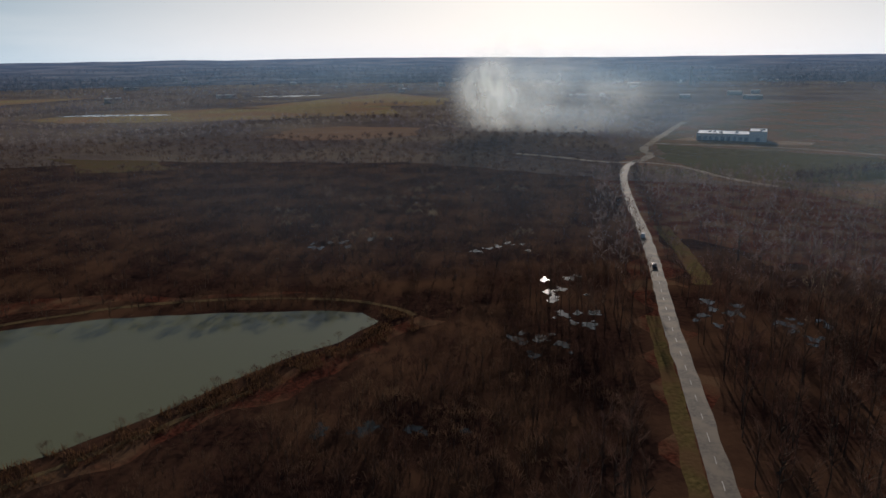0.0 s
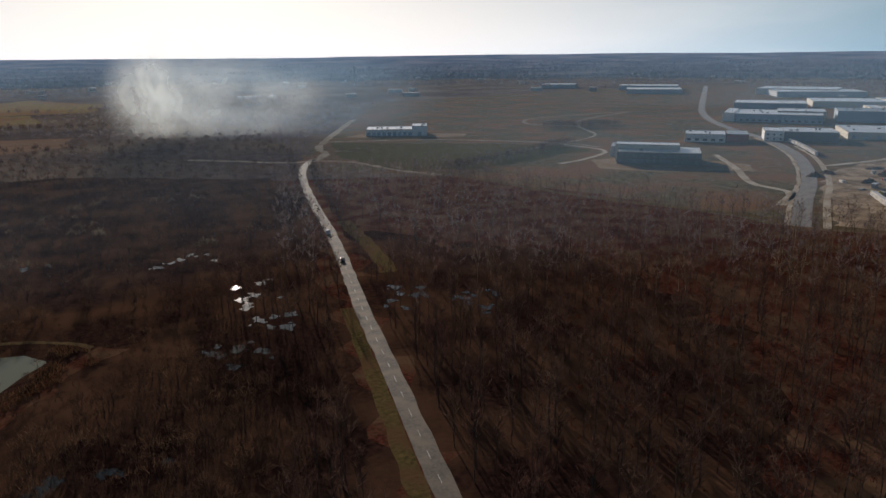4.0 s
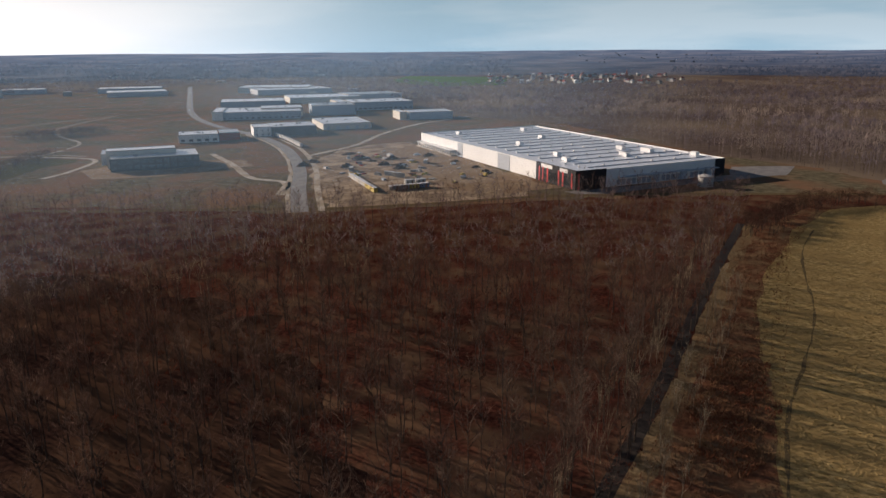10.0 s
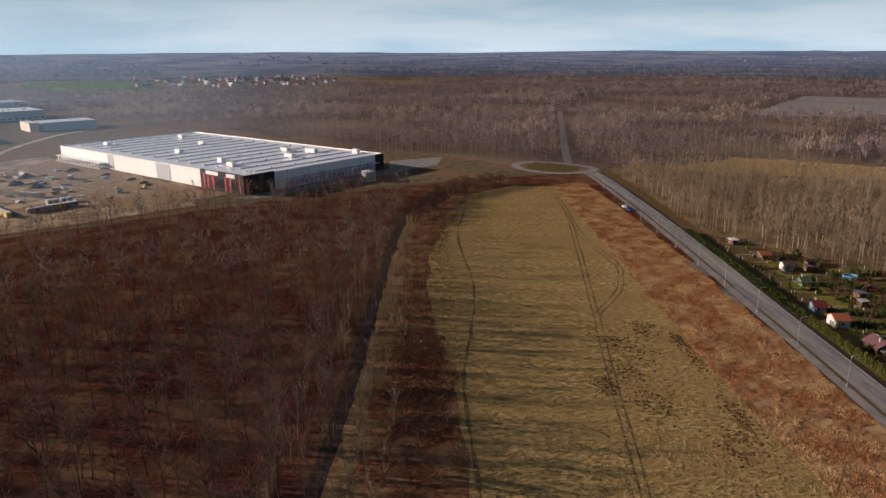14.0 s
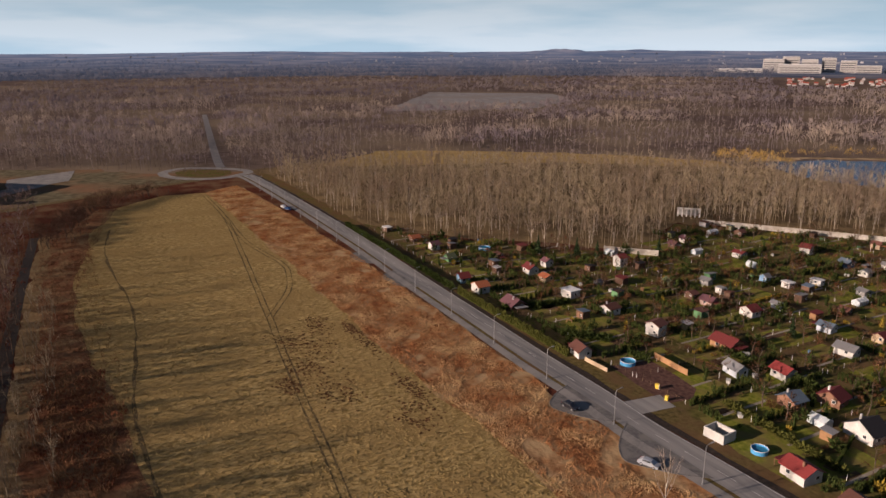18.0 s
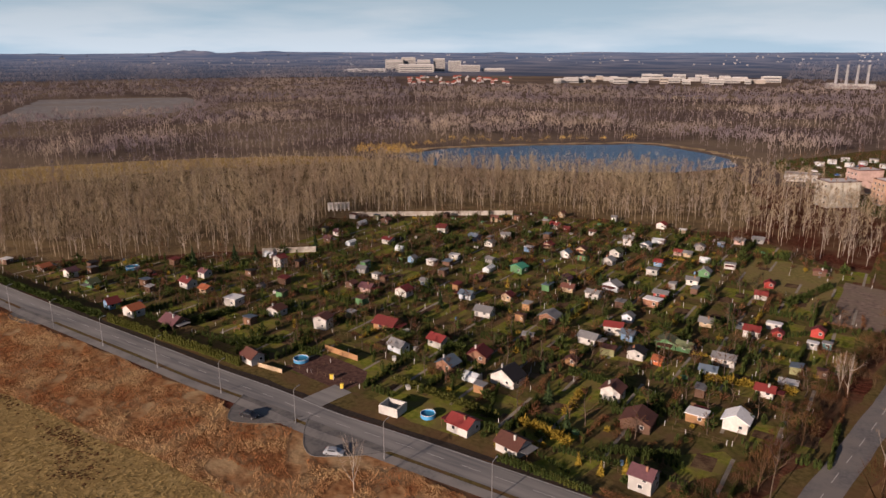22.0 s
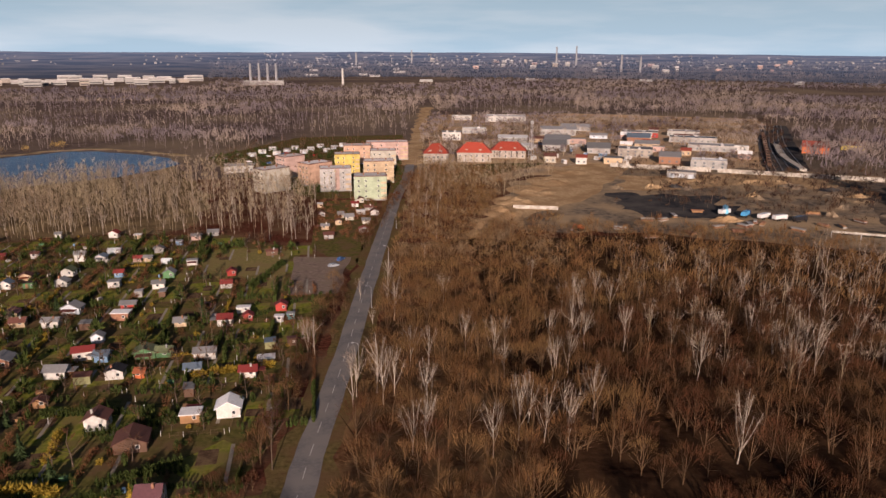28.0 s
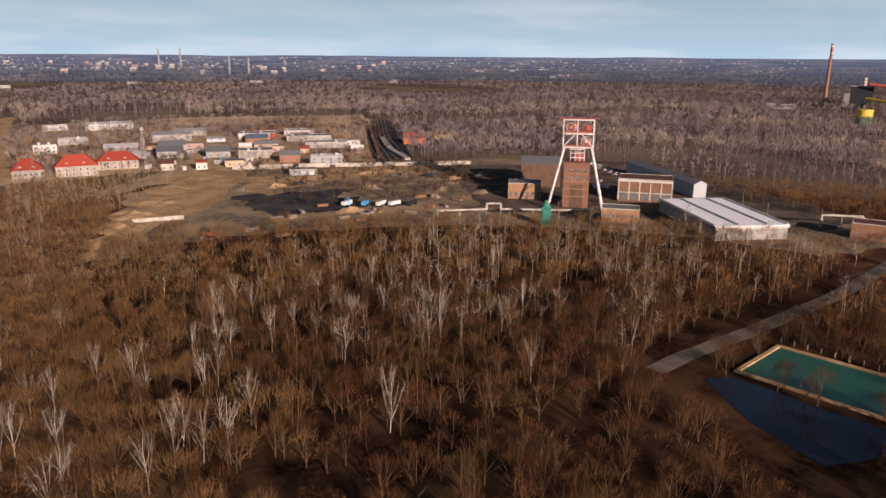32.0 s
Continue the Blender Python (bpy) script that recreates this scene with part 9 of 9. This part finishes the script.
row_of_trees("garden", 1, [(430, 640), (470, 632), (500, 616)], 0.28, 9, "field_grove", "dark thicket in the fallow land", (1.0, 1.6), 37, (M_BARK, M_SCRUB))
row_of_trees("brush", 1, [(335, -440), (328, -500), (290, -546), (240, -582), (195, -612)], 7, 4, "lake_willows", "golden willows on the lake shore", (0.7, 1.15), 38, (M_BARK, M_GOLD))
row_of_trees("brush", 1, [(350, -415), (340, -430), (322, -420), (306, -424)], 1.5, 6, "lake_willows", "golden willows at the lake's end", (0.9, 1.4), 39, (M_BARK, M_GOLD))
M_BEACH = material("pale_beach_sand", (0.34, 0.25, 0.15), (0.50, 0.385, 0.24), 3.0, 0.95, 0.2, (0.22, 0.16, 0.085), 16)
strip("ground_lake_beach", [(345, -436), (337, -462), (322, -500), (282, -547), (242, -580), (200, -612), (172, -612), (135, -590), (105, -566)], 9, 0.14, M_BEACH, "pale sandy beach of the blue lake", "beach", ragged=3.5, side=-4)
x, y = jitter_points(11, 90, 250, 41, (172, 262))
x, y = cut(x, y, wooded(x, y) & (np.array([noise.noise((a * 0.03, b * 0.03, 8.8)) for a, b in zip(x, y)]) > 0.05))
for i, (px, py) in enumerate(list(zip(x, y))[:52]):
    single_tree("birch", px, py, "birch_tree", "white-stemmed bare birch in the young wood", i * 47, 0.75 + 0.3 * ((i * 37) % 10) / 10, "birches of the wood", i % 6)
for i, (px, py) in enumerate([(-16, -128), (-19, -128), (-32, -124), (-39, -130), (-11, -156), (-5, -150), (-44, -128), (-48, -124), (-58, -136), (-80, -114), (-122, -112), (-80, -170), (-91, -150), (-123, -149), (-12, -150), (-15, -154), (-6, -155), (-21, -141), (-20, -203)]):
    single_tree("birch", px, py, "birch_tree", "tall white-limbed bare birch at the wood's edge", i * 61, 1.0 + 0.06 * (i % 5), "birches of the wood", i % 6)
x, y = jitter_points(10, 165, 285, 67, (204, 240))
x, y = cut(x, y, wooded(x, y) & (np.array([noise.noise((a * 0.022, b * 0.022, 3.9)) for a, b in zip(x, y)]) > -0.02))
plant("grey_aspens", "birch", 1, x, y, "pale grey aspens standing above the young wood", seed=68, size=(0.75, 1.05), mats=(M_BARK_PALE, M_TWIG_BIRCH))
x, y = jitter_points(11, 245, 330, 42, (218, 262))
x, y = cut(x, y, wooded(x, y))
plant("birch_belt", "birch", 1, x, y, "belt of pale birches before the mine", seed=43, size=(0.7, 1.05))
x, y = jitter_points(11, 300, 420, 44, (176, 190))
x, y = cut(x, y, wooded(x, y))
plant("birch_belt", "birch", 1, x, y, "pale birches at the road", seed=45, size=(0.7, 1.0))
x, y = jitter_points(10, 250, 470, 46, (92, 178))
x, y = cut(x, y, wooded(x, y))
plant("birch_wood", "birch", 1, x, y, "white birch stems among the alders", seed=47, size=(0.75, 1.1))
x, y = jitter_points(4.6, 84, 330, 48, (78, 93))
x, y = cut(x, y, (y > 11 - 0.02 * x) & (y < 21.5 - 0.03 * x))
plant("strip_birches", "birch", 0, x[x < 260], y[x < 260], "young pale birches on the strip beside the ditch", seed=49, size=(0.35, 0.7), mats=(M_BARK_PALE, M_TWIG_TAN))
x, y = jitter_points(2.6, 95, 330, 50, (84, 96))
x, y = cut(x, y, (y > -8) & (y < 17 - 0.02 * x))
plant("strip_scrub", "garden", 1, x, y, "rusty scrub on the strip beside the ditch", seed=51, size=(0.25, 0.5), mats=(M_RUSTY, M_RUSTY))


x, y = jitter_points(7.5, 380, 900, 53, (188, 222))
x, y = cut(x, y, (inside(x, y, WORKS) | inside(x, y, YARD)) & ~inside(x, y, SANDPIT) & ~near_line(x, y, [(-75, -300), (-115, -375), (-190, -478)], 22) & (np.array([noise.noise((a * 0.02, b * 0.02, 6.6)) for a, b in zip(x, y)]) > -0.06) & np.array([all(math.hypot(a - hx, b - hy) > 12 for hx, hy in WORK_SPOTS) for a, b in zip(x, y)]))
plant("works_scrub", "brush", 2, x, y, "bare brown trees and scrub between the works buildings", seed=54, size=(0.35, 0.85), mats=(M_BARK, M_SCRUB))
x, y = jitter_points(5.4, 250, 500, 55, (186, 200))
x, y = cut(x, y, wooded(x, y) & (x > -100))
plant("roadside_thicket", "brush", 1, x, y, "bushy olive-tan thicket between the road and the sand slope", seed=56, size=(0.55, 0.95), mats=(M_BARK_BROWN, M_TWIG_THICKET))


x, y = jitter_points(11, 225, 330, 57, (28, 60))
x, y = cut(x, y, wooded(x, y) & (np.array([noise.noise((a * 0.03, b * 0.03, 5.1)) for a, b in zip(x, y)]) > -0.05))
plant("grey_birches", "birch", 1, x, y, "pale grey birches standing in the oak wood", seed=58, size=(0.7, 1.0), mats=(M_BARK_PALE, M_TWIG_TAN))


x, y = jitter_points(9, 300, 420, 59, (-14, 7))
x, y = cut(x, y, wooded(x, y) & (np.array([noise.noise((a * 0.025, b * 0.025, 1.1)) for a, b in zip(x, y)]) > 0.12))
plant("marsh_willows", "brush", 1, x, y, "tan willow clumps in the marsh", seed=60, size=(0.5, 0.8), mats=(M_BARK, M_TWIG_TAN))


def tufts(name, area, box, n, h, mat, label, seed, w=0.16, gaps=-0.12, laid=0.0, thin=1.0):
    """Blades of tall grass in one mesh."""
    r = np.random.default_rng(seed)
    x, y = box[0] + (box[1] - box[0]) * r.uniform(0, 1, n) ** thin, r.uniform(box[2], box[3], n)
    dense = np.array([noise.noise((a * 0.12, b * 0.12, seed)) for a, b in zip(x, y)])
    c = inside(x, y, area) & (dense > gaps)
    x, y = x[c], y[c]
    s = Shape()
    k = len(x)
    if laid:  # long grass pressed down by wind and rain, in swirls
        a = np.array([noise.noise((p * 0.28, q * 0.28, seed + 3)) * 7 for p, q in zip(x, y)]) + r.normal(size=k) * 0.35
        flat_way = np.c_[np.cos(a), np.sin(a)] * (laid * h * r.uniform(0.6, 1.3, k))[:, None]
    else:
        flat_way = r.normal(size=(k, 2)) * 0.3 * h
    slivers(s, np.c_[x, y, np.full(k, 0.02)], np.c_[flat_way, h * r.uniform(0.5, 1.1, k)], w, r, 0)
    v, f, m = s.arrays()
    return tagged(new(name, mesh_of(name, v, f, [mat])), label, "grass", kind="stuff")


M_BLADE_RUST = material("rust_blades", (0.25, 0.098, 0.036), (0.39, 0.185, 0.076), 3, 0.95, 0, (0.50, 0.340, 0.170), 9, per="island", vary=0.25, trans=0.15)
M_BLADE_TAN = material("tan_blades", (0.26, 0.186, 0.070), (0.40, 0.292, 0.122), 1.6, 0.95, 0, (0.30, 0.22, 0.092), 14, per="island", vary=0.15, trans=0.2)
M_BLADE_RED = material("red_brown_blades", (0.11, 0.044, 0.022), (0.21, 0.092, 0.045), 5, 0.95, 0, (0.24, 0.15, 0.08), 6, per="island", vary=0.35, trans=0.25)
M_REED = material("reed_blades", (0.095, 0.052, 0.026), (0.185, 0.110, 0.054), 3, 0.95, per="island", vary=0.3, trans=0.25)
STRIP = [(417, -73), (432, -94), (347, -99), (248, -100), (182, -99), (126, -98), (118, -92), (104, -98), (98, -90), (84, -92), (76, -98), (60, -98), (60, -74), (121, -74), (161, -72), (266, -74)]
tufts("tall_rust_grass", STRIP, (60, 430, -100, -72), 150000, 0.6, M_BLADE_RUST, "tall rust-coloured dry grass laid in swirls", 61, 0.11, -0.35, 0.7)
tufts("field_stubble", FIELD, (60, 420, -77, 4), 90000, 0.24, M_BLADE_TAN, "short tan stubble of the field", 62, 0.22, -9, 2.2, 1.9)
tufts("band_grass", [(60, 20), (300, 12), (390, -20), (240, 2), (115, -8), (60, -8)], (60, 390, -25, 21), 26000, 0.8, M_BLADE_RED, "red-brown grass beside the ditch", 63, 0.22)
PATCH = [(196, 8), (189, 2), (190, -4), (176, -3), (164, -7), (150, -3), (143, -6), (131, 0), (136, 6), (133, 10), (147, 9), (156, 13), (170, 9), (181, 12)]
M_BRAMBLE = material("dark_red_bramble", (0.120, 0.040, 0.022), (0.225, 0.085, 0.042), 2, 0.95, 0, (0.26, 0.15, 0.075), 7, per="island", vary=0.3, trans=0.3)
tufts("bramble_patch", PATCH, (130, 192, -8, 14), 6500, 0.85, M_BRAMBLE, "dark red-brown bramble patch beside the field", 65, 0.3, -9, 0.6)
SHORE = [(-100, 104), (-104, 116), (-88, 128), (-72, 143), (-55, 166), (-30, 193), (-17, 207), (-22, 218), (-12, 216), (-8, 200), (-24, 184), (-48, 157), (-66, 136), (-84, 116)]
tufts("shore_reeds", SHORE, (-106, -6, 102, 220), 40000, 1.7, M_REED, "brown reeds along the lake shore", 64, 0.2)


M_CLOD = material("turned_brown_soil", (0.070, 0.036, 0.017), (0.150, 0.082, 0.038), 0.6, 0.95, 0.1, per="island", vary=0.35)


def clods(n):
    """Dark clumps in the field where boars have dug."""
    r = np.random.default_rng(9)
    s = Shape()
    spots = [(186, -52, 4, 3), (176, -55, 4, 4), (166, -50, 4, 2.5), (158, -43, 3, 1.5), (193, -62, 4, 2), (176, -70, 6, 1.2), (143, -69, 5, 1.3), (186, -70, 3, 1), (150, -52, 5, 3), (130, -64, 5, 3)]
    for i in range(n):
        ax, ay, sx, sy = spots[i % len(spots)]
        cx, cy = ax + r.normal() * sx, ay + r.normal() * sy
        k = r.uniform(0.15, 0.5)
        a = np.arange(7) * 2 * math.pi / 7
        ring = np.c_[cx + np.cos(a) * k * r.uniform(0.6, 1.2, 7), cy + np.sin(a) * k * r.uniform(0.6, 1.2, 7), np.full(7, 0.04)]
        s.add(np.r_[ring, [[cx, cy, 0.05 + k * 0.4]]], [(j, (j + 1) % 7, 7) for j in range(7)], 0)
    v, f, m = s.arrays()
    return tagged(new("turned_clods", mesh_of("turned_clods", v, f, [M_CLOD])), "dark clods of turned soil in the field", "soil", kind="stuff")


clods(1500)
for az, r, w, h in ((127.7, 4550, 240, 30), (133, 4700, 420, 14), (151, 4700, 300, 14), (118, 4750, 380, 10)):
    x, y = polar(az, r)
    heap(x, y, w, w, h, M_DISTANCE, "low wooded hill on the horizon, blue with painted haze", "far_hill").matrix_basis = pose(x, y, land_z(x, y))


# ---- smoke and haze veils over the wood ----
def smoke_material(name, scale, detail, lo, hi, colour):
    """Thin smoke and painted haze: clear at the rim, whitish and uneven in the middle."""
    m = bpy.data.materials.new(name)
    m.use_nodes = True
    n, l = m.node_tree.nodes, m.node_tree.links
    o = n["Material Output"]
    tc, grad, nz, mp, mul, inf = (n.new("ShaderNode" + k) for k in ("TexCoord", "TexGradient", "TexNoise", "Mapping", "Math", "ObjectInfo"))
    grad.gradient_type = "SPHERICAL"
    l.new(tc.outputs["Object"], grad.inputs["Vector"])
    l.new(tc.outputs["Object"], mp.inputs["Vector"])
    mp.inputs["Scale"].default_value = (2.0, 0.3, 1.4)
    shift = n.new("ShaderNodeVectorMath")
    shift.operation = "SCALE"
    shift.inputs[0].default_value = (9, 5, 7)
    l.new(inf.outputs["Random"], shift.inputs["Scale"])
    l.new(shift.outputs["Vector"], mp.inputs["Location"])
    l.new(mp.outputs["Vector"], nz.inputs["Vector"])
    nz.inputs["Scale"].default_value, nz.inputs["Detail"].default_value, nz.inputs["Distortion"].default_value = scale, detail, 0.35
    r = n.new("ShaderNodeMapRange")
    r.inputs["From Min"].default_value, r.inputs["From Max"].default_value, r.inputs["To Min"].default_value, r.inputs["To Max"].default_value = lo, hi, 0.0, 1.1
    l.new(nz.outputs["Fac"], r.inputs["Value"])
    soft = n.new("ShaderNodeMapRange")
    soft.interpolation_type = "SMOOTHSTEP"
    soft.inputs["From Max"].default_value = 0.75
    l.new(grad.outputs["Fac"], soft.inputs["Value"])
    mul.operation = "MULTIPLY"
    l.new(r.outputs["Result"], mul.inputs[0])
    l.new(soft.outputs["Result"], mul.inputs[1])
    dens = n.new("ShaderNodeMath")
    dens.operation = "MULTIPLY"
    dens.use_clamp = True
    l.new(mul.outputs[0], dens.inputs[0])
    l.new(inf.outputs["Alpha"], dens.inputs[1])
    clear, tl, df, a1, a2 = (n.new("ShaderNode" + k) for k in ("BsdfTransparent", "BsdfTranslucent", "BsdfDiffuse", "MixShader", "MixShader"))
    tl.inputs["Color"].default_value = df.inputs["Color"].default_value = (*colour, 1)
    a1.inputs["Fac"].default_value = 0.28
    l.new(tl.outputs[0], a1.inputs[1])
    l.new(df.outputs[0], a1.inputs[2])
    l.new(dens.outputs[0], a2.inputs["Fac"])
    l.new(clear.outputs[0], a2.inputs[1])
    l.new(a1.outputs[0], a2.inputs[2])
    l.new(a2.outputs[0], o.inputs["Surface"])
    return m


def smoke():
    """Billows of a smoke plume, and added veils that paint haze: curved, lumpy and thin, in the air beyond the wood."""
    M, thin = smoke_material("rolling_smoke", 1.15, 4, 0.24, 0.80, (0.90, 0.97, 0.97)), smoke_material("blue_haze_veil", 0.9, 3, -0.1, 0.8, (0.44, 0.70, 1.0))
    puffs = [(9.0, 765, 34, 124, 58, 0.44), (3.4, 772, 34, 46, 60, 0.66), (5.4, 800, 44, 62, 70, 0.48)]
    # thin drifted smoke and added veils that paint blue haze over wood and plain
    haze_veils = [(13, 720, 42, 190, 58, 0.22), (46, 400, 46, 290, 62, 0.08), (64, 430, 50, 200, 66, 0.12), (50, 1100, 44, 640, 64, 0.13), (0, 1250, 48, 660, 64, 0.15), (-22, 760, 40, 300, 56, 0.05),
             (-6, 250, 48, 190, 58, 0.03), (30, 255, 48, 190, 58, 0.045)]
    for az, r, z, hw, hh, dens in puffs + haze_veils:
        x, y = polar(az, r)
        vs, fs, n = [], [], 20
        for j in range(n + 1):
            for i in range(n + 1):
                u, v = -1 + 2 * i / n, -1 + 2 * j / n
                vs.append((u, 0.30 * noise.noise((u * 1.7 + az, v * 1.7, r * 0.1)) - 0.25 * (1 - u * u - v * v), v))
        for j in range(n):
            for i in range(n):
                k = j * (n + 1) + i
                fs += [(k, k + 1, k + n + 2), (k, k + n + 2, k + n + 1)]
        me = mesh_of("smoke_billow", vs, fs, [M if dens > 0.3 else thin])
        ob = tagged(new("smoke_billow", me), "pale veil of fire smoke and added haze over the wood", "smoke", "smoke plume", "stuff")
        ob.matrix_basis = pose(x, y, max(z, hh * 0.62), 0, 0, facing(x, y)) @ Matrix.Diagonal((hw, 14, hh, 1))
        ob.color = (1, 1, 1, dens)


smoke()
# trees between the houses, the works and the wood behind them
def clear_of(x, y, gap):
    spots = WORK_SPOTS + [(-82, -506), (-111, -510), (-141, -525), (-118, -640)]
    return np.array([all(math.hypot(a - hx, b - hy) > gap + 4 * (abs(a - hx) < 14) for hx, hy in spots) for a, b in zip(x, y)])
x, y = jitter_points(4.8, 385, 480, 61, (187.5, 199))
x, y = cut(x, y, ~inside(x, y, SANDPIT) & ~near_line(x, y, [(-75, -300), (-115, -375), (-190, -478)], 9))
plant("house_trees", "alder", 1, x, y, "bare tan trees before the red-roofed houses", seed=62, size=(0.45, 0.75))
x, y = jitter_points(10, 540, 900, 63, (188, 214))
x, y = cut(x, y, (inside(x, y, WORKS) | inside(x, y, YARD)) & clear_of(x, y, 17) & (np.array([noise.noise((a * 0.013, b * 0.013, 3.3)) for a, b in zip(x, y)]) > -0.2))
plant("works_trees", "brush", 2, x, y, "bare grey-brown trees between the works buildings", seed=64, size=(0.6, 1.05), mats=(M_BARK_PALE, M_TWIG_MID))
